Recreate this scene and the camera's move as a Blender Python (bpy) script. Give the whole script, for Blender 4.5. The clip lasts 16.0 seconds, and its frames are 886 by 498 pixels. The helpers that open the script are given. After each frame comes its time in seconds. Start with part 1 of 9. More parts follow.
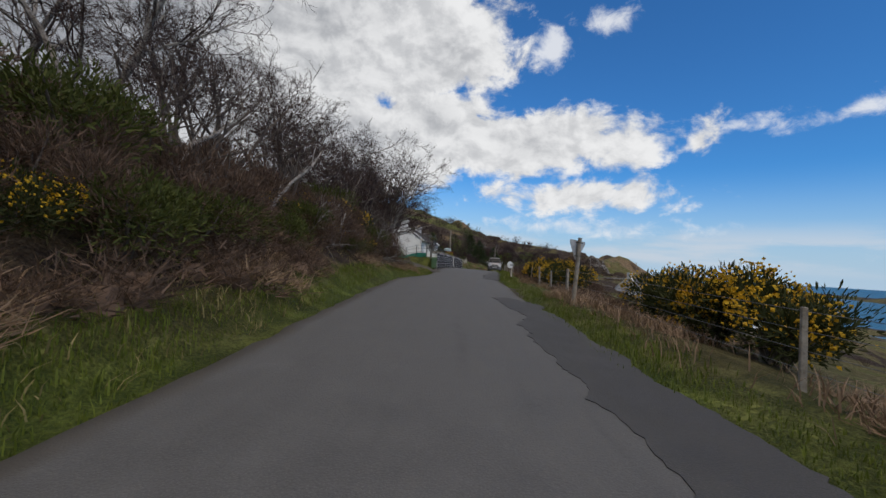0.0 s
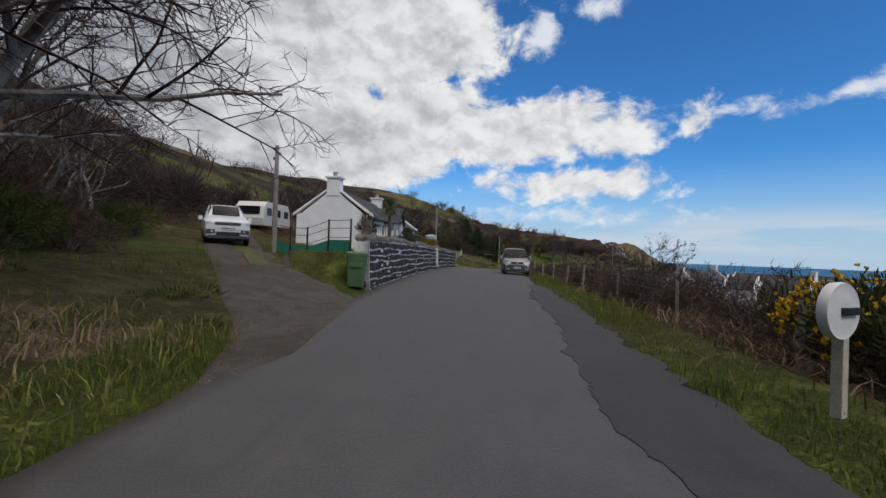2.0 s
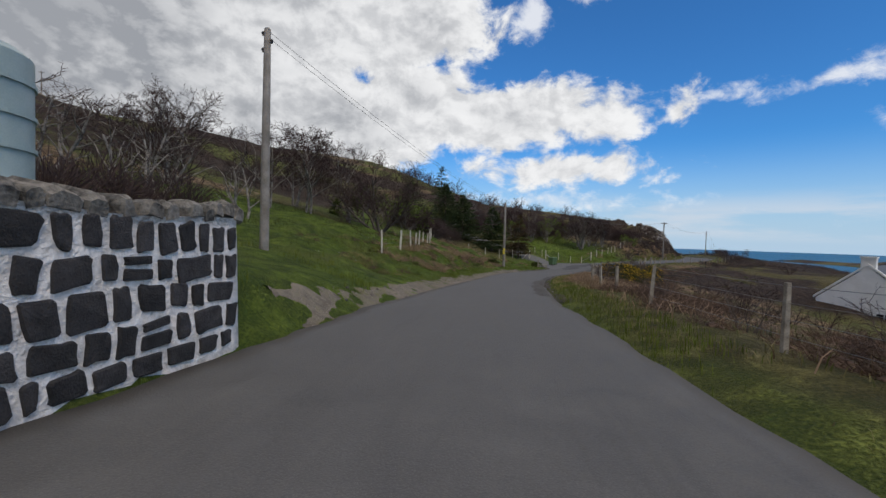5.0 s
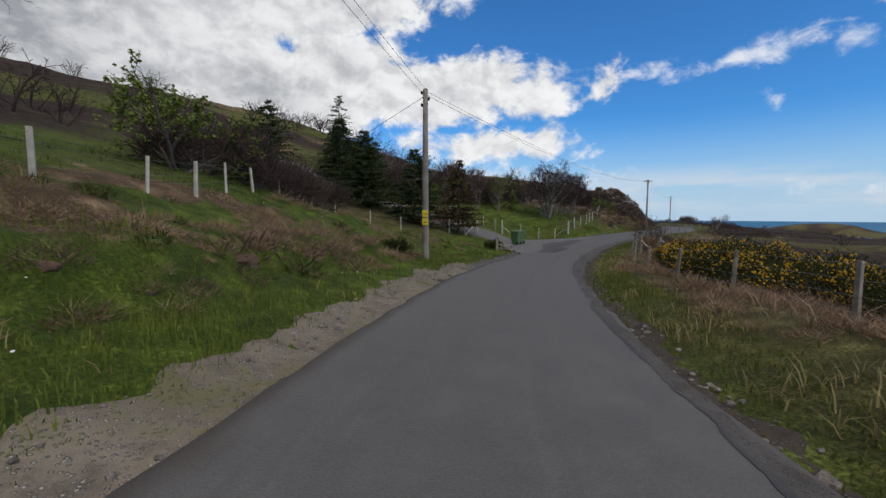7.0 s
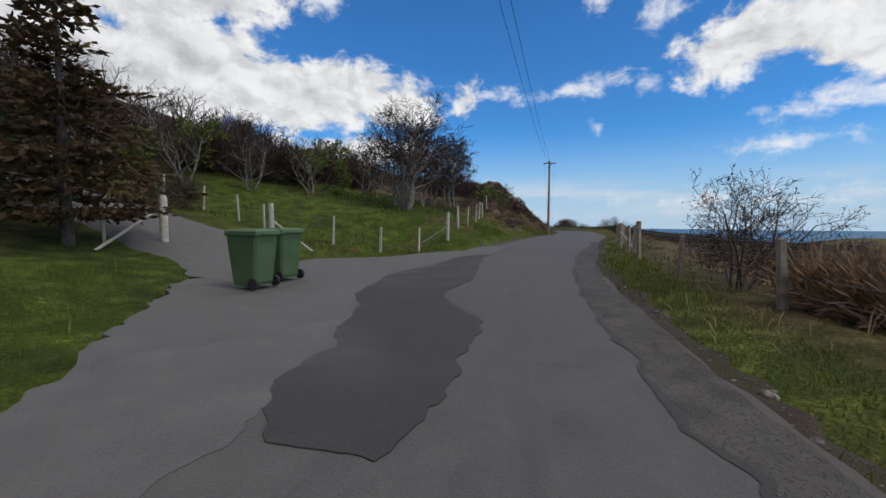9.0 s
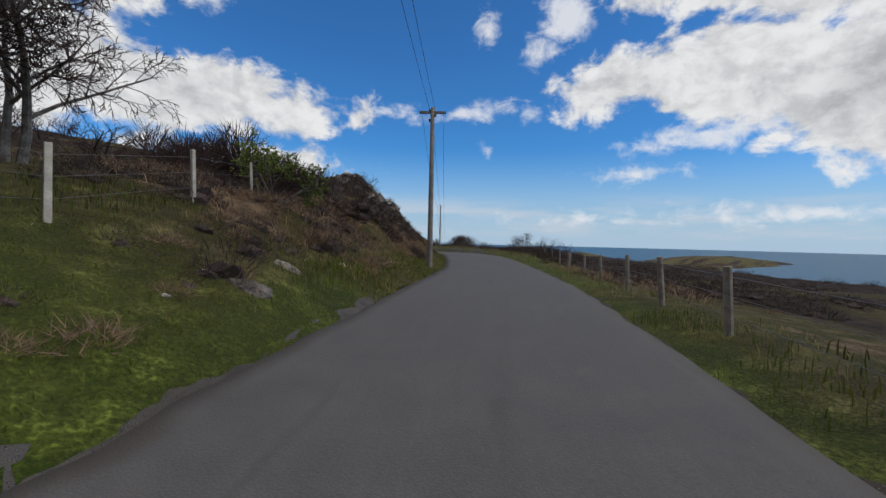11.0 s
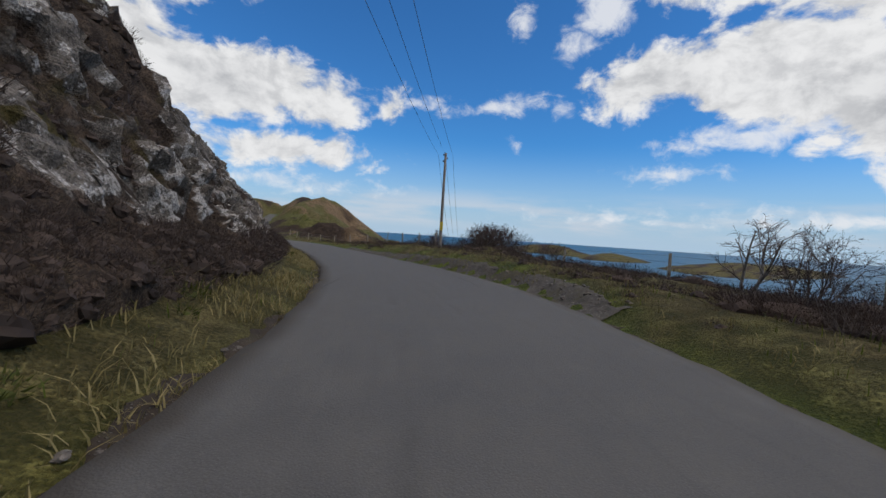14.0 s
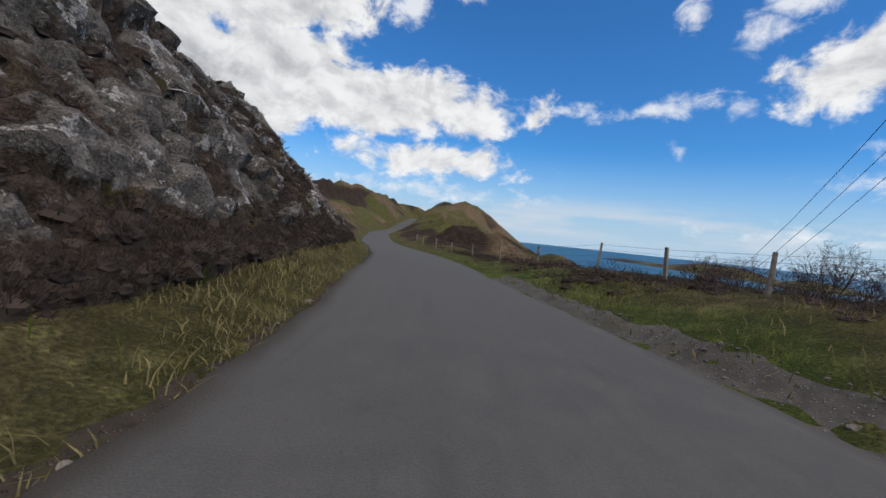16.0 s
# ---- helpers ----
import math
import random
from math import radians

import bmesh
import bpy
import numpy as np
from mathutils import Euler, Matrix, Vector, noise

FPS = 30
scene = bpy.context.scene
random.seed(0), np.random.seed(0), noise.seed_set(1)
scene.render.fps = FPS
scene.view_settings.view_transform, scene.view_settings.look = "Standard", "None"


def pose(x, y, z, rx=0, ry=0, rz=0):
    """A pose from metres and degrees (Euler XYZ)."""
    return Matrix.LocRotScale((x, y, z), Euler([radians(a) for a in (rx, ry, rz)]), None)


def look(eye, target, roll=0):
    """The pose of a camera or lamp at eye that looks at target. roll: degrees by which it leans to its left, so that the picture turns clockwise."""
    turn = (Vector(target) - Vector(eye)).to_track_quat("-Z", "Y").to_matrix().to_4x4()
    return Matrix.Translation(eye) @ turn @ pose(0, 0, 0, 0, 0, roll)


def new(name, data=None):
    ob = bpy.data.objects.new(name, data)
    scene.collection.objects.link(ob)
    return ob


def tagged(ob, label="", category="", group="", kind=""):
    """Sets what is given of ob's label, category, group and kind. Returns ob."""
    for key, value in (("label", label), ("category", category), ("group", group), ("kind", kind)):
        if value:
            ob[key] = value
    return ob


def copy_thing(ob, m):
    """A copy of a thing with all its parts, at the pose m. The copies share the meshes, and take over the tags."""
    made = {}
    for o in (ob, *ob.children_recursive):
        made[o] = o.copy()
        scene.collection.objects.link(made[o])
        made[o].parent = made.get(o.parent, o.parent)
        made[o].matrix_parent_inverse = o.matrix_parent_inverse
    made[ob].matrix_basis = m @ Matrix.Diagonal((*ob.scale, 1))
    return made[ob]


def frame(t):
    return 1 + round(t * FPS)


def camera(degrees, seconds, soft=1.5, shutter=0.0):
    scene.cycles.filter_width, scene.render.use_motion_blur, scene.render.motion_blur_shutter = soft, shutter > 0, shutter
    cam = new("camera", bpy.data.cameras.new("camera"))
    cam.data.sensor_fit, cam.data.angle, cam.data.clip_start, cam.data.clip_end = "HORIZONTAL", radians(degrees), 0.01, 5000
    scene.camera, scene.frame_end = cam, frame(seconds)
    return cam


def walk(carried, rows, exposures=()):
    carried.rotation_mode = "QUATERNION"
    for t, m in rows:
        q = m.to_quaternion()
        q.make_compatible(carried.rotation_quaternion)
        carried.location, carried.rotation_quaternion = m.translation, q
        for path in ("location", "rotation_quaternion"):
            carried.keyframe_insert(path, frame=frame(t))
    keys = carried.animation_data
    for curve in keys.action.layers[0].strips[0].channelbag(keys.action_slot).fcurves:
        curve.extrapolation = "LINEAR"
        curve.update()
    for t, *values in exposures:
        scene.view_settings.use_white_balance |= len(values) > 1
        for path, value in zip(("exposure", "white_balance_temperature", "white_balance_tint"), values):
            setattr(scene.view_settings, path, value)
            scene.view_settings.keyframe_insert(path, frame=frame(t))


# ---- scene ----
cam = camera(94.4, 16.0)
PATH = [
    (0, (0.233, 0.089, 1.606), (0.233, 2.088, 1.658), 3.28),
    (0.5, (0.428, 6.809, 1.767), (0.43, 8.809, 1.817), 2.91),
    (1, (0.744, 13.498, 1.815), (0.755, 15.497, 1.853), 2.50),
    (1.5, (1.172, 20.09, 1.815), (1.188, 22.09, 1.84), 2.28),
    (2, (1.787, 26.565, 1.901), (1.813, 28.565, 1.911), 1.90),
    (2.5, (2.337, 33.107, 1.938), (2.375, 35.106, 1.937), 1.31),
    (3, (2.882, 39.749, 1.908), (2.929, 41.749, 1.906), 0.85),
    (3.5, (3.543, 46.38, 1.918), (3.597, 48.379, 1.907), 0.94),
    (4, (4.258, 52.886, 1.813), (4.322, 54.885, 1.793), 1.37),
    (4.5, (5.141, 59.334, 1.715), (5.217, 61.332, 1.677), 1.67),
    (5, (6.042, 65.66, 1.594), (6.125, 67.658, 1.538), 1.61),
    (5.5, (7.012, 71.868, 1.398), (7.118, 73.864, 1.321), 1.37),
    (6, (8.14, 77.973, 1.132), (8.296, 79.965, 1.031), 1.01),
    (6.5, (9.545, 84.001, 0.786), (9.796, 85.98, 0.651), 0.55),
    (7, (11.328, 90.02, 0.514), (11.709, 91.976, 0.35), 0.17),
    (7.5, (13.554, 96.012, 0.216), (14.089, 97.931, 0.037), 0.03),
    (8, (16.154, 101.777, -0.213), (16.84, 103.648, -0.385), -0.17),
    (8.5, (19.1, 107.11, -0.449), (19.928, 108.924, -0.602), -0.20),
    (9, (22.399, 112.069, -0.553), (23.37, 113.813, -0.677), 0.29),
    (9.5, (26.076, 116.8, -0.501), (27.182, 118.463, -0.593), 0.81),
    (10, (30.259, 121.168, -0.469), (31.484, 122.748, -0.527), 0.88),
    (10.5, (34.75, 125.201, -0.348), (36.065, 126.707, -0.393), 1.00),
    (11, (39.391, 129.144, -0.234), (40.767, 130.595, -0.279), 1.21),
    (11.5, (44.074, 133.073, -0.191), (45.489, 134.485, -0.244), 1.42),
    (12, (48.718, 137.04, -0.256), (50.155, 138.43, -0.318), 1.58),
    (12.5, (53.26, 141.088, -0.331), (54.706, 142.469, -0.389), 1.66),
    (13, (57.626, 145.322, -0.347), (59.065, 146.71, -0.404), 1.76),
    (13.5, (61.766, 149.867, -0.225), (63.166, 151.295, -0.291), 2.53),
    (14, (65.569, 154.808, -0.164), (66.858, 156.334, -0.245), 3.67),
    (14.5, (68.911, 159.921, -0.268), (70.047, 161.565, -0.361), 5.26),
    (15, (71.709, 165.064, -0.295), (72.702, 166.797, -0.388), 6.41),
    (15.5, (73.981, 170.394, -0.302), (74.836, 172.2, -0.393), 6.63),
    (16, (75.771, 176.046, -0.61), (76.485, 177.912, -0.702), 5.94),
]
EXPOSURES = [(0.0, -0.10), (3.0, -0.06), (6.0, 0.0), (8.0, 0.0), (10.0, -0.05), (12.4, -0.27), (13.2, -0.24), (14.5, -0.05), (16.0, 0.0)]
walk(cam, [(t, look(eye, target, roll)) for t, eye, target, roll in PATH], EXPOSURES)

# ---- sky and sun ----
SUN_AZ, SUN_EL = -150.0, 48.0          # degrees left of +y, and above the horizon
sun = new("sun", bpy.data.lights.new("sun", "SUN"))
sun.data.energy, sun.data.angle, sun.data.color = 1.35, radians(20.0), (1.0, 0.89, 0.76)
sun.matrix_basis = pose(0, 0, 60, 90 - SUN_EL, 0, SUN_AZ + 180)

world = bpy.data.worlds.new("sky")
scene.world = world
world.use_nodes = True


class Nodes:
    """A short way to write node trees."""

    def __init__(self, tree):
        self.tree = tree
        tree.nodes.clear()

    def add(self, kind, *links, **props):
        node = self.tree.nodes.new(kind)
        for key, value in props.items():
            if key == "op":
                node.operation = value
            elif key == "blend":
                node.blend_type = value
            elif key == "data":
                node.data_type = value
            elif key == "interp":
                node.interpolation_type = value
            elif key == "clamp":
                node.use_clamp = value
            elif key == "dims":
                node.noise_dimensions = value
            elif key == "feature":
                node.feature = value
            elif key == "attr":
                node.attribute_name = value
            else:
                self.put(node.inputs[key.replace("_", " ")], value)
        for n, value in enumerate(links):
            if value is not None:
                self.put(node.inputs[n], value)
        return node

    def put(self, socket, value):
        if hasattr(value, "bl_idname") and hasattr(value, "outputs"):
            value = value.outputs[0]
        if hasattr(value, "is_linked"):
            self.tree.links.new(value, socket)
        else:
            socket.default_value = value

    def math(self, op, a, b=None, c=None, clamp=False):
        return self.add("ShaderNodeMath", a, b, c, op=op, clamp=clamp)

    def mix(self, fac, a, b, blend="MIX"):
        node = self.tree.nodes.new("ShaderNodeMix")
        node.data_type, node.blend_type = "RGBA", blend
        self.put(node.inputs[0], fac), self.put(node.inputs[6], a), self.put(node.inputs[7], b)
        return node.outputs[2]

    def ramp(self, value, a, b, lo=0.0, hi=1.0, smooth=True):
        node = self.tree.nodes.new("ShaderNodeMapRange")
        node.interpolation_type = "SMOOTHSTEP" if smooth else "LINEAR"
        for n, v in enumerate((value, a, b, lo, hi)):
            self.put(node.inputs[n], v)
        return node.outputs[0]

    def noise(self, vector, scale, detail=4, rough=0.55, distortion=0.0):
        node = self.tree.nodes.new("ShaderNodeTexNoise")
        for key, v in (("Vector", vector), ("Scale", scale), ("Detail", detail), ("Roughness", rough), ("Distortion", distortion)):
            self.put(node.inputs[key], v)
        return node.outputs[0]


def build_sky():
    n = Nodes(world.node_tree)
    sky = n.add("ShaderNodeTexSky")
    sky.sky_type, sky.sun_disc = "NISHITA", False
    sky.sun_elevation, sky.sun_rotation = radians(SUN_EL), radians(-SUN_AZ)
    sky.altitude, sky.air_density, sky.dust_density, sky.ozone_density = 60, 1.0, 0.5, 3.0
    way = n.add("ShaderNodeTexCoord").outputs[0]
    xyz = n.add("ShaderNodeSeparateXYZ", way)
    az = n.math("DEGREES", n.math("ARCTAN2", n.math("MULTIPLY", xyz.outputs[0], -1.0), xyz.outputs[1]))
    el = n.math("DEGREES", n.math("ARCSINE", xyz.outputs[2]))
    flat = n.add("ShaderNodeCombineXYZ", az, n.math("MULTIPLY", el, 1.4), 0.0)
    shift = lambda a, b: n.add("ShaderNodeVectorMath", flat, (a, b, 0.0), op="ADD")
    fluff = n.noise(flat, 0.17, 9, 0.62, 0.25)
    drift = lambda v, reach: n.math("MULTIPLY", n.math("SUBTRACT", v, 0.5), reach)
    bent = n.add("ShaderNodeCombineXYZ", n.math("ADD", az, drift(n.noise(flat, 0.11, 4, 0.55), 6.0)), n.math("ADD", el, drift(n.noise(shift(41.0, 7.0), 0.11, 4, 0.55), 3.6)), 0.0)

    def banks(places):
        """How many degrees a direction lies inside the nearest cloud: azimuth, elevation, half width, half height, tilt."""
        deep_in = None
        for a, e, ra, re, tilt in places:
            at = n.tree.nodes.new("ShaderNodeMapping")
            at.vector_type = "TEXTURE"
            for key, v in ((0, bent), ("Location", (a, e, 0.0)), ("Rotation", (0.0, 0.0, radians(tilt))), ("Scale", (ra, re, 1.0))):
                n.put(at.inputs[key], v)
            d = n.math("MULTIPLY", n.math("SUBTRACT", 1.0, n.add("ShaderNodeVectorMath", at, op="LENGTH").outputs["Value"]), min(ra, re))
            deep_in = d if deep_in is None else n.math("MAXIMUM", deep_in, d)
        return n.math("MINIMUM", n.math("MAXIMUM", deep_in, -9.0), 7.0)

    cumulus = [(9, 28, 20, 8, 0), (29, 20, 20, 11, 0), (47, 16, 18, 12, 0), (12, 14, 15, 7, 0), (32, 9, 26, 6, 0), (2, 19, 9, 5, 0), (-8, 16.2, 22, 4.8, 0), (-18.5, 9.4, 13.5, 2.3, -1), (-32, 15.8, 1.9, 2.7, 14),
               (-67, 19.8, 11.5, 3.6, -8), (-80, 18.8, 13, 5.6, 8), (-94, 14.5, 15, 8, 12), (-74, 28.5, 9, 3.2, 0), (-92, 28, 16, 8, 0), (-12, 39, 14, 5, 0)]
    # clouds out of view; the overhead bank is added to soften and neutralise light
    elsewhere = [(70, 20, 16, 12, 0), (110, 24, 30, 14, 0), (178, 30, 40, 18, 0), (-150, 22, 34, 10, 0), (0, 76, 420, 24, 0)]
    wisps = [(-37, 16.6, 3.2, 1.0, 4), (-48, 17.3, 5.0, 1.35, -9), (-49.3, 26.8, 1.5, 2.3, 10), (-56.3, 23.8, 2.2, 1.5, 0), (-59, 27.4, 4, 2.6, 0), (-67.5, 8.8, 5.2, 0.9, 2), (-21.2, 30, 3.6, 1.5, 0), (-13.7, 27.4, 2.2, 2.4, 0),
             (-18, 5.2, 13, 1.0, 1), (-86, 3.4, 16, 1.0, 2), (-63, 2.8, 9, 0.7, 0), (-48.6, 12.4, 1.0, 0.7, 0), (-55.2, 16.8, 1.3, 0.6, 0), (-76, 12.6, 9, 1.6, -6)]
    reach = banks(cumulus + elsewhere)
    veil = banks(wisps)
    body = n.math("ADD", n.math("DIVIDE", reach, 3.2), drift(fluff, 2.7))
    mask = n.ramp(body, -0.12, 0.42)
    thin = n.math("MULTIPLY", n.ramp(n.math("ADD", n.math("DIVIDE", veil, 1.6), drift(n.noise(shift(13.0, 29.0), 0.30, 8, 0.65, 0.4), 3.2)), -0.25, 1.0), 0.86)
    # a low haze of far clouds over the horizon
    low = n.math("MULTIPLY", n.ramp(el, 6.8, 3.2), n.ramp(el, 0.2, 1.6))
    streak = n.noise(n.add("ShaderNodeCombineXYZ", az, n.math("MULTIPLY", el, 6.0), 3.0), 0.06, 6, 0.6)
    far = n.math("MULTIPLY", low, n.ramp(streak, 0.40, 0.64))
    # cloud light: bright upper edges, grey bellies
    up = n.noise(shift(-1.0, 2.2), 0.17, 9, 0.62, 0.25)
    relief = n.math("SUBTRACT", fluff, up)
    belly = n.ramp(n.noise(flat, 0.05, 5, 0.55), 0.36, 0.62)
    lit = n.math("ADD", n.ramp(relief, -0.20, 0.16, 0.62, 1.0), n.math("MULTIPLY", n.ramp(reach, 1.0, 5.5), n.math("MULTIPLY", belly, -0.34)))
    lit = n.math("SUBTRACT", lit, n.math("MULTIPLY", n.ramp(az, 2.0, 44.0), 0.36))
    lit = n.math("MAXIMUM", lit, 0.2)
    cloud = n.mix(lit, (1.9, 2.1, 2.5, 1), (9.0, 9.05, 9.15, 1))
    # cloud above the view brightened and warmed, as fill for the weak veiled sun
    cloud = n.mix(1.0, cloud, n.mix(n.ramp(el, 42.0, 58.0), (1, 1, 1, 1), (2.45, 2.1, 1.80, 1)), "MULTIPLY")
    deep = n.mix(1.0, sky, (0.36, 0.92, 1.42, 1), "MULTIPLY")
    pale = n.mix(n.math("MULTIPLY", n.ramp(el, 13.0, -1.0), 0.95), deep, (4.6, 6.1, 7.7, 1))
    air = n.mix(n.math("MULTIPLY", far, 0.7), pale, (6.4, 6.9, 7.7, 1))
    air = n.mix(thin, air, (8.6, 8.8, 9.2, 1))
    air = n.mix(mask, air, cloud)
    back = n.add("ShaderNodeBackground", air, 0.10)
    n.put(n.add("ShaderNodeOutputWorld").inputs[0], back)


build_sky()

# ---- materials ----


def material(name):
    mat = bpy.data.materials.new(name)
    mat.use_nodes = True
    n = Nodes(mat.node_tree)
    out, bsdf = n.add("ShaderNodeOutputMaterial"), n.add("ShaderNodeBsdfPrincipled")
    n.put(out.inputs[0], bsdf)
    return mat, n, bsdf


def bump(n, bsdf, height, strength=0.4, distance=0.02):
    node = n.add("ShaderNodeBump", Strength=strength, Distance=distance, Height=height)
    n.put(bsdf.inputs["Normal"], node)


def rough_paint(name, a, b, scale=6.0, rough=0.8, relief=0.3, depth=0.01, metal=0.0, spread=0.0, fine=60.0):
    """A two-scale mottled surface; spread varies it from object to object and island to island."""
    mat, n, bsdf = material(name)
    at = n.add("ShaderNodeTexCoord").outputs[3]
    geo = n.add("ShaderNodeNewGeometry")
    at = geo.outputs["Position"]
    big, small = n.noise(at, scale, 4), n.noise(at, fine, 3)
    fac = n.math("ADD", n.math("MULTIPLY", big, 0.65), n.math("MULTIPLY", small, 0.35))
    fac = n.ramp(fac, 0.36, 0.64, smooth=False)
    col = n.mix(fac, (*a, 1), (*b, 1))
    if spread:
        one = n.math("ADD", n.add("ShaderNodeObjectInfo").outputs["Random"], geo.outputs["Random Per Island"])
        one = n.math("FRACT", n.math("MULTIPLY", one, 7.3))
        col = n.mix(1.0, col, n.mix(one, (1 - spread, 1 - spread, 1 - spread, 1), (1 + spread, 1 + spread, 1 + spread, 1)), "MULTIPLY")
    n.put(bsdf.inputs["Base Color"], col)
    bsdf.inputs["Roughness"].default_value, bsdf.inputs["Metallic"].default_value = rough, metal
    if relief:
        bump(n, bsdf, fac, relief, depth)
    return mat


def leaf_paint(name, a, b, rough=0.7, shine=0.0):
    """Foliage: colour varies leaf by leaf, and some light comes through."""
    mat, n, bsdf = material(name)
    geo = n.add("ShaderNodeNewGeometry")
    one = geo.outputs["Random Per Island"]
    patch = n.noise(geo.outputs["Position"], 1.3, 3)
    col = n.mix(n.math("ADD", n.math("MULTIPLY", one, 0.6), n.math("MULTIPLY", patch, 0.4)), (*a, 1), (*b, 1))
    n.put(bsdf.inputs["Base Color"], col)
    bsdf.inputs["Roughness"].default_value = rough
    n.put(bsdf.inputs["Specular IOR Level"], 0.2 + shine)
    glow = n.add("ShaderNodeBsdfTranslucent", col)
    both = n.add("ShaderNodeMixShader", 0.25, bsdf, glow)
    n.put([k for k in mat.node_tree.nodes if k.bl_idname == "ShaderNodeOutputMaterial"][0].inputs[0], both)
    return mat


def asphalt(name, tone, dirt=(0.085, 0.083, 0.079), lanes=False):
    """Worn tarmac: stone chips, blotches, and on the lane itself wheel tracks and dirty edges."""
    mat, n, bsdf = material(name)
    at = n.add("ShaderNodeNewGeometry").outputs["Position"]
    grain, mott, wide_ = n.noise(at, 70, 3, 0.7), n.noise(at, 2.2, 5, 0.62), n.noise(at, 0.35, 4, 0.6)
    chips = n.add("ShaderNodeTexVoronoi", at, Scale=60.0)
    fac = n.math("ADD", n.math("MULTIPLY", grain, 0.5), n.math("MULTIPLY", mott, 0.5))
    col = n.mix(n.ramp(fac, 0.36, 0.64, smooth=False), (tone * 0.70, tone * 0.695, tone * 0.685, 1), (tone * 1.32, tone * 1.31, tone * 1.28, 1))
    col = n.mix(n.math("MULTIPLY", n.ramp(wide_, 0.48, 0.72), 0.4), col, (*dirt, 1))
    col = n.mix(n.math("MULTIPLY", n.ramp(chips.outputs[0], 0.25, 0.05), 0.45), col, (0.17, 0.165, 0.16, 1))
    if lanes:
        u = n.add("ShaderNodeSeparateColor", n.add("ShaderNodeAttribute", attr="across").outputs[0])
        side, rim = u.outputs[0], u.outputs[1]
        long = n.add("ShaderNodeCombineXYZ", n.math("MULTIPLY", n.math("ADD", side, n.math("MULTIPLY", wide_, 0.6)), 5.0), n.math("MULTIPLY", u.outputs[2], 0.14), 0.0)
        streak = n.noise(long, 1.0, 4, 0.6)
        col = n.mix(n.math("MULTIPLY", n.ramp(streak, 0.54, 0.70), 0.16), col, (tone * 0.55, tone * 0.54, tone * 0.52, 1))
        col = n.mix(n.math("MULTIPLY", n.ramp(streak, 0.46, 0.32), 0.10), col, (tone * 1.75, tone * 1.7, tone * 1.62, 1))
        # a dark oily line down the middle, and broken seams where the wheels run
        for off, wide, much in ((0.15, 0.16, 0.30), (-1.25, 0.07, 0.25), (1.3, 0.07, 0.22)):
            gap = n.math("ABSOLUTE", n.math("SUBTRACT", n.math("ADD", side, n.math("MULTIPLY", n.math("SUBTRACT", wide_, 0.5), 0.5)), off))
            there = n.ramp(n.noise(n.add("ShaderNodeCombineXYZ", off, n.math("MULTIPLY", u.outputs[2], 0.22), 5.0), 1.0, 4, 0.65), 0.45, 0.62)
            col = n.mix(n.math("MULTIPLY", n.math("MULTIPLY", n.ramp(gap, wide, 0.0), there), n.math("MULTIPLY", n.ramp(mott, 0.35, 0.6), much)), col, (tone * 0.35, tone * 0.34, tone * 0.33, 1))
        mud = n.ramp(n.math("ADD", rim, n.math("MULTIPLY", n.math("SUBTRACT", mott, 0.5), 0.5)), 0.30, 0.02)
        col = n.mix(n.math("MULTIPLY", mud, 0.6), col, (0.060, 0.050, 0.038, 1))
    n.put(bsdf.inputs["Base Color"], col)
    n.put(bsdf.inputs["Roughness"], n.ramp(mott, 0.3, 0.7, 0.78, 0.95))
    bump(n, bsdf, n.math("ADD", n.math("MULTIPLY", grain, 0.6), chips.outputs[0]), 0.5, 0.008)
    return mat


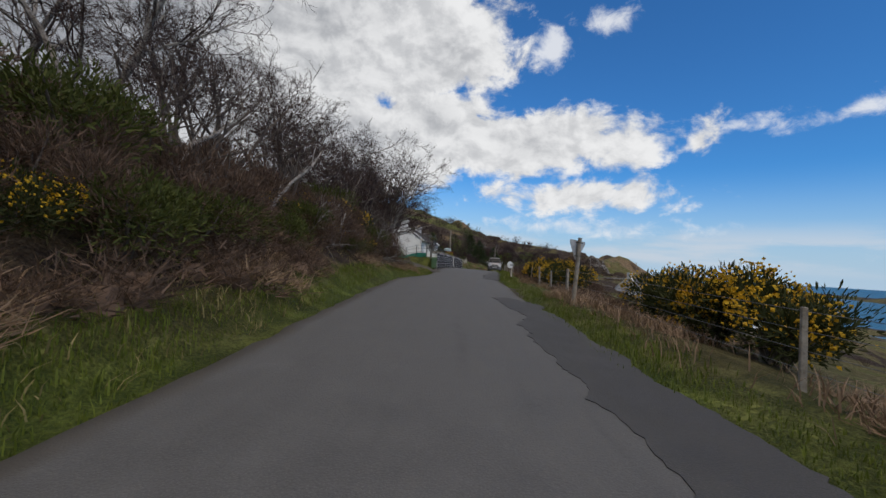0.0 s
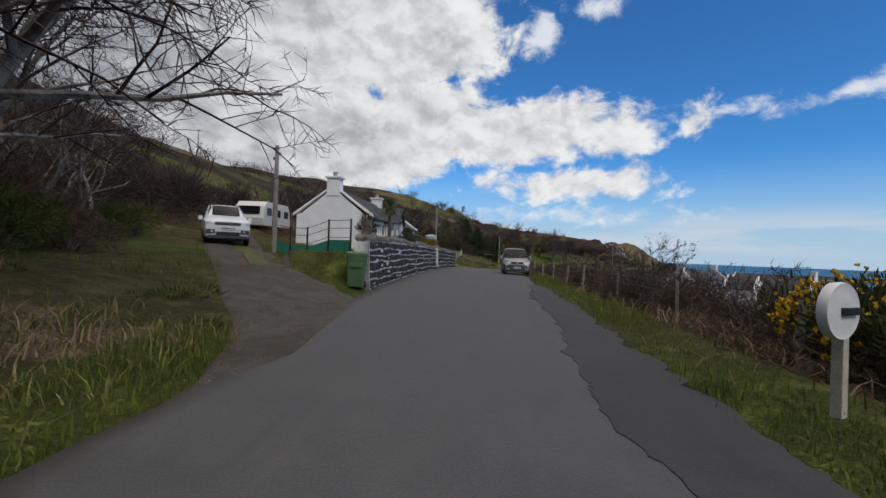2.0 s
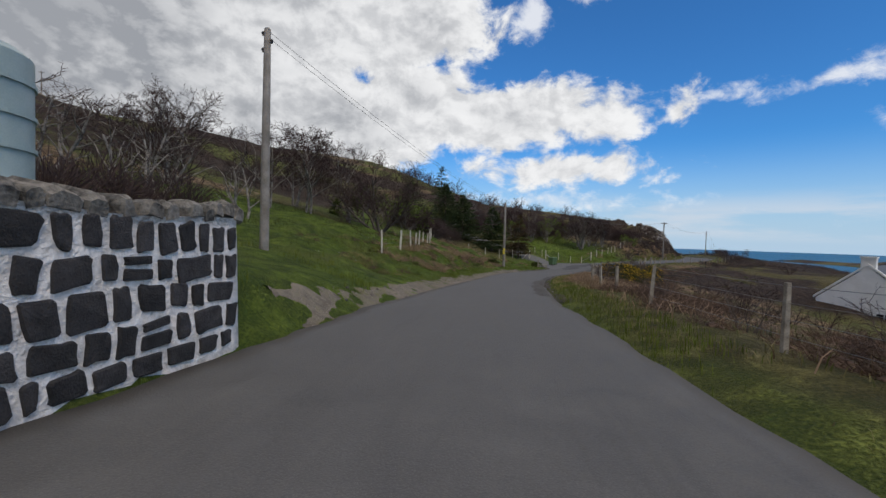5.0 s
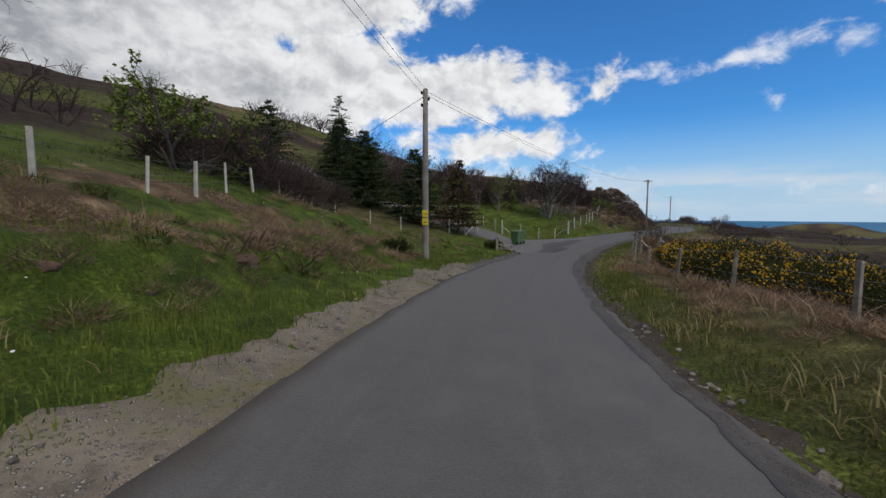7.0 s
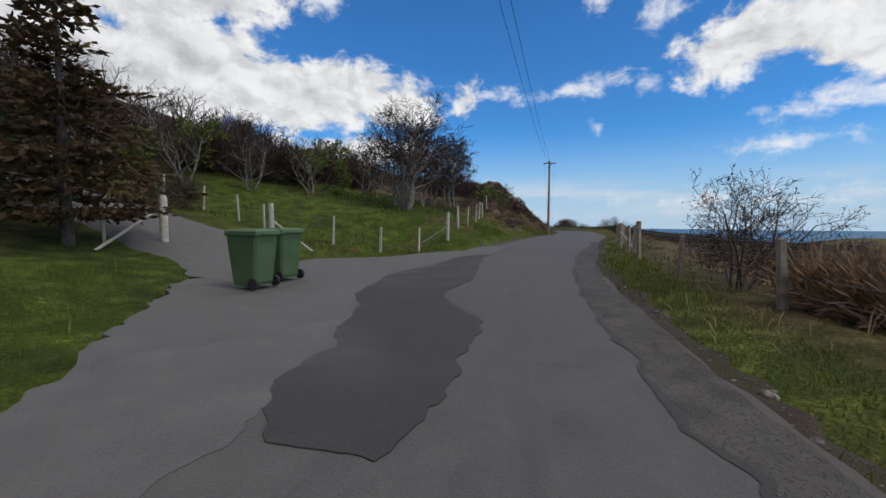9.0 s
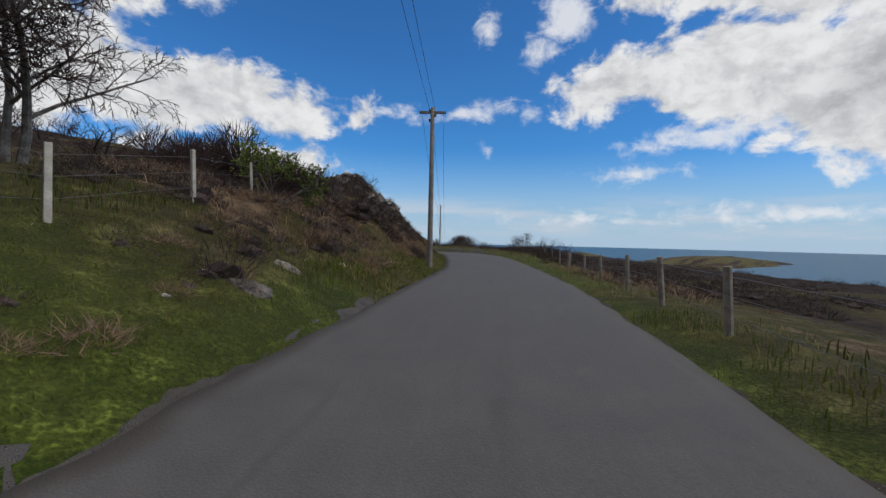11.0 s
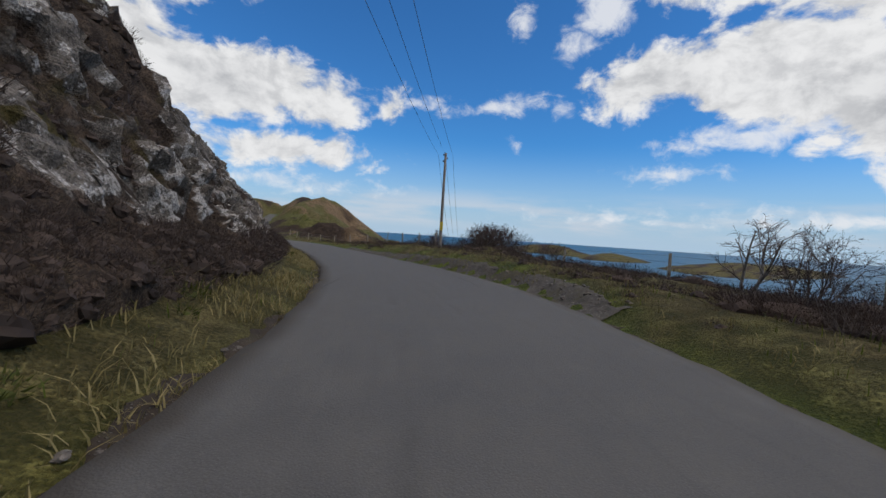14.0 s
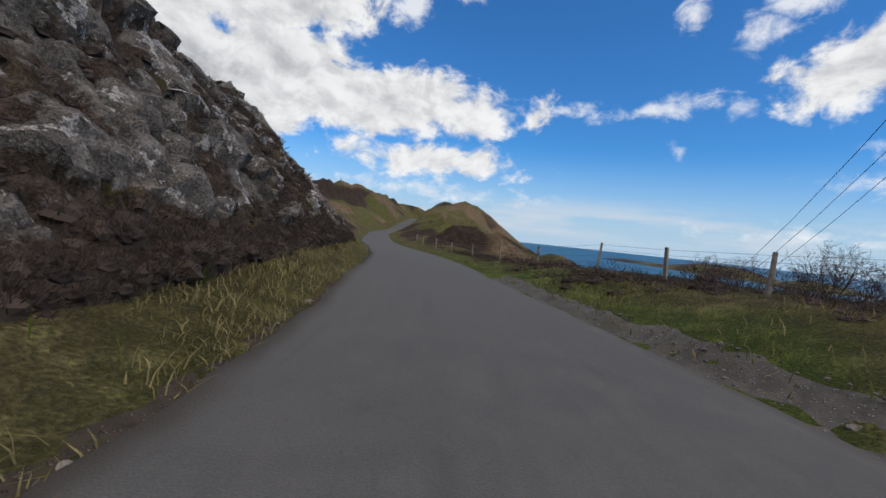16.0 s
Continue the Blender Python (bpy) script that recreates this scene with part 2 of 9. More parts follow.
def earth():
    """The ground sheet: moor grass, mown turf, dead bracken, heather and bare rock by the ground's own cover map."""
    mat, n, bsdf = material("moor ground")
    at = n.add("ShaderNodeNewGeometry").outputs["Position"]
    cover = n.add("ShaderNodeSeparateColor", n.add("ShaderNodeAttribute", attr="cover").outputs[0])
    fine, mid, wide = n.noise(at, 22, 4, 0.65), n.noise(at, 1.7, 5, 0.6), n.noise(at, 0.16, 5, 0.6)
    tuft = n.ramp(n.math("ADD", n.math("MULTIPLY", fine, 0.5), n.math("MULTIPLY", mid, 0.5)), 0.38, 0.62)
    turf = n.mix(tuft, (0.038, 0.066, 0.010, 1), (0.125, 0.172, 0.024, 1))
    turf = n.mix(n.math("MULTIPLY", n.ramp(n.noise(at, 0.8, 5, 0.6), 0.50, 0.62), 0.55), turf, n.mix(tuft, (0.020, 0.034, 0.008, 1), (0.062, 0.085, 0.020, 1)))
    turf = n.mix(n.math("MULTIPLY", n.ramp(wide, 0.5, 0.7), 0.5), turf, (0.13, 0.125, 0.04, 1))
    moor = n.mix(tuft, (0.045, 0.04, 0.015, 1), (0.16, 0.135, 0.06, 1))
    moor = n.mix(n.ramp(wide, 0.42, 0.62), moor, n.mix(tuft, (0.045, 0.045, 0.014, 1), (0.12, 0.105, 0.035, 1)))
    fern = n.mix(tuft, (0.070, 0.046, 0.026, 1), (0.24, 0.170, 0.10, 1))
    heath = n.mix(tuft, (0.018, 0.013, 0.010, 1), (0.065, 0.045, 0.032, 1))
    col = n.mix(cover.outputs[0], moor, turf)
    edge = n.math("MULTIPLY", n.math("SUBTRACT", mid, 0.5), 1.2)
    col = n.mix(n.ramp(n.math("ADD", cover.outputs[1], edge), 0.35, 0.65), col, fern)
    col = n.mix(n.ramp(n.math("ADD", cover.outputs[2], edge), 0.35, 0.65), col, heath)
    n.put(bsdf.inputs["Base Color"], col)
    bsdf.inputs["Roughness"].default_value = 0.95
    n.put(bsdf.inputs["Specular IOR Level"], 0.15)
    bump(n, bsdf, tuft, 0.9, 0.08)
    return mat


def water():
    mat, n, bsdf = material("sea water")
    at = n.add("ShaderNodeNewGeometry").outputs["Position"]
    swell = n.noise(at, 0.02, 6, 0.6)
    n.put(bsdf.inputs["Base Color"], n.mix(swell, (0.006, 0.070, 0.145, 1), (0.016, 0.12, 0.215, 1)))
    bsdf.inputs["Roughness"].default_value = 0.42
    n.put(bsdf.inputs["Specular IOR Level"], 0.22)
    bump(n, bsdf, n.noise(at, 0.25, 5, 0.65), 0.8, 1.2)
    return mat


MOOR, SEA = earth(), water()
TARMAC, OLD_TARMAC, NEW_TARMAC = asphalt("worn tarmac", 0.071, lanes=True), asphalt("old grey tarmac", 0.092), asphalt("fresh black tarmac", 0.034)


def pebbles(name, soil, stone, moss, size=28.0):
    """Trodden soil with loose chippings bedded in it, and patches of thin growth."""
    mat, n, bsdf = material(name)
    at = n.add("ShaderNodeNewGeometry").outputs["Position"]
    cell = n.add("ShaderNodeTexVoronoi", at, Scale=size)
    tone = n.add("ShaderNodeSeparateColor", cell.outputs["Color"])
    mott, wide_, grit = n.noise(at, 3.0, 5, 0.65), n.noise(at, 0.5, 4, 0.6), n.noise(at, 120, 2, 0.6)
    dark = tuple(c * 0.45 for c in soil)
    col = n.mix(n.ramp(n.math("ADD", n.math("MULTIPLY", mott, 0.6), n.math("MULTIPLY", grit, 0.4)), 0.36, 0.64), (*dark, 1), (*soil, 1))
    chip = n.math("MULTIPLY", n.ramp(cell.outputs["Distance"], 0.42, 0.22), n.ramp(n.math("ADD", tone.outputs[0], n.math("MULTIPLY", n.math("SUBTRACT", mott, 0.5), 1.6)), 0.35, 0.55))
    col = n.mix(chip, col, n.mix(tone.outputs[1], tuple(c * 0.5 for c in stone) + (1,), (*stone, 1)))
    col = n.mix(n.math("MULTIPLY", n.ramp(n.math("ADD", n.math("MULTIPLY", wide_, 0.5), n.math("MULTIPLY", mott, 0.5)), 0.50, 0.60), 0.75), col, n.mix(grit, tuple(c * 0.4 for c in moss) + (1,), (*moss, 1)))
    n.put(bsdf.inputs["Base Color"], col)
    bsdf.inputs["Roughness"].default_value = 0.95
    n.put(bsdf.inputs["Specular IOR Level"], 0.2)
    bump(n, bsdf, n.math("ADD", n.math("MULTIPLY", chip, 0.8), n.math("MULTIPLY", mott, 0.6)), 0.9, 0.03)
    return mat


GRAVEL = pebbles("roadside gravel", (0.19, 0.165, 0.13), (0.30, 0.28, 0.25), (0.13, 0.13, 0.05))
DIRT = pebbles("dark roadside dirt", (0.062, 0.050, 0.040), (0.15, 0.135, 0.12), (0.05, 0.05, 0.018))
BROKEN_TARMAC = pebbles("broken old tarmac", (0.098, 0.094, 0.088), (0.16, 0.155, 0.15), (0.06, 0.052, 0.044), 40.0)
GREY_GRAVEL = pebbles("grey gravel", (0.115, 0.108, 0.098), (0.27, 0.26, 0.25), (0.09, 0.085, 0.05))
WHITE = rough_paint("white render", (0.74, 0.715, 0.68), (0.86, 0.835, 0.80), 1.5, 0.85, 0.25, 0.006)
SLATE = rough_paint("dark roof slate", (0.030, 0.031, 0.034), (0.075, 0.075, 0.08), 3, 0.6, 0.3, 0.004, spread=0.25)
STONE = rough_paint("dark basalt stone", (0.009, 0.0085, 0.009), (0.040, 0.036, 0.037), 7, 0.88, 0.8, 0.015, spread=0.4)
MORTAR = rough_paint("white limewashed mortar", (0.50, 0.47, 0.445), (0.84, 0.80, 0.765), 5, 0.9, 0.9, 0.025, fine=26)

# ---- the lie of the land ----
LEAN = 0.0235
ROAD = np.array([(-2.0, -60, -0.25), (-0.7, -25, 0.02), (0.2, 0.1, 0.31), (0.67, 12.8, 0.51), (1.62, 25.3, 0.58), (2.66, 37.75, 0.62), (3.84, 49.6, 0.58), (5.55, 62.5, 0.36),
                 (7.52, 74.9, -0.03), (10.4, 87.0, -0.66), (14.55, 98.4, -1.25), (20.7, 109.6, -1.82), (28.5, 119.5, -1.78), (37.5, 127.6, -1.57), (47.3, 135.8, -1.53), (56.3, 144.0, -1.66),
                 (64.8, 153.8, -1.51), (71.2, 164.0, -1.63), (75.8, 176.0, -1.91), (79.6, 188.0, -2.13), (82.8, 201, -2.35), (86.6, 227, -2.94), (91, 250, -3.14), (98, 280, -2.81),
                 (108, 305, -2.04), (118, 330, 0.42), (133, 368, 3.37), (143, 400, 4.13)])


def spline(points, step):
    """A smooth line through the points, sampled about every step metres."""
    p = np.vstack([2 * points[0] - points[1], points, 2 * points[-1] - points[-2]])
    out = []
    for a, b, c, d in zip(p, p[1:], p[2:], p[3:]):
        k = max(2, int(np.linalg.norm(c - b) / step))
        t = np.linspace(0, 1, k, endpoint=False)[:, None]
        out.append(0.5 * (2 * b + (c - a) * t + (2 * a - 5 * b + 4 * c - d) * t**2 + (3 * b - a - 3 * c + d) * t**3))
    return np.vstack(out + [points[-1:]])


LINE = spline(ROAD, 0.5)
RUN = np.r_[0, np.cumsum(np.hypot(*np.diff(LINE[:, :2], axis=0).T))]
RUN -= RUN[np.argmin(np.hypot(LINE[:, 0] - 0.2, LINE[:, 1] - 0.1))]
TANGENT = np.gradient(LINE[:, :2], axis=0)
TANGENT /= np.linalg.norm(TANGENT, axis=1)[:, None]


def along(s, u, h=0.0):
    """The place s metres along the road, u to its right and h over its surface there."""
    i = np.interp(s, RUN, np.arange(len(RUN)))
    x, y, z = (np.interp(i, np.arange(len(RUN)), LINE[:, k]) for k in range(3))
    tx, ty = (np.interp(i, np.arange(len(RUN)), TANGENT[:, k]) for k in range(2))
    return np.stack([x + u * ty, y - u * tx, z + h - LEAN * u * ty], -1)


def heading(s):
    """The road's direction there, in degrees left of +y."""
    i = int(np.interp(s, RUN, np.arange(len(RUN))))
    return math.degrees(math.atan2(-TANGENT[i, 0], TANGENT[i, 1]))


def to_road(x, y):
    """The (s, u) of places, and the road's height there."""
    x, y = np.atleast_1d(np.asarray(x, float)).ravel(), np.atleast_1d(np.asarray(y, float)).ravel()
    s, u, z = np.empty_like(x), np.empty_like(x), np.empty_like(x)
    for k in range(0, len(x), 4000):
        dx, dy = x[k:k + 4000, None] - LINE[None, :, 0], y[k:k + 4000, None] - LINE[None, :, 1]
        i = (dx * dx + dy * dy).argmin(1)
        r = np.arange(len(i))
        tx, ty = TANGENT[i, 0], TANGENT[i, 1]
        s[k:k + 4000] = RUN[i] + dx[r, i] * tx + dy[r, i] * ty
        u[k:k + 4000] = np.sign(dx[r, i] * ty - dy[r, i] * tx) * np.hypot(dx[r, i], dy[r, i])
        z[k:k + 4000] = LINE[i, 2]
    return s, u, z


LATTICE = np.random.RandomState(4).rand(256, 256)


def value_noise(x, y):
    xi, yi = np.floor(x).astype(int), np.floor(y).astype(int)
    fx, fy = x - xi, y - yi
    fx, fy = fx * fx * (3 - 2 * fx), fy * fy * (3 - 2 * fy)
    g = lambda a, b: LATTICE[a % 256, b % 256]
    return (g(xi, yi) * (1 - fx) + g(xi + 1, yi) * fx) * (1 - fy) + (g(xi, yi + 1) * (1 - fx) + g(xi + 1, yi + 1) * fx) * fy - 0.5


def fbm(x, y, size, octaves=4, gain=0.5):
    total, amp, f = 0.0, 1.0, 1.0 / size
    for k in range(octaves):
        total, amp, f = total + amp * value_noise(x * f + 17 * k, y * f + 31 * k), amp * gain, f * 2.03
    return total


# the road's edges: station, metres to the left and to the right of its middle
EDGES = np.array([(-60, 2.4, 2.2), (4, 2.3, 2.1), (19, 2.9, 2.2), (25, 2.2, 1.9), (31, 2.3, 2.2), (39, 3.0, 2.7), (46, 3.0, 2.9), (53, 3.0, 3.3), (60, 3.1, 3.0), (68, 3.0, 2.4), (78, 2.2, 1.9), (87, 1.8, 1.8),
                  (96, 1.9, 1.75), (104, 2.15, 1.8), (112, 2.2, 1.85), (119, 2.3, 1.9), (128, 3.2, 2.0), (134, 2.6, 2.1), (140, 2.3, 2.1), (161, 1.95, 3.0), (168, 1.75, 3.3), (176, 1.5, 3.5),
                  (188, 1.5, 4.4), (196, 1.45, 4.4), (203, 1.6, 3.7), (212, 2.0, 3.0), (225, 2.2, 2.6), (480, 2.2, 2.2)])


def edge_left(s):
    return np.interp(s, EDGES[:, 0], EDGES[:, 1])


def edge_right(s):
    return np.interp(s, EDGES[:, 0], EDGES[:, 2])


# Cross-sections: heights over the road at fixed distances from its middle, station by station.
LEFT_AT, LEFT_ROWS = (2.4, 4, 6, 9, 14, 22, 40, 80, 200), []
RIGHT_AT, RIGHT_ROWS = (2.4, 4, 6, 9, 14, 24, 45, 100, 250, 600), []


def left(s, *heights):
    LEFT_ROWS.append((s, *heights))


def right(s, *heights):
    RIGHT_ROWS.append((s, *heights))


left(-60, 0, 0.7, 2.2, 3.6, 4.8, 6.5, 14, 26, 60)
left(16, 0, 0.7, 2.2, 3.5, 4.6, 6.2, 13, 25, 60)
left(28, 0, 0.2, 0.7, 1.6, 3.2, 6, 11, 23, 58)
left(36, 0, 0.1, 0.4, 0.7, 1.4, 3.4, 9, 26, 58)
left(43, 0, 0.7, 0.8, 0.85, 1.1, 3.0, 9, 27, 58)
left(50, 0, 0.8, 1.0, 1.05, 1.5, 3.4, 10, 28, 60)
left(70, 0, 0.9, 1.1, 1.2, 1.7, 3.4, 9, 26, 58)
left(78, 0, 0.4, 0.9, 1.4, 2.3, 4, 9.5, 27, 58)
left(92, 0, 0.4, 1.35, 2.3, 3.5, 5.2, 9.5, 24, 52)
left(106, 0, 0.4, 1.1, 2.0, 3.5, 5.5, 10, 22, 46)
left(117, 0, 0.1, 0.2, 0.4, 1.2, 3.6, 10.5, 23, 46)
left(129, 0, 0.0, 0.3, 0.7, 1.6, 4.0, 12, 24, 46)
left(134.5, 0.05, 0.55, 1.0, 1.5, 2.3, 4.6, 12, 24, 46)
left(142, 0.1, 0.7, 1.4, 2.0, 3.0, 5.2, 12, 24, 44)
left(153, 0.1, 0.8, 2.0, 2.8, 3.5, 4.6, 8, 14, 36)
left(163, 0.1, 1.1, 2.5, 3.0, 3.4, 4.2, 8, 14, 36)
left(173, 0.1, 1.3, 3.4, 4.1, 4.0, 4.2, 7, 10, 22)
left(185, 0.1, 1.0, 4.1, 6.7, 6.6, 6.0, 8, 9, 22)
left(208, 0.1, 0.8, 3.3, 6.2, 9.2, 10.5, 12, 16, 34)
left(228, 0.1, 0.6, 2.8, 5.7, 8.3, 9, 9, 10, 26)
left(242, 0.1, 0.5, 2.0, 4.0, 6.0, 7, 8, 10, 24)
left(262, 0, 0.4, 1.0, 1.6, 2.5, 3.5, 5, 9, 22)
left(330, 0, 0.4, 1.0, 2.0, 3.0, 4, 4, 9, 20)
right(-60, 0, 0.1, -0.3, -0.9, -2.0, -4, -7.5, -16, -38, -62)
right(50, 0, 0.1, -0.3, -0.9, -2.0, -4, -7.5, -16, -38, -62)
right(94, 0.05, 0.3, 0.1, -0.4, -1.2, -2.7, -6, -16, -38, -62)
right(130, 0, 0.1, -0.1, -0.3, -0.6, -1.2, -6.5, -21, -42, -62)
right(165, 0, 0.0, -0.1, -0.2, -0.3, -0.4, -6, -24, -46, -62)
right(182, 0, 0.1, 0.45, 0.4, 0.2, -0.6, -7, -26, -48, -62)
right(204, 0, 0.15, 0.85, 1.15, 0.5, -1.2, -8, -27, -48, -62)
right(235, 0, 0.1, 0.2, 0.1, -0.8, -4, -12, -28, -48, -62)
right(262, 0, 0.3, 0.8, 1.4, 2.0, 1, -8, -28, -48, -62)
right(330, 0, 0.8, 2.0, 3.6, 5.0, 4, -8, -30, -48, -62)
L_TAB, R_TAB = np.array(LEFT_ROWS), np.array(RIGHT_ROWS)


def section(table, at, s, u):
    """Heights from a table, smooth between stations and straight between distances."""
    rows = table[:, 0]
    k = np.clip(np.searchsorted(rows, s) - 1, 0, len(rows) - 2)
    f = np.clip((s - rows[k]) / (rows[k + 1] - rows[k]), 0, 1)
    f = f * f * (3 - 2 * f)
    at = np.array((0.0, *at))
    u = np.minimum(u, at[-1])
    j = np.clip(np.searchsorted(at, u) - 1, 0, len(at) - 2)
    g = (u - at[j]) / (at[j + 1] - at[j])
    val = np.c_[table[:, 0] * 0, table[:, 1:]]
    a = val[k, j] * (1 - g) + val[k, j + 1] * g
    b = val[k + 1, j] * (1 - g) + val[k + 1, j + 1] * g
    return a * (1 - f) + b * f


# far hills and headlands: middle, radii, turn in degrees, height
HILLS = [((13, 318), (60, 46), 0, 16), ((12, 320), (10, 7), 30, 6), ((140, 374), (70, 40), -30, 4.5), ((176, 352), (22, 16), 20, 4), ((104, 350), (24, 18), 0, 3), ((150, 398), (20, 14), 0, 3),
         ((1215, 1330), (70, 190), 0, 22), ((1200, 960), (100, 170), 0, 46), ((1130, 700), (150, 80), 0, 24), ((1250, 420), (420, 150), 0, 30)]
WALL_FROM, WALL_TO, WALL_U = 39.0, 70.5, -3.05


def ground_height(x, y):
    shape = np.shape(x)
    x, y = np.asarray(x, float).ravel(), np.asarray(y, float).ravel()
    s, u, z = to_road(x, y)
    away = np.abs(u)
    h = np.where(u < 0, section(L_TAB, LEFT_AT, s, away), section(R_TAB, RIGHT_AT, s, away))
    behind = (u < 0) & (s > WALL_FROM) & (s < WALL_TO) & (away < 6)
    h = np.where(behind, np.where(away < 3.25, 0.0, np.minimum(1.0, (away - 3.25) * 4.0)), h)
    for (cx, cy), (ra, rb), turn, top in HILLS:
        c, sn = math.cos(radians(turn)), math.sin(radians(turn))
        p, q = ((x - cx) * c + (y - cy) * sn) / ra, (-(x - cx) * sn + (y - cy) * c) / rb
        h = h + top * np.exp(-(p * p + q * q)) * np.clip((away - 3) / 10, 0, 1)
    wild = np.clip((away - 3.2) / 6, 0, 1) * np.where(behind, 0.2, 1.0)
    h = h + wild * 0.35 * fbm(x, y, 4.0, 3) + np.clip((away - 10) / 40, 0, 1) * 2.0 * fbm(x, y, 22.0, 4) + np.clip((away - 80) / 200, 0, 1) * 9 * fbm(x, y, 120.0, 4)
    craggy = np.clip((s - 148) / 10, 0, 1) * np.clip((232 - s) / 14, 0, 1) * (u < 0) * np.clip((away - 3.4) / 2.0, 0, 1) * np.clip((24 - away) / 8, 0, 1)
    h = h + craggy * (1.5 * fbm(x + 0.4 * y, y, 3.2, 5, 0.6))
    bank = np.clip((s - 78) / 6, 0, 1) * np.clip((120 - s) / 6, 0, 1) * (u < 0) * np.clip((away - 3.4) / 1.2, 0, 1) * np.clip((12 - away) / 3, 0, 1)
    h = h + bank * (0.42 * fbm(x, y + 60, 1.7, 3) + 0.16 * np.sin(away * 2.6 + 2.0 * fbm(x, y, 6.0, 2)))
    knoll = np.clip((s - 236) / 20, 0, 1) * np.clip((away - 4) / 8, 0, 1) * np.clip((160 - away) / 60, 0, 1)
    rugged = fbm(x, y, 14.0, 4)
    h = h + knoll * (3.2 * rugged + 0.9 * fbm(x, y, 4.0, 4, 0.6) + 2.4 * np.clip(rugged - 0.05, 0, 1) * (1 + fbm(x, y, 3.0, 3)))
    edge = np.where(u < 0, edge_left(s), edge_right(s))
    apron = (u < 0) * np.clip((s - 116.6) / 2, 0, 1) * np.clip((134 - s) / 2, 0, 1) * np.clip((9 - away) / 2.5, 0, 1)
    h = h * (1 - apron) + apron * np.clip((away - 6.5) * 0.1, -0.12, 0.3) - 0.12 * apron * (away < 6.5)
    bed = np.clip((edge + 0.75 - away) / 0.6, 0, 1)
    h = h * (1 - bed) - 0.10 * bed
    # the whole hillside leans down to the sea in the east
    h = h - LEAN * np.clip(x - along(s, 0 * s)[:, 0], -60, 60)
    return (z + h).reshape(shape)


def drop(s, u, sink=0.0):
    """A place on the ground, s along and u right of the road."""
    x, y, _ = along(s, u)
    return Vector((float(x), float(y), float(ground_height(x, y).ravel()[0]) - sink))


def mesh_object(name, verts, faces, mat=None, smooth=False, parent=None):
    me = bpy.data.meshes.new(name)
    me.from_pydata(np.asarray(verts).tolist() if isinstance(verts, np.ndarray) else verts, [], faces.tolist() if isinstance(faces, np.ndarray) else faces)
    if mat:
        me.materials.append(mat)
    if smooth:
        me.shade_smooth()
    ob = new(name, me)
    if parent:
        ob.parent = parent
    return ob


def grid_faces(rows, cols):
    i = np.arange(rows - 1)[:, None] * cols + np.arange(cols - 1)[None, :]
    return np.stack([i, i + 1, i + cols + 1, i + cols], -1).reshape(-1, 4)


def spread(lo, hi, step, out_lo, out_hi):
    """Grid lines, even inside and ever wider outside."""
    inner = np.arange(lo, hi + step / 2, step)
    grow = step * 1.065 ** np.arange(1, 140)
    up, down = hi + np.cumsum(grow), lo - np.cumsum(grow)
    return np.r_[down[down > out_lo][::-1], inner, up[up < out_hi]]


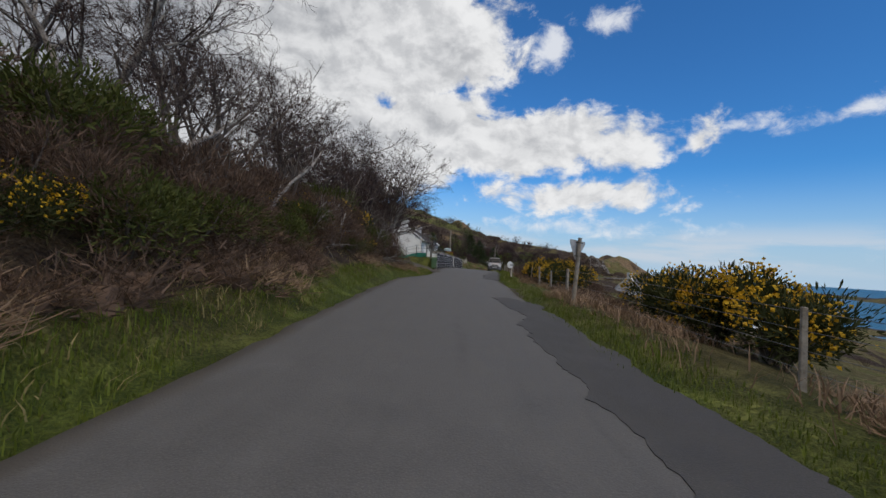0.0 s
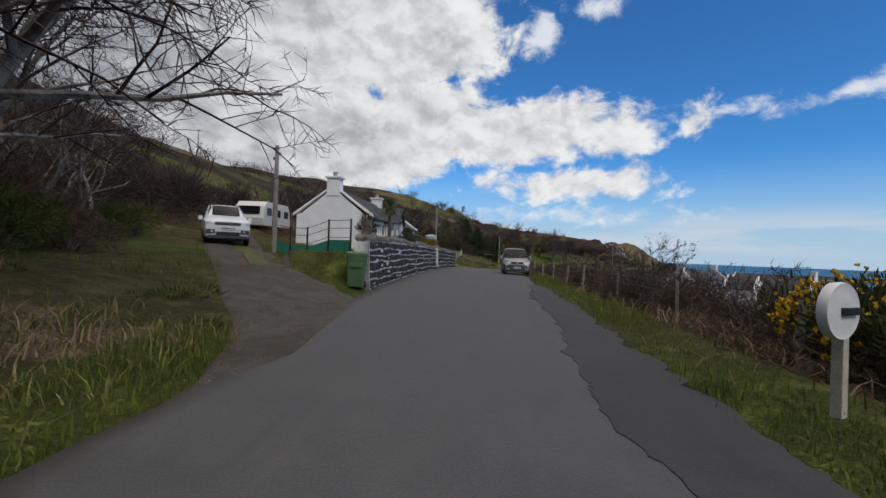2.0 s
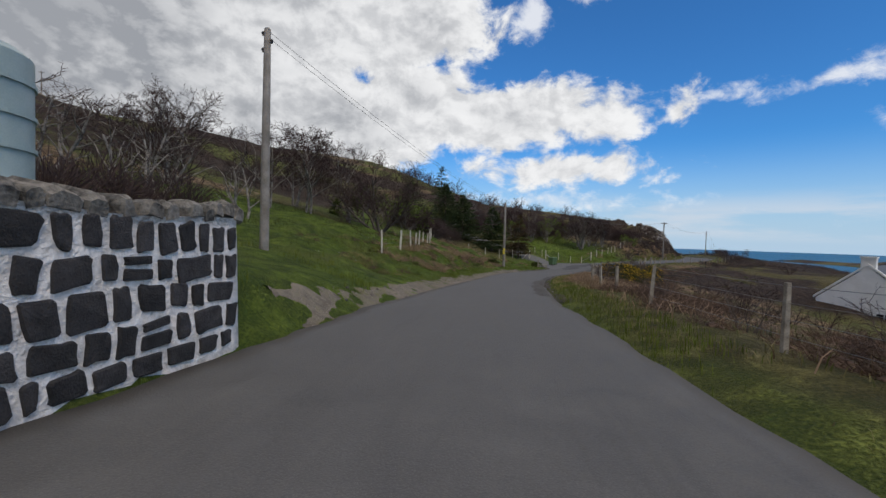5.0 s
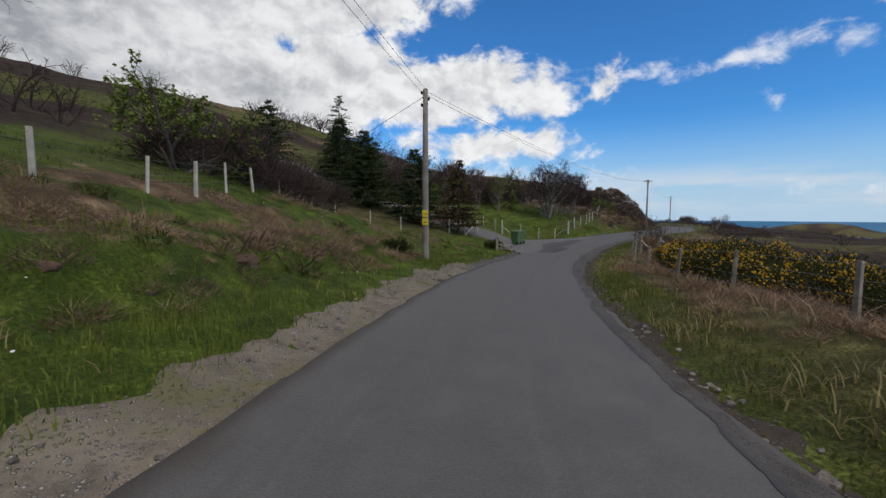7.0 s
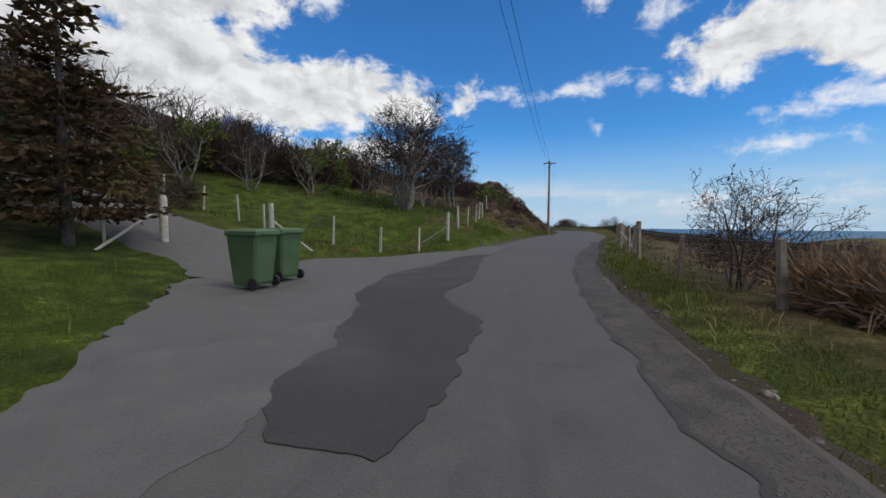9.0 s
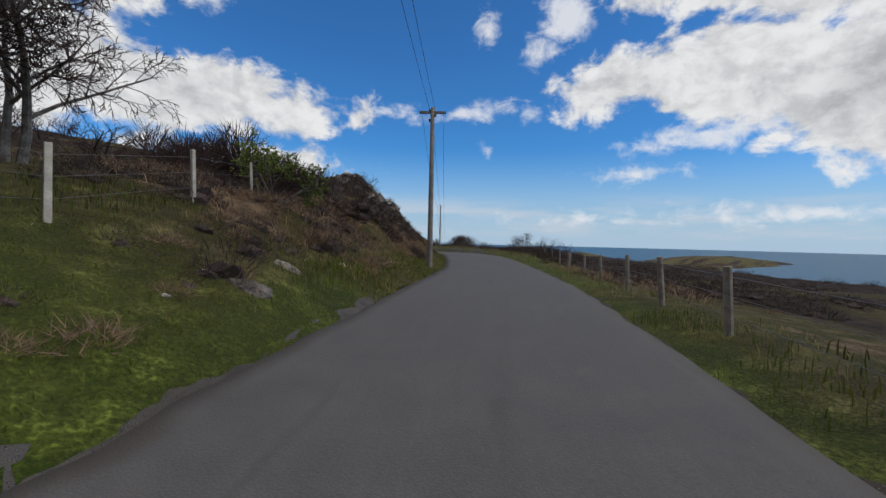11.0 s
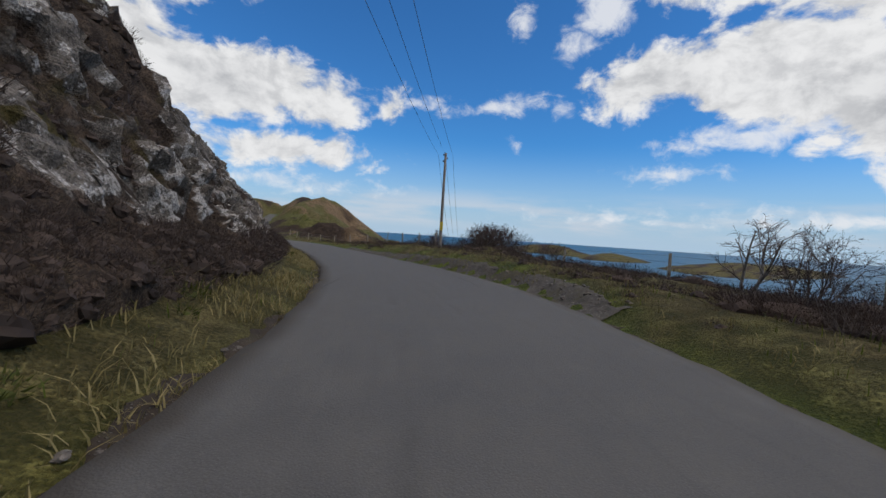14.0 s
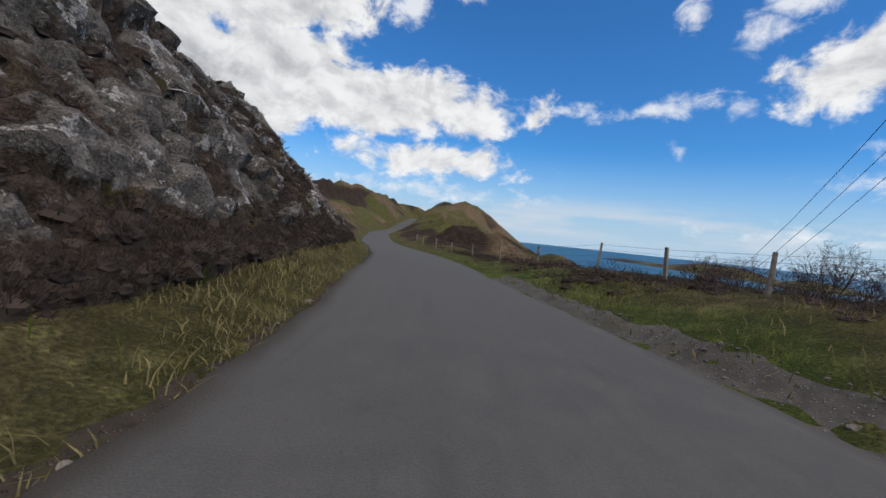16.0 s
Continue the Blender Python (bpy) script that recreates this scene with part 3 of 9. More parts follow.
def build_ground():
    xs, ys = spread(-66, 112, 0.6, -1500, 2600), spread(-8, 235, 0.6, -900, 3000)
    gx, gy = np.meshgrid(xs, ys)
    gz = ground_height(gx, gy)
    ob = mesh_object("ground", np.stack([gx, gy, gz], -1).reshape(-1, 3), grid_faces(len(ys), len(xs)), MOOR, True)
    s, u, _ = to_road(gx.ravel(), gy.ravel())
    x, y = gx.ravel(), gy.ravel()
    blot, fleck = fbm(x, y, 9.0, 4), fbm(x, y, 2.5, 3)
    on = lambda a, b, soft=4.0: np.clip((s - a) / soft, 0, 1) * np.clip((b - s) / soft, 0, 1)
    lefty, righty, away = (u < 0) * 1.0, (u >= 0) * 1.0, np.abs(u)
    near = np.clip((np.where(u < 0, edge_left(s), edge_right(s)) + np.where(s > 150, 0.9, 1.3) + 1.0 * fleck - away) / 0.9, 0, 1)
    turf = np.maximum(near * np.where(s > 148, np.where(u < 0, 0.28, 0.75), 0.75), lefty * on(36, 146) * np.clip((np.where(s < 76, 12, 22) + 18 * blot - away) / 6, 0, 1))
    turf = np.maximum(turf, righty * np.clip(0.3 + 2.2 * blot, 0, 1) * 0.6 * on(-60, 150))
    turf = np.maximum(turf, righty * on(150, 236) * np.clip((6.2 + 3 * fleck - away) / 1.5, 0, 1) * 0.8)
    fern = lefty * on(-60, 34) * np.clip((away - 3.3) / 0.5, 0, 1) * np.clip(0.4 + 2 * fleck, 0, 1) + righty * np.clip((away - 4.0) / 1.2, 0, 1) * np.clip((26 - away) / 10, 0, 1) * np.clip(0.55 + 2 * blot, 0, 1) * on(-60, 150)
    fern = fern + lefty * on(146, 168) * np.clip((away - 4.0) / 1.5, 0, 1) * np.clip(0.6 + 1.6 * fleck, 0, 1)
    fern = fern + lefty * on(92, 116) * np.clip((away - 4.5) / 1.0, 0, 1) * np.clip(fleck * 3 + 0.05, 0, 1) * np.clip((14 - away) / 4, 0, 1)
    heath = lefty * on(150, 240, 8) * np.clip((away - 3.2) / 0.8, 0, 1) * np.clip(0.75 + 1.3 * fleck, 0, 1)
    heath = heath * np.where((s < 172) & (s > 148), np.clip(0.25 + np.clip((s - 156) / 8, 0, 1) * 0.8 + 1.2 * fleck, 0, 1), 1.0)
    heath = heath + righty * on(112, 240, 10) * np.clip((away - 6.0) / 2, 0, 1) * np.clip(0.75 + 1.6 * blot, 0, 1) + righty * np.clip((away - 50) / 60, 0, 1) * np.clip(0.45 + 2.2 * blot, 0, 1) * 0.8
    heath = heath + lefty * on(-60, 33) * np.clip((away - 3.3) / 0.6, 0, 1) * np.clip(0.7 - 1.5 * fleck, 0, 1) + righty * on(14, 66) * np.clip((away - 4.0) / 0.6, 0, 1) * np.clip((12 - away) / 3, 0, 1) * 0.8
    heath = heath + lefty * np.clip((away - 60) / 30, 0, 1) * np.clip(0.5 + 2 * blot, 0, 1) * 0.7
    ends = np.clip((s - 236) / 14, 0, 1) * np.clip((away - 3) / 3, 0, 1) * np.clip((220 - away) / 60, 0, 1)
    fern = np.maximum(fern, ends * np.clip(0.10 + 2.6 * blot, 0, 1))
    turf = np.maximum(turf, ends * np.clip(0.14 - 0.8 * blot, 0, 0.3))
    heath = np.maximum(heath * (1 - ends), ends * np.clip(0.16 + 2.4 * fbm(x + 70, y, 14.0, 3), 0, 1))
    brow = lefty * on(30, 150, 8) * np.clip((away - 17) / 8, 0, 1)
    heath = np.maximum(heath, brow * np.clip(0.62 + 1.6 * fbm(x + 33, y, 13.0, 3), 0, 1))
    turf = np.maximum(turf, brow * 0.45)
    fern = np.maximum(fern * (1 - 0.6 * brow), brow * np.clip(0.2 - 1.2 * blot, 0, 1))
    col = np.stack([turf, fern, heath, np.ones_like(s)], -1).clip(0, 1).astype(np.float32)
    ob.data.attributes.new("cover", "FLOAT_COLOR", "POINT").data.foreach_set("color", col.ravel())
    tagged(ob, "green and brown moorland hillside falling to the sea", "ground", kind="structure")
    sea = mesh_object("water", [(80 + 4800 * math.cos(k * math.pi / 48), 120 + 4800 * math.sin(k * math.pi / 48), -46) for k in range(96)], [tuple(range(96))], SEA)
    tagged(sea, "deep blue open sea out to the horizon", "sea", kind="structure")


build_ground()

def ribbon(name, s0, s1, low, high, mat, lift, step=0.35, cols=9, rag=0.12, seed=0.0, thick=0.0):
    """A strip along the road between two distances u (numbers or functions of s), with ragged edges."""
    s = np.arange(s0, s1 + step / 2, step)
    lo = low(s) if callable(low) else np.full_like(s, low)
    hi = high(s) if callable(high) else np.full_like(s, high)
    wob = lambda k: rag * (fbm(s * 1.0 + seed, s * 0 + k, 2.4, 3) + 0.8 * fbm(s + seed, s * 0 + k + 50, 0.5, 2))
    lo, hi = lo + wob(3.0), hi + wob(9.0)
    f = np.linspace(0, 1, cols)
    u = lo[:, None] * (1 - f) + hi[:, None] * f
    p = along(np.repeat(s, cols), u.ravel(), 0.0).reshape(len(s), cols, 3)
    crown = -0.012 * np.abs(u)
    p[..., 2] += lift + crown
    v, q = p.reshape(-1, 3), grid_faces(len(s), cols)[:, ::-1]
    if thick:
        skirt = p[:, [0, -1]].copy()
        skirt[..., 2] -= thick
        base, n = len(v), len(s)
        v = np.vstack([v, skirt[:, 0], skirt[:, 1]])
        i = np.arange(n - 1)
        q = np.vstack([q, np.stack([base + i, base + i + 1, (i + 1) * cols, i * cols], -1), np.stack([i * cols + cols - 1, (i + 1) * cols + cols - 1, base + n + i + 1, base + n + i], -1)])
    ob = mesh_object(name, v, q, mat, True)
    # distance from the middle, from the nearer edge, and along the lane
    rim = np.minimum(u - lo[:, None], hi[:, None] - u)
    way = np.zeros((len(v), 4), np.float32)
    way[:u.size] = np.stack([u, rim, np.repeat(s[:, None], cols, 1), np.ones_like(u)], -1).reshape(-1, 4)
    ob.data.attributes.new("across", "FLOAT_COLOR", "POINT").data.foreach_set("color", way.ravel())
    return ob


road = ribbon("road", -58, 400, lambda s: -edge_left(s), edge_right, TARMAC, 0.03, cols=17, thick=0.12)
tagged(road, "narrow grey tarmac lane with ragged edges", "road", kind="structure")

# ---- mesh building ----


class Build:
    """Collects vertices and faces of one mesh."""

    def __init__(self):
        self.v, self.f = [], []

    def add(self, verts, faces):
        k = len(self.v)
        self.v += [tuple(map(float, p)) for p in verts]
        self.f += [tuple(k + i for i in face) for face in faces]
        return self

    def box(self, lo, hi, top=(1, 1)):
        """A box; top: how much smaller its upper face is."""
        (a, b, c), (d, e, f) = lo, hi
        mx, my, hx, hy = (a + d) / 2, (b + e) / 2, (d - a) / 2 * top[0], (e - b) / 2 * top[1]
        v = [(a, b, c), (d, b, c), (d, e, c), (a, e, c), (mx - hx, my - hy, f), (mx + hx, my - hy, f), (mx + hx, my + hy, f), (mx - hx, my + hy, f)]
        return self.add(v, [(3, 2, 1, 0), (4, 5, 6, 7), (0, 1, 5, 4), (1, 2, 6, 5), (2, 3, 7, 6), (3, 0, 4, 7)])

    def tube(self, points, radii, sides=8, caps=True):
        p = np.asarray(points, float)
        r = np.broadcast_to(np.asarray(radii, float), (len(p),))
        t = np.gradient(p, axis=0)
        t /= np.linalg.norm(t, axis=1)[:, None] + 1e-9
        ref = np.array((0, 0, 1.0)) if abs(t[0, 2]) < 0.9 else np.array((1.0, 0, 0))
        a = np.cross(t, ref)
        a /= np.linalg.norm(a, axis=1)[:, None] + 1e-9
        b = np.cross(t, a)
        ang = np.arange(sides) * 2 * math.pi / sides
        ring = p[:, None] + r[:, None, None] * (np.cos(ang)[None, :, None] * a[:, None] + np.sin(ang)[None, :, None] * b[:, None])
        k, n = len(self.v), len(p)
        self.v += [tuple(q) for q in ring.reshape(-1, 3).tolist()]
        for i in range(n - 1):
            for j in range(sides):
                m = (j + 1) % sides
                self.f.append((k + i * sides + j, k + i * sides + m, k + (i + 1) * sides + m, k + (i + 1) * sides + j))
        if caps:
            self.f.append(tuple(k + j for j in range(sides))[::-1])
            self.f.append(tuple(k + (n - 1) * sides + j for j in range(sides)))
        return self

    def prism(self, outline, axis, lo, hi):
        """An outline drawn in the two other axes, drawn out along one axis."""
        n = len(outline)
        put = {0: lambda p, w: (w, p[0], p[1]), 1: lambda p, w: (p[0], w, p[1]), 2: lambda p, w: (p[0], p[1], w)}[axis]
        v = [put(p, lo) for p in outline] + [put(p, hi) for p in outline]
        f = [tuple(range(n)), tuple(range(2 * n - 1, n - 1, -1))] + [((i + 1) % n, i, n + i, n + (i + 1) % n) for i in range(n)]
        return self.add(v, f)

    def disc(self, centre, radius, depth, axis, sides=20):
        """A short cylinder round an axis."""
        ang = np.arange(sides) * 2 * math.pi / sides
        ring = [(radius * math.cos(a), radius * math.sin(a)) for a in ang]
        k = len(self.v)
        self.prism(ring, axis, -depth / 2, depth / 2)
        self.v[k:] = [tuple(a + b for a, b in zip(p, centre)) for p in self.v[k:]]
        return self

    def loft(self, rings, close=True, caps=True):
        n, k = len(rings[0]), len(self.v)
        for ring in rings:
            self.v += [tuple(map(float, p)) for p in ring]
        for i in range(len(rings) - 1):
            for j in range(n if close else n - 1):
                m = (j + 1) % n
                self.f.append((k + i * n + j, k + i * n + m, k + (i + 1) * n + m, k + (i + 1) * n + j))
        if caps and close:
            self.f.append(tuple(k + j for j in range(n))[::-1])
            self.f.append(tuple(k + (len(rings) - 1) * n + j for j in range(n)))
        return self


def thing(name, m, label="", category="", group=""):
    ob = new(name)
    ob.empty_display_size = 0.2
    ob.matrix_basis = m if isinstance(m, Matrix) else Matrix.Translation(m)
    return tagged(ob, label, category, group)


def part(name, build, mat, parent=None, label="", smooth=False, bevel=0.0, sharp=35):
    me = bpy.data.meshes.new(name)
    me.from_pydata(build.v, [], build.f)
    bm = bmesh.new()
    bm.from_mesh(me)
    bmesh.ops.recalc_face_normals(bm, faces=bm.faces)
    if bevel:
        edges = [e for e in bm.edges if len(e.link_faces) == 2 and e.calc_face_angle(0) > radians(sharp)]
        bmesh.ops.bevel(bm, geom=edges, offset=bevel, segments=2, affect="EDGES", profile=0.6)
    bm.to_mesh(me)
    bm.free()
    me.materials.append(mat)
    if smooth:
        me.shade_smooth()
        me.set_sharp_from_angle(angle=radians(48))
    ob = new(name, me)
    if parent:
        ob.parent = parent
    return tagged(ob, label)


def stuff(name, verts, faces, mat, label, category, parent=None, smooth=False):
    ob = mesh_object(name, verts, faces, mat, smooth, parent)
    return tagged(ob, label, category, kind="stuff")


def stamp(proto_v, proto_f, places, sizes, turns, tilts=None, squash=None):
    """Joins many copies of a small mesh: vertices and faces as arrays."""
    v, f, n = np.asarray(proto_v, float), np.asarray(proto_f, int), len(places)
    c, s = np.cos(turns)[:, None], np.sin(turns)[:, None]
    p = v[None] * np.asarray(sizes, float).reshape(n, 1, -1)
    if tilts is not None:
        ct, st = np.cos(tilts)[:, None], np.sin(tilts)[:, None]
        p = np.stack([p[..., 0] * ct + p[..., 2] * st, p[..., 1], -p[..., 0] * st + p[..., 2] * ct], -1)
    p = np.stack([p[..., 0] * c - p[..., 1] * s, p[..., 0] * s + p[..., 1] * c, p[..., 2]], -1) + np.asarray(places)[:, None]
    return p.reshape(-1, 3), (f[None] + (np.arange(n) * len(v))[:, None, None]).reshape(-1, f.shape[1])


def on_ground(s, u, sink=0.0):
    """Many places on the ground at once."""
    p = along(np.asarray(s, float), np.asarray(u, float))
    p[:, 2] = ground_height(p[:, 0], p[:, 1]) - sink
    return p


def upright(s, u, turn=0.0, sink=0.0, size=1.0, lean=(0, 0)):
    """The pose of a thing that stands beside the road, turned with it."""
    p = drop(s, u, sink)
    return Matrix.Translation(p) @ pose(0, 0, 0, lean[0], lean[1], heading(s) + turn) @ Matrix.Scale(size, 4)


# ---- more materials ----
PALE_BIRCH = rough_paint("white birch bark", (0.07, 0.058, 0.048), (0.34, 0.31, 0.28), 5, 0.85, 0.6, 0.01, fine=25)
BIRCH = rough_paint("pale birch bark", (0.062, 0.053, 0.044), (0.300, 0.269, 0.237), 5, 0.85, 0.6, 0.01, fine=25)
BARK = rough_paint("grey brown bark", (0.045, 0.035, 0.028), (0.15, 0.12, 0.10), 7, 0.9, 0.7, 0.01, fine=40)
TWIG = leaf_paint("purple brown twigs", (0.031, 0.021, 0.020), (0.098, 0.067, 0.060), 0.9)
BUDS = leaf_paint("opening buds", (0.10, 0.10, 0.03), (0.20, 0.19, 0.07))
SPRING = leaf_paint("young green leaves", (0.07, 0.11, 0.015), (0.17, 0.22, 0.04))
NEEDLE = leaf_paint("dark conifer needles", (0.020, 0.032, 0.012), (0.062, 0.085, 0.030))
RUSTY = leaf_paint("browned spruce needles", (0.040, 0.028, 0.014), (0.11, 0.075, 0.036))
GORSE = leaf_paint("dark green gorse", (0.018, 0.024, 0.007), (0.065, 0.07, 0.018))
BLOOM = leaf_paint("yellow gorse flowers", (0.42, 0.24, 0.012), (0.68, 0.44, 0.03))
GRASS = leaf_paint("roadside grass", (0.050, 0.074, 0.010), (0.16, 0.19, 0.028))
STRAW = leaf_paint("bleached dead grass", (0.10, 0.09, 0.03), (0.34, 0.28, 0.13))
FERN = leaf_paint("dead bracken", (0.09, 0.056, 0.032), (0.40, 0.28, 0.18))
HEATH = leaf_paint("winter heather", (0.024, 0.018, 0.016), (0.105, 0.076, 0.062))
BRAMBLE = leaf_paint("brown bramble stems", (0.040, 0.025, 0.018), (0.20, 0.132, 0.092))
MOSS = leaf_paint("mossy green scrub", (0.03, 0.04, 0.008), (0.10, 0.11, 0.025))
ROCK = rough_paint("grey lichened crag", (0.04, 0.034, 0.03), (0.22, 0.195, 0.17), 2.2, 0.9, 0.9, 0.06, fine=14, spread=0.3)
PALE_ROCK = rough_paint("white lichened rock", (0.16, 0.145, 0.135), (0.58, 0.55, 0.52), 3.2, 0.9, 0.8, 0.04, fine=16, spread=0.25)
POST = rough_paint("weathered grey timber", (0.15, 0.125, 0.095), (0.36, 0.32, 0.26), 6, 0.9, 0.5, 0.006, fine=50, spread=0.15)
PALE_POST = rough_paint("bleached pale timber", (0.34, 0.31, 0.25), (0.58, 0.54, 0.46), 6, 0.9, 0.4, 0.006, fine=50, spread=0.12)
POLE = rough_paint("creosoted pole timber", (0.14, 0.12, 0.10), (0.28, 0.25, 0.22), 3, 0.85, 0.4, 0.006, fine=30)
MUD = pebbles("muddy gravel drive", (0.105, 0.092, 0.075), (0.20, 0.185, 0.165), (0.07, 0.055, 0.036))
WIRE = rough_paint("galvanised wire", (0.10, 0.10, 0.10), (0.2, 0.2, 0.2), 20, 0.5, 0, metal=0.7)
CABLE = rough_paint("dark overhead cable", (0.035, 0.035, 0.04), (0.05, 0.05, 0.055), 20, 0.6, 0)
IRON = rough_paint("black painted iron", (0.012, 0.012, 0.013), (0.03, 0.03, 0.03), 12, 0.5, 0.2, 0.002)
GREEN_PLASTIC = rough_paint("green bin plastic", (0.060, 0.110, 0.045), (0.085, 0.145, 0.062), 3, 0.5, 0.15, 0.002, fine=80)
BLACK = rough_paint("black rubber", (0.012, 0.012, 0.012), (0.03, 0.03, 0.03), 15, 0.7, 0.2, 0.002)
TRIM = rough_paint("dark grey plastic trim", (0.035, 0.035, 0.037), (0.055, 0.055, 0.058), 20, 0.6, 0.1, 0.001)
YELLOW = rough_paint("yellow warning plate", (0.62, 0.46, 0.02), (0.75, 0.58, 0.04), 8, 0.5, 0)
SIGN_GREY = rough_paint("dull grey sign back", (0.30, 0.31, 0.32), (0.44, 0.45, 0.46), 6, 0.5, 0.1, 0.002, metal=0.3)
DISH_GREY = rough_paint("grey dish paint", (0.14, 0.14, 0.145), (0.20, 0.20, 0.21), 6, 0.6, 0)
BARGE = rough_paint("black stained barge boards", (0.012, 0.011, 0.011), (0.028, 0.026, 0.025), 8, 0.6, 0.2, 0.002)
CREAM = rough_paint("cream caravan panel", (0.60, 0.58, 0.52), (0.70, 0.68, 0.62), 4, 0.4, 0.05, 0.002)
TANK = rough_paint("pale grey green tank", (0.26, 0.33, 0.32), (0.34, 0.41, 0.40), 3, 0.5, 0.1, 0.003)
MESH_GREEN = rough_paint("green netting", (0.03, 0.26, 0.17), (0.05, 0.36, 0.25), 10, 0.7, 0.3, 0.005)
CONCRETE = rough_paint("worn concrete", (0.16, 0.15, 0.13), (0.34, 0.32, 0.29), 5, 0.9, 0.5, 0.01)
LIME = rough_paint("flaking limewash", (0.30, 0.29, 0.27), (0.70, 0.69, 0.67), 3, 0.9, 0.7, 0.015, fine=22)
POT = rough_paint("buff clay pot", (0.30, 0.24, 0.16), (0.42, 0.35, 0.25), 6, 0.8, 0.2, 0.003)
PLATE_WHITE = rough_paint("white plastic", (0.62, 0.62, 0.60), (0.74, 0.74, 0.72), 6, 0.45, 0)
FRAME_WHITE = rough_paint("white window frame", (0.70, 0.70, 0.70), (0.78, 0.78, 0.78), 8, 0.45, 0)
RED_LEAF = leaf_paint("red tipped shrub leaves", (0.16, 0.05, 0.02), (0.30, 0.10, 0.04))
YEL_LEAF = leaf_paint("yellow green shrub leaves", (0.13, 0.14, 0.02), (0.30, 0.26, 0.04))
RUST_LEAF = leaf_paint("rust brown hedge leaves", (0.09, 0.035, 0.015), (0.19, 0.08, 0.035))
SWORD = leaf_paint("sword shaped palm leaves", (0.045, 0.06, 0.018), (0.15, 0.17, 0.06), 0.5, 0.2)


def car_paint(name, colour, metal, rough):
    mat, n, bsdf = material(name)
    at = n.add("ShaderNodeNewGeometry").outputs["Position"]
    dust = n.noise(at, 2.5, 4)
    n.put(bsdf.inputs["Base Color"], n.mix(n.ramp(dust, 0.4, 0.8), (*colour, 1), tuple(c * 0.82 for c in colour) + (1,)))
    n.put(bsdf.inputs["Roughness"], n.ramp(dust, 0.35, 0.75, rough, rough + 0.12))
    bsdf.inputs["Metallic"].default_value = metal
    n.put(bsdf.inputs["Coat Weight"], 0.35)
    n.put(bsdf.inputs["Coat Roughness"], 0.08)
    return mat


def dark_glass(name, tint):
    mat, n, bsdf = material(name)
    n.put(bsdf.inputs["Base Color"], (*tint, 1))
    bsdf.inputs["Roughness"].default_value = 0.06
    n.put(bsdf.inputs["Specular IOR Level"], 0.14)
    return mat


SILVER = car_paint("warm silver car paint", (0.34, 0.33, 0.315), 0.25, 0.34)
WHITE_CAR = car_paint("white car paint", (0.70, 0.70, 0.70), 0.0, 0.30)
GLASS = dark_glass("dark window glass", (0.012, 0.014, 0.016))
BLUE_GLASS = dark_glass("curtained window glass", (0.10, 0.15, 0.19))
LENS = dark_glass("headlamp lens", (0.45, 0.46, 0.47))
ALLOY = rough_paint("alloy wheel", (0.42, 0.42, 0.43), (0.55, 0.55, 0.56), 10, 0.35, 0, metal=0.8)

# ---- plants ----


def twigs(rng, stems, spread_deg, height, radius, levels, kids, droop=0.0, fine=0.004, wiggle=0.16, first=0.25):
    """Grows a bare plant. Returns two builds: the thick wood, and the fine twigs."""
    wood, fines = Build(), Build()

    def branch(p, d, length, r, level):
        n = 5 if level == 0 else 4 if level < levels - 1 else 3
        pts, dirs = [p], [d]
        for k in range(n):
            d = d + Vector([rng.gauss(0, wiggle) for _ in range(3)]) + Vector((0, 0, 0.10 if level < 2 else -droop))
            d.normalize()
            p = p + d * (length / n)
            pts.append(p)
            dirs.append(d)
        tip = max(fine * 0.5, r * 0.35)
        radii = [r + (tip - r) * k / n for k in range(n + 1)]
        if level < 2:
            wood.tube([tuple(q) for q in pts], radii, 7 if level == 0 else 5, caps=False)
        elif level < levels:
            fines.tube([tuple(q) for q in pts], radii, 3, caps=False)
        else:
            side = d.orthogonal().normalized() * fine
            k = len(fines.v)
            fines.v += [tuple(pts[0] - side), tuple(pts[0] + side), tuple(pts[1] + side * 0.8), tuple(pts[1] - side * 0.8), tuple(pts[-1])]
            fines.f += [(k, k + 1, k + 2, k + 3), (k + 3, k + 2, k + 4)]
        if level < levels:
            for c in range(kids[min(level, len(kids) - 1)]):
                f = first + (1 - first) * (c + rng.random()) / kids[min(level, len(kids) - 1)]
                i = min(n - 1, int(f * n))
                q = pts[i].lerp(pts[i + 1], f * n - i)
                away = dirs[i].orthogonal()
                away.rotate(Matrix.Rotation(rng.uniform(0, 2 * math.pi), 3, dirs[i]))
                new_d = (dirs[i] * rng.uniform(0.75, 1.1) + away * rng.uniform(0.5, 0.95)).normalized()
                branch(q, new_d, length * rng.uniform(0.42, 0.66) * (1.15 - 0.45 * f), max(fine, radii[i] * 0.55), level + 1)

    for k in range(stems):
        a = 2 * math.pi * (k + rng.random() * 0.6) / stems
        tilt = radians(spread_deg * rng.uniform(0.5, 1.0)) if stems > 1 else radians(spread_deg * 0.3)
        d = Vector((math.sin(tilt) * math.cos(a), math.sin(tilt) * math.sin(a), math.cos(tilt)))
        branch(Vector((math.cos(a) * 0.12 * (stems > 1), math.sin(a) * 0.12 * (stems > 1), -0.15)), d, height * rng.uniform(0.7, 0.85), radius * rng.uniform(0.8, 1.0), 0)
    return wood, fines


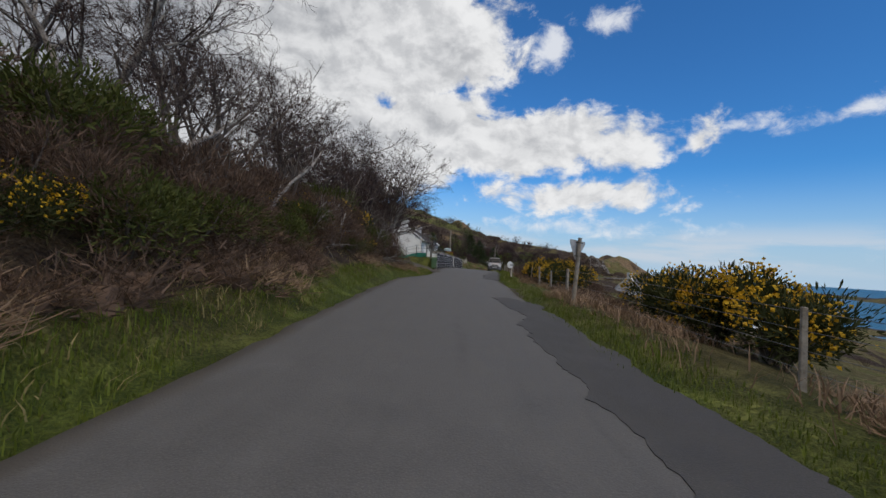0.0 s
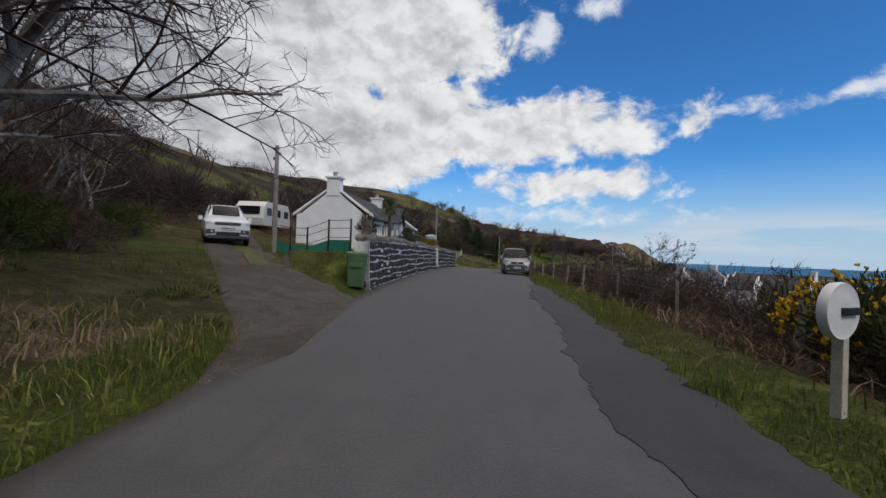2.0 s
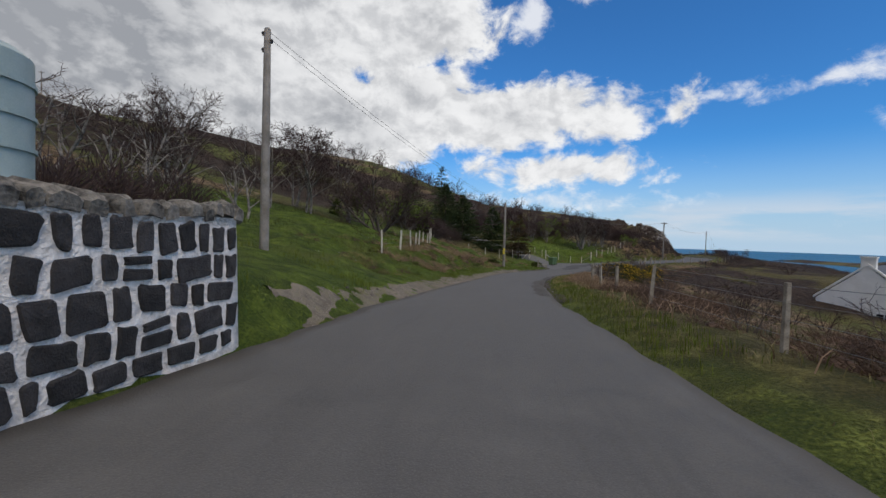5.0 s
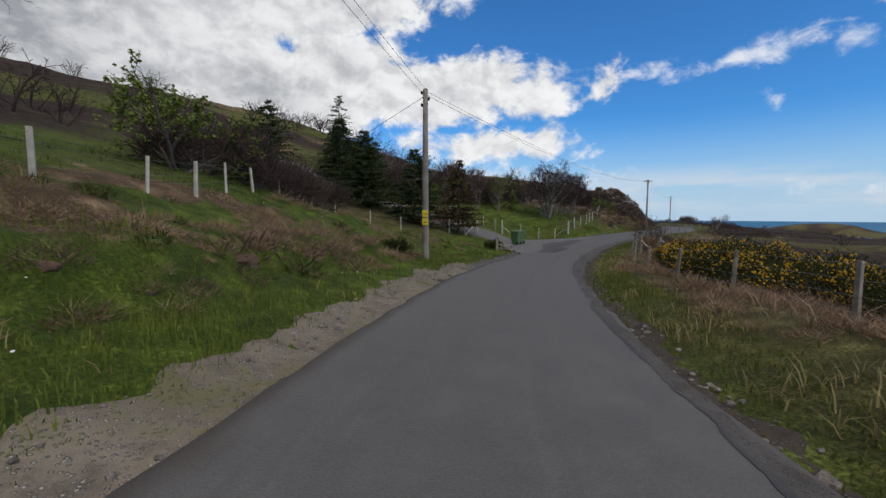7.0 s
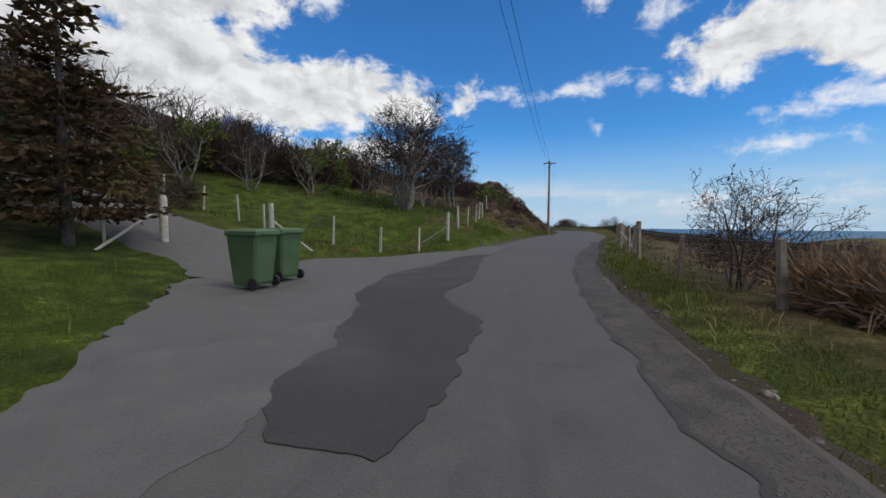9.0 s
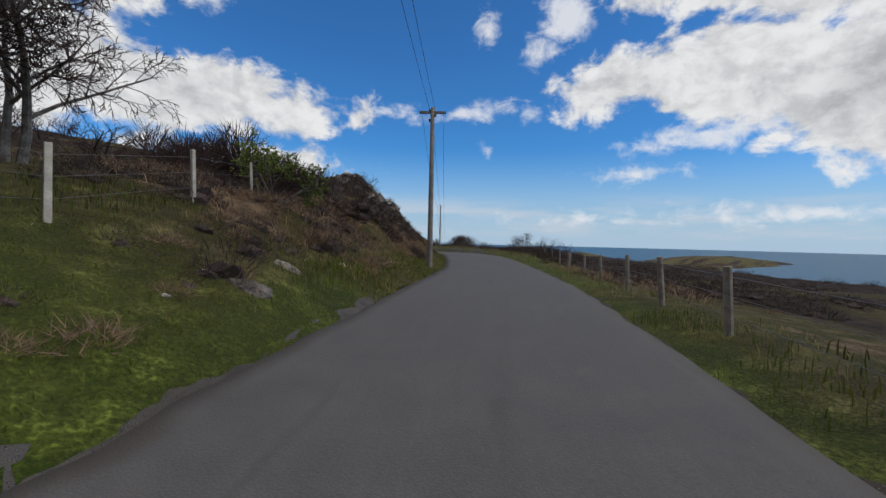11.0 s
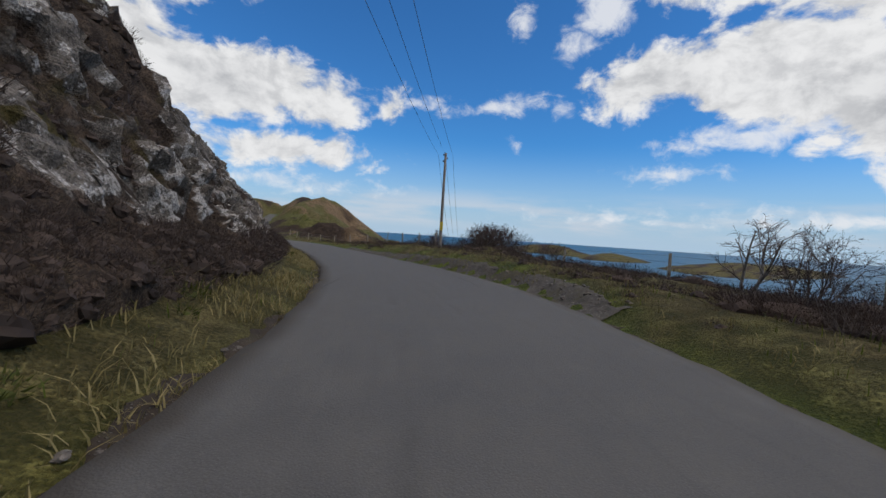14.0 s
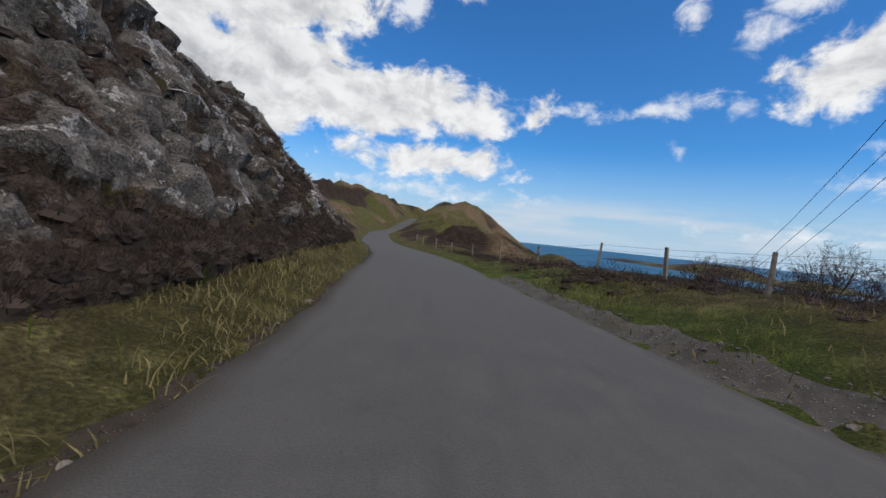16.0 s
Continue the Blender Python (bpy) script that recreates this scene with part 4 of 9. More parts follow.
def leaves_on(rng, fines, count, size, flat=0.5):
    """Small leaves at points of the twigs."""
    b = Build()
    for _ in range(count):
        p = Vector(fines.v[rng.randrange(len(fines.v))])
        d = Vector((rng.gauss(0, 1), rng.gauss(0, 1), rng.gauss(0, flat))).normalized() * size * rng.uniform(0.6, 1.3)
        e = d.orthogonal().normalized() * d.length * 0.42
        b.add([p, p + d * 0.5 + e, p + d, p + d * 0.5 - e], [(0, 1, 2, 3)])
    return b


def bare_tree(name, m, seed, label, bark=BARK, stems=1, spread_deg=30, height=6.0, radius=0.11, levels=4, kids=(7, 5, 5, 5), droop=0.05, fine=0.006, leaf=None, leaf_size=0.05, leaf_count=0, group=""):
    rng = random.Random(seed)
    wood, fines = twigs(rng, stems, spread_deg, height, radius, levels, kids, droop, fine)
    tree = thing(name, m, label, "tree" if height > 2.6 else "bush", group)
    part("trunk", wood, bark, tree, smooth=True)
    part("crown", fines, TWIG, tree, "fine bare purple brown twigs")
    if leaf:
        part("foliage", leaves_on(rng, fines, leaf_count, leaf_size), leaf, tree, "small scattered spring leaves")
    return tree


def spray_bush(name, m, seed, label, mat, radius=1.0, height=1.0, count=900, length=0.22, width=0.010, bloom=None, blooms=0, clumps=9, stem_mat=BARK, group="", category="bush"):
    """A dense bush: stems, and spiky sprays all over uneven clumps; flowers in patches."""
    rng = random.Random(seed)
    bush = thing(name, m, label, category, group)
    lobes = []
    for _ in range(clumps):
        a, r = rng.uniform(0, 2 * math.pi), radius * math.sqrt(rng.random()) * 0.75
        lobes.append((Vector((r * math.cos(a), r * math.sin(a), height * rng.uniform(0.35, 0.75) * (1 - 0.4 * r / radius))), radius * rng.uniform(0.3, 0.5)))
    stems, sprays, flowers = Build(), Build(), Build()
    for c, r in lobes:
        mid = c * 0.5 + Vector((rng.gauss(0, 0.06), rng.gauss(0, 0.06), 0))
        stems.tube([(c.x * 0.15, c.y * 0.15, -0.1), tuple(mid), tuple(c + Vector((0, 0, r * 0.6)))], (0.03 * height, 0.022 * height, 0.006), 5, caps=False)
    # the stems meet in one root under the soil
    rings_ = len(stems.v) // len(lobes)
    stems.f += [(k * rings_, k * rings_ + 1, (k + 1) * rings_) for k in range(len(lobes) - 1)]
    sunny = [Vector((rng.gauss(0, 1), rng.gauss(0, 1), rng.uniform(0.2, 1.2))).normalized() for _ in lobes]
    for k in range(count):
        i = rng.randrange(len(lobes))
        c, r = lobes[i]
        n = Vector((rng.gauss(0, 1), rng.gauss(0, 1), rng.gauss(0.25, 0.9))).normalized()
        p = c + n * r * rng.uniform(0.45, 1.0)
        if p.z < 0.02:
            continue
        d = (n + Vector((rng.gauss(0, 0.5), rng.gauss(0, 0.5), rng.gauss(0.5, 0.4)))).normalized() * length * rng.uniform(0.6, 1.4)
        e = d.orthogonal().normalized()
        e.rotate(Matrix.Rotation(rng.uniform(0, 6.28), 3, d.normalized()))
        e = e * width * rng.uniform(0.7, 1.5)
        sprays.add([p - e, p + e, p + d * 0.6 + e * 1.6, p + d, p + d * 0.6 - e * 1.6], [(0, 1, 2, 4), (4, 2, 3)])
    for k in range(blooms):
        i = rng.randrange(len(lobes))
        c, r = lobes[i]
        n = (sunny[i] + Vector((rng.gauss(0, 0.45), rng.gauss(0, 0.45), rng.gauss(0, 0.45)))).normalized()
        p = c + n * r * rng.uniform(0.95, 1.2) + Vector((0, 0, length * 0.4))
        d = Vector((rng.gauss(0, 1), rng.gauss(0, 1), rng.gauss(0, 1))).normalized() * 0.035 * rng.uniform(0.6, 1.4)
        e = d.orthogonal().normalized() * d.length
        g = d.cross(e).normalized() * d.length
        flowers.add([p - d, p + e, p + d, p - e, p + g], [(0, 1, 4), (1, 2, 4), (2, 3, 4), (3, 0, 4)])
    part("stem", stems, stem_mat, bush, "bare woody stems", smooth=True)
    part("foliage", sprays, mat, bush)
    if blooms:
        part("blossom", flowers, bloom, bush, "bright yellow flowers in patches")
    return bush


def conifer(name, m, seed, label, height, radius, mat, ragged=0.15, low=0.08, rows=26, per_row=13, dense=10, group=""):
    rng = random.Random(seed)
    tree = thing(name, m, label, "tree", group)
    trunk = Build().tube([(0, 0, -0.2), (0.03, 0.02, height * 0.5), (0, 0, height * 0.99)], (height * 0.022, height * 0.013, 0.01), 8)
    part("trunk", trunk, BARK, tree, smooth=True)
    b = Build()
    for k in range(rows):
        f = (k + rng.random()) / rows
        z = height * (low + (1 - low) * f)
        reach = radius * (1 - f) ** 0.75 * rng.uniform(1 - ragged, 1 + ragged) + 0.08
        for j in range(max(4, int(per_row * (1.1 - f)))):
            a = rng.uniform(0, 2 * math.pi)
            out = reach * rng.uniform(0.75, 1.12)
            ca, sa = math.cos(a), math.sin(a)
            sag = -0.10 * out + rng.uniform(-0.1, 0.1)
            for q in range(dense * 2):
                g = 0.12 + 0.88 * (q + rng.random()) / (dense * 2)
                p = Vector((ca * out * g + rng.gauss(0, 0.05), sa * out * g + rng.gauss(0, 0.05), z + sag * g * g + 0.12 * out * g))
                d = Vector((ca + rng.gauss(0, 0.55), sa + rng.gauss(0, 0.55), rng.gauss(-0.05, 0.35))).normalized() * (0.12 + 0.055 * radius) * rng.uniform(0.6, 1.2)
                e = d.orthogonal().normalized()
                e.rotate(Matrix.Rotation(rng.uniform(0, 6.28), 3, d.normalized()))
                e *= 0.044 * rng.uniform(0.7, 1.4)
                b.add([p - e * 0.4, p + d * 0.5 - e, p + d, p + d * 0.5 + e], [(0, 1, 2, 3)])
    part("crown", b, mat, tree, "dense layered needle branches")
    return tree


def blades(rs, places, height, width, bend=0.5):
    """Grass: one bent blade of two triangles at each place."""
    n = len(places)
    a = rs.uniform(0, 2 * math.pi, n)
    h = height * rs.uniform(0.5, 1.3, n)
    lean = bend * rs.uniform(0.1, 1.0, n) * h
    w = width * rs.uniform(0.7, 1.3, n)
    d, e = np.stack([np.cos(a), np.sin(a), 0 * a], -1), np.stack([-np.sin(a), np.cos(a), 0 * a], -1)
    up = np.array((0, 0, 1.0))
    base, mid = places, places + d * (lean * 0.3)[:, None] + up * (h * 0.6)[:, None]
    tip = places + d * lean[:, None] + up * h[:, None]
    v = np.stack([base - e * w[:, None], base + e * w[:, None], mid + e * (w * 0.8)[:, None], mid - e * (w * 0.8)[:, None], tip], 1).reshape(-1, 3)
    k = np.arange(n)[:, None] * 5
    quads = np.concatenate([k, k + 1, k + 2, k + 3], 1).tolist()
    tris = np.concatenate([k + 3, k + 2, k + 4], 1).tolist()
    return v, quads + tris


# ---- road surfaces ----
MOOR_STRIP = rough_paint("thin trodden grass", (0.035, 0.045, 0.012), (0.11, 0.115, 0.035), 3, 0.95, 0.9, 0.02, fine=60)


def surface(name, outline, mat, lift, label, category="patch", parent=None, rag=0.10, seed=1, depth=0.02, kind="structure"):
    """A thin ragged sheet of tarmac or gravel inside an outline of (s, u) corners, laid on the road or ground."""
    pts = np.array(outline, float)
    closed = np.vstack([pts, pts[:1]])
    fine = []
    for a, b in zip(closed, closed[1:]):
        k = max(2, int(np.linalg.norm(b - a) / 0.09))
        fine.append(a + (b - a) * np.linspace(0, 1, k, endpoint=False)[:, None])
    ring = np.vstack(fine)
    ring = ring + 1.5 * rag * np.stack([fbm(ring[:, 0] * 1.0 + seed, ring[:, 1] + seed, 0.9, 4, 0.65), 0.8 * fbm(ring[:, 0] + seed + 40, ring[:, 1], 0.5, 4, 0.7)], -1)
    p = along(ring[:, 0], ring[:, 1])
    p[:, 2] += lift - 0.012 * np.abs(ring[:, 1])
    bm = bmesh.new()
    vs = [bm.verts.new(q) for q in p]
    face = bm.faces.new(vs)
    bmesh.ops.triangulate(bm, faces=[face])
    if bm.faces and sum(f.normal.z for f in bm.faces) < 0:
        bmesh.ops.reverse_faces(bm, faces=bm.faces)
    edge = [e for e in bm.edges if e.is_boundary]
    out = bmesh.ops.extrude_edge_only(bm, edges=edge)
    for q in out["geom"]:
        if isinstance(q, bmesh.types.BMVert):
            q.co.z -= depth
    bmesh.ops.recalc_face_normals(bm, faces=bm.faces)
    me = bpy.data.meshes.new(name)
    bm.to_mesh(me)
    bm.free()
    me.materials.append(mat)
    ob = new(name, me)
    if parent:
        ob.parent = parent
    return tagged(ob, label, category, kind=kind)


def draped(name, s0, s1, low, high, mat, lift, label, step=0.16, cols=7, rag=0.2, seed=0.0, category="verge"):
    """A ragged strip that lies on the ground beside the road."""
    s = np.arange(s0, s1 + step / 2, step)
    lo = low(s) if callable(low) else np.full_like(s, low)
    hi = high(s) if callable(high) else np.full_like(s, high)
    lo = lo + rag * (0.7 * fbm(s + seed, s * 0 + seed, 1.6, 4) + 0.7 * fbm(s + seed, s * 0 + seed + 30, 0.35, 3))
    hi = hi + rag * (0.7 * fbm(s + seed + 77, s * 0 + seed, 1.6, 4) + 0.7 * fbm(s + seed, s * 0 + seed + 60, 0.35, 3))
    f = np.linspace(0, 1, cols)
    u = lo[:, None] * (1 - f) + hi[:, None] * f
    p = on_ground(np.repeat(s, cols), u.ravel())
    e = np.tile(np.minimum(f, 1 - f) * 8, len(s)).clip(0, 1)
    p[:, 2] += lift * e - 0.03 * (1 - e)
    ob = mesh_object(name, p, grid_faces(len(s), cols)[:, ::-1], mat, True)
    return tagged(ob, label, category, kind="structure")


# dark repairs along the seaward edge, and the big black patch at the junction
surface("tarmac_patch", [(1, 1.5), (5, 1.45), (8.0, 1.35), (9.4, 1.75), (10.6, 1.4), (13.0, 1.2), (13.6, 1.7), (12, 2.45), (6, 2.5), (0, 2.6), (-8, 2.5), (-8, 1.6)], NEW_TARMAC, 0.038, "black tarmac repair along the lane's edge", rag=0.12)
surface("tarmac_patch", [(26, 1.3), (30, 1.25), (33, 1.55), (36, 1.9), (39.5, 1.9), (42, 2.35), (45, 2.6), (44, 3.0), (38, 2.9), (33, 2.5), (28, 2.3), (25, 2.1)], NEW_TARMAC, 0.038, "dark ragged tarmac strip at the lane's edge", rag=0.16, seed=5)
surface("tarmac_patch", [(117.7, -1.3), (118.4, -1.75), (119.2, -1.75), (119.5, -1.7), (120.5, -2.0), (121.5, -2.25), (122.1, -2.55), (124.9, -2.95), (126.5, -2.45), (129.1, -2.4), (130.2, -1.6), (124.4, -0.9), (122.4, -1.15), (121.4, -0.65), (120.7, -0.28), (120.0, -0.29), (119.3, -0.41), (118.9, -0.31), (118.4, -0.36), (117.6, -0.6)], NEW_TARMAC, 0.040, "large black tarmac repair at the junction", rag=0.10, seed=9)


def crack(points, width, seed, label):
    """A broken dark edge between old and new surfacing, as a thin ragged strip."""
    p = spline(np.array([(a, b, 0.0) for a, b in points]), 0.12)
    wob = 0.10 * fbm(p[:, 0] + seed, p[:, 1] * 0 + seed, 0.5, 4)
    w = 0.45 * width * (0.5 + 1.2 * np.abs(fbm(p[:, 0] + 2 * seed, p[:, 0] * 0, 0.7, 3)))
    a, b = along(p[:, 0], p[:, 1] + wob - w), along(p[:, 0], p[:, 1] + wob + w)
    for q, u in ((a, p[:, 1]), (b, p[:, 1])):
        q[:, 2] += 0.034 - 0.012 * np.abs(u)
    v = np.stack([a, b], 1).reshape(-1, 3)
    ob = mesh_object("road_crack", v, grid_faces(len(p), 2)[:, ::-1], NEW_TARMAC)
    return tagged(ob, label, "crack", kind="structure")


EDGE_CRACK = [(84, 1.35), (88.3, 1.29), (90.2, 1.33), (93.6, 1.5), (98, 1.55), (102.6, 1.65), (107, 1.45), (112, 1.3), (117.0, 1.15), (117.9, 1.39), (118.3, 1.18), (120.1, 1.27), (122.2, 1.25), (128.6, 1.4), (131.0, 1.39), (133.2, 1.45), (136, 1.8), (140, 1.8)]


def crack_line(s):
    """Where the jagged crack runs along the seaward side."""
    return np.interp(s, [q[0] for q in EDGE_CRACK], [q[1] for q in EDGE_CRACK]) + 0.15 * fbm(s, s * 0 + 3.0, 0.9, 5, 0.62)


seam = ribbon("road_crack", 84, 140, lambda s: crack_line(s) - 0.015 - 0.05 * np.clip(fbm(s, s * 0 + 8, 0.6, 3) + 0.2, 0, 1), lambda s: crack_line(s) + 0.02 + 0.09 * np.clip(fbm(s, s * 0 + 17, 0.7, 3) + 0.15, 0, 1), NEW_TARMAC, 0.036, step=0.07, cols=2, rag=0.0)
tagged(seam, "jagged crack along the seaward side of the lane", "crack", kind="structure")
crack([(46, -1.9), (52, -1.65), (60, -1.4)], 0.016, 8.0, "long thin seam in the tarmac below the wall")
crack([(186, -1.35), (188.2, -0.95)], 0.05, 15.0, "short dark crack at the edge")
crack([(188, 3.1), (192, 3.5), (197, 3.6), (201, 3.4)], 0.05, 17.0, "crack where the lane meets the gravel")
for side, s0, s1, a, b, mat, tint in ((-1, 72, 107, 0.0, 0.95, GRAVEL, "tan"), (-1, 106, 118, 0.0, 0.62, BROKEN_TARMAC, "grey"), (1, 79, 142, 0.0, 0.42, DIRT, "dark brown"), (1, 184, 216, -0.30, 0.95, GREY_GRAVEL, "grey"), (-1, -20, 33, -0.05, 0.22, DIRT, "dark brown"),
                                      (1, -20, 60, -0.05, 0.30, DIRT, "dark brown"), (-1, 150, 236, -0.05, 0.24, DIRT, "dark brown"), (1, 142, 184, -0.05, 0.22, DIRT, "dark brown"), (-1, 130, 150, -0.05, 0.35, BROKEN_TARMAC, "grey")):
    words = "ragged strip of loose %s soil and stones beside the tarmac" % tint
    if side < 0:
        draped("gravel_verge", s0, s1, lambda s, b=b: -edge_left(s) - b, lambda s, a=a: -edge_left(s) - a + 0.12, mat, 0.03, words, seed=s0 + 3.0, rag=0.4)
    else:
        draped("gravel_verge", s0, s1, lambda s, a=a: edge_right(s) + a - 0.12, lambda s, b=b: edge_right(s) + b, mat, 0.03, words, seed=s0 + 9.0, rag=0.4)
# the worn outer strip of old surfacing beyond the jagged crack
strip = ribbon("worn_road_edge", 80, 141, crack_line, lambda s: np.maximum(edge_right(s) + 0.12 * fbm(s, s * 0 + 40, 0.8, 4), crack_line(s) + 0.06), BROKEN_TARMAC, 0.033, step=0.1, cols=5, rag=0.0)
tagged(strip, "crumbling grey outer strip of old tarmac", "road", kind="structure")


def side_way(name, points, width, mat, label, lift=0.05, category="road"):
    """A lane that leaves the road: a strip along (s, u) points that lies on the ground."""
    p = along(np.array([q[0] for q in points], float), np.array([q[1] for q in points], float))
    p[:, 2] = 0
    line = spline(p, 0.5)
    t = np.gradient(line[:, :2], axis=0)
    t /= np.linalg.norm(t, axis=1)[:, None]
    w = np.interp(np.linspace(0, 1, len(line)), np.linspace(0, 1, len(width)), width) / 2
    f = np.linspace(-1, 1, 9)
    rag = 0.25 * fbm(line[:, 0], line[:, 1], 1.5, 4)
    xy = line[:, None, :2] + (f[None, :, None] * (w + rag)[:, None, None]) * np.stack([t[:, 1], -t[:, 0]], -1)[:, None]
    z = ground_height(xy[..., 0], xy[..., 1])
    mid = z[:, 3:6].mean(1)
    mid = np.convolve(np.pad(mid, 3, mode="edge"), np.ones(7) / 7, "valid")
    z = np.maximum(0.5 * z + 0.5 * mid[:, None], z) + lift
    z[:, 0] = ground_height(xy[:, 0, 0], xy[:, 0, 1]) - 0.02
    z[:, -1] = ground_height(xy[:, -1, 0], xy[:, -1, 1]) - 0.02
    ob = mesh_object(name, np.concatenate([xy, z[..., None]], -1).reshape(-1, 3), grid_faces(len(line), 9), mat, True)
    ob.data.flip_normals()
    return tagged(ob, label, category, kind="structure")


surface("side_road_mouth", [(116, -1.6), (116, -2.3), (118.3, -3.5), (121.3, -5.6), (123.6, -7.4), (126.6, -7.6), (127.2, -6.2), (128.2, -4.7), (130.3, -3.9), (131.4, -3.0), (134, -2.7), (134, -1.6)], OLD_TARMAC, 0.036, "pale worn tarmac apron of the junction", "road", rag=0.15, seed=21, depth=0.3)
side_way("side_road", [(124.2, -5.9), (125.0, -8.0), (125.6, -12), (125.4, -17), (124, -24), (121, -34)], (3.4, 3.2, 3.2, 3.2, 3.2), OLD_TARMAC, "grey side lane climbing the hill from the junction")


def between(name, one, other, mat, label, lift, category, rag=0.12):
    """A ragged strip draped on the ground between two lines of (s, u) places."""
    a, b = (spline(np.array([(s, u, 0.0) for s, u in line]), 0.15) for line in (one, other))
    n, cols = 90, 15
    a, b = (np.stack([np.interp(np.linspace(0, 1, n), np.linspace(0, 1, len(q)), q[:, k]) for k in (0, 1)], -1) for q in (a, b))
    f = np.linspace(0, 1, cols)[None, :, None]
    su = a[:, None] * (1 - f) + b[:, None] * f
    k = np.arange(n)
    su[:, 0, 1] += rag * (fbm(k * 0.3, k * 0.0, 1.0, 3) + 0.6 * fbm(k * 1.7, k * 0.0 + 9, 1.0, 2))
    su[:, -1, 1] += rag * (fbm(k * 0.3, k * 0.0 + 5, 1.0, 3) + 0.6 * fbm(k * 1.7, k * 0.0 + 19, 1.0, 2))
    p = on_ground(su[..., 0].ravel(), su[..., 1].ravel())
    floor = along(su[..., 0].ravel(), su[..., 1].ravel())[:, 2] + 0.022 - 0.012 * np.abs(su[..., 1].ravel())
    inside = np.abs(su[..., 1].ravel()) < edge_left(su[..., 0].ravel()) + 0.5
    p[:, 2] = np.where(inside, np.maximum(p[:, 2], floor), p[:, 2]) + lift
    p.reshape(n, cols, 3)[:, (0, -1), 2] -= lift + 0.07
    p.reshape(n, cols, 3)[(0, -1), :, 2] -= lift + 0.07
    ob = mesh_object(name, p, grid_faces(n, cols), mat, True)
    if sum(q.normal.z for q in ob.data.polygons) < 0:
        ob.data.flip_normals()
    return tagged(ob, label, category, kind="structure")


between("driveway", [(29.6, -2.2), (31.0, -2.8), (32.0, -3.3), (33.8, -4.7), (36.1, -6.3), (42.3, -10.9), (49, -15.5)], [(31.0, -1.9), (33.5, -2.2), (36.6, -2.7), (38.0, -4.3), (39.6, -6.2), (45.6, -10.2), (51.5, -14.3)], MUD, "rough gravel driveway up to the parked car", 0.035, "driveway")
between("grass_strip", [(37.6, -6.2), (41, -8.6), (45, -11.4)], [(38.2, -5.9), (41.8, -8.2), (45.8, -11.0)], MOOR_STRIP, "thin grass growing along the middle of the driveway", 0.055, "grass", 0.3)
side_way("lower_track", [(60, 42), (80, 36), (100, 33), (118, 30), (132, 26)], (2.6, 2.6, 2.6), GRAVEL, "pale farm track across the lower field", 0.1, "track")


# ---- the garden wall, stone by stone ----
def stone_shape(rng, w, h):
    """A rough squared stone w wide and h high: a broken outline, worn shoulders and a faceted face. Local x along the wall, -y outward."""
    ring = []
    cut_ = [rng.uniform(0.02, 0.11) for _ in range(4)]
    skew = [(rng.uniform(-0.09, 0.09) * h, rng.uniform(-0.07, 0.07) * h) for _ in range(4)]
    for k, (cx, cz) in enumerate(((-1, -1), (1, -1), (1, 1), (-1, 1))):
        x, z = cx * w / 2 + skew[k][0], cz * h / 2 + skew[k][1]
        c = cut_[k] * min(w, h) * 1.6
        a, b = (x - cx * c, z), (x, z - cz * c)
        ring += [b, a] if cx * cz > 0 else [a, b]
        m = (0, -1) if k == 0 else (1, 0) if k == 1 else (0, 1) if k == 2 else (-1, 0)
        ring.append((m[0] * w * 0.5 * rng.uniform(0.93, 1.04) + (0 if m[0] else rng.uniform(-0.2, 0.2) * w), m[1] * h * 0.5 * rng.uniform(0.90, 1.05) + (0 if m[1] else rng.uniform(-0.2, 0.2) * h)))
    n = len(ring)
    deep = [rng.uniform(0.004, 0.012) for _ in ring]
    v = [(x * 1.02, 0.05, z * 1.02) for x, z in ring] + [(x, -d * 0.7, z) for (x, z), d in zip(ring, deep)] + [(x * 0.92 + rng.uniform(-0.008, 0.008), -d - rng.uniform(0.001, 0.006), z * 0.88 + rng.uniform(-0.006, 0.006)) for (x, z), d in zip(ring, deep)]
    v.append((rng.uniform(-0.15, 0.15) * w, -rng.uniform(0.010, 0.022), rng.uniform(-0.15, 0.15) * h))
    f = [(i, (i + 1) % n, n + (i + 1) % n, n + i) for i in range(n)] + [(n + i, n + (i + 1) % n, 2 * n + (i + 1) % n, 2 * n + i) for i in range(n)] + [(2 * n + i, 2 * n + (i + 1) % n, 3 * n) for i in range(n)]
    return v, f


def wall_top(s):
    return 1.50 + 0.04 * math.sin(s * 0.9) + 0.02 * math.sin(s * 2.7)


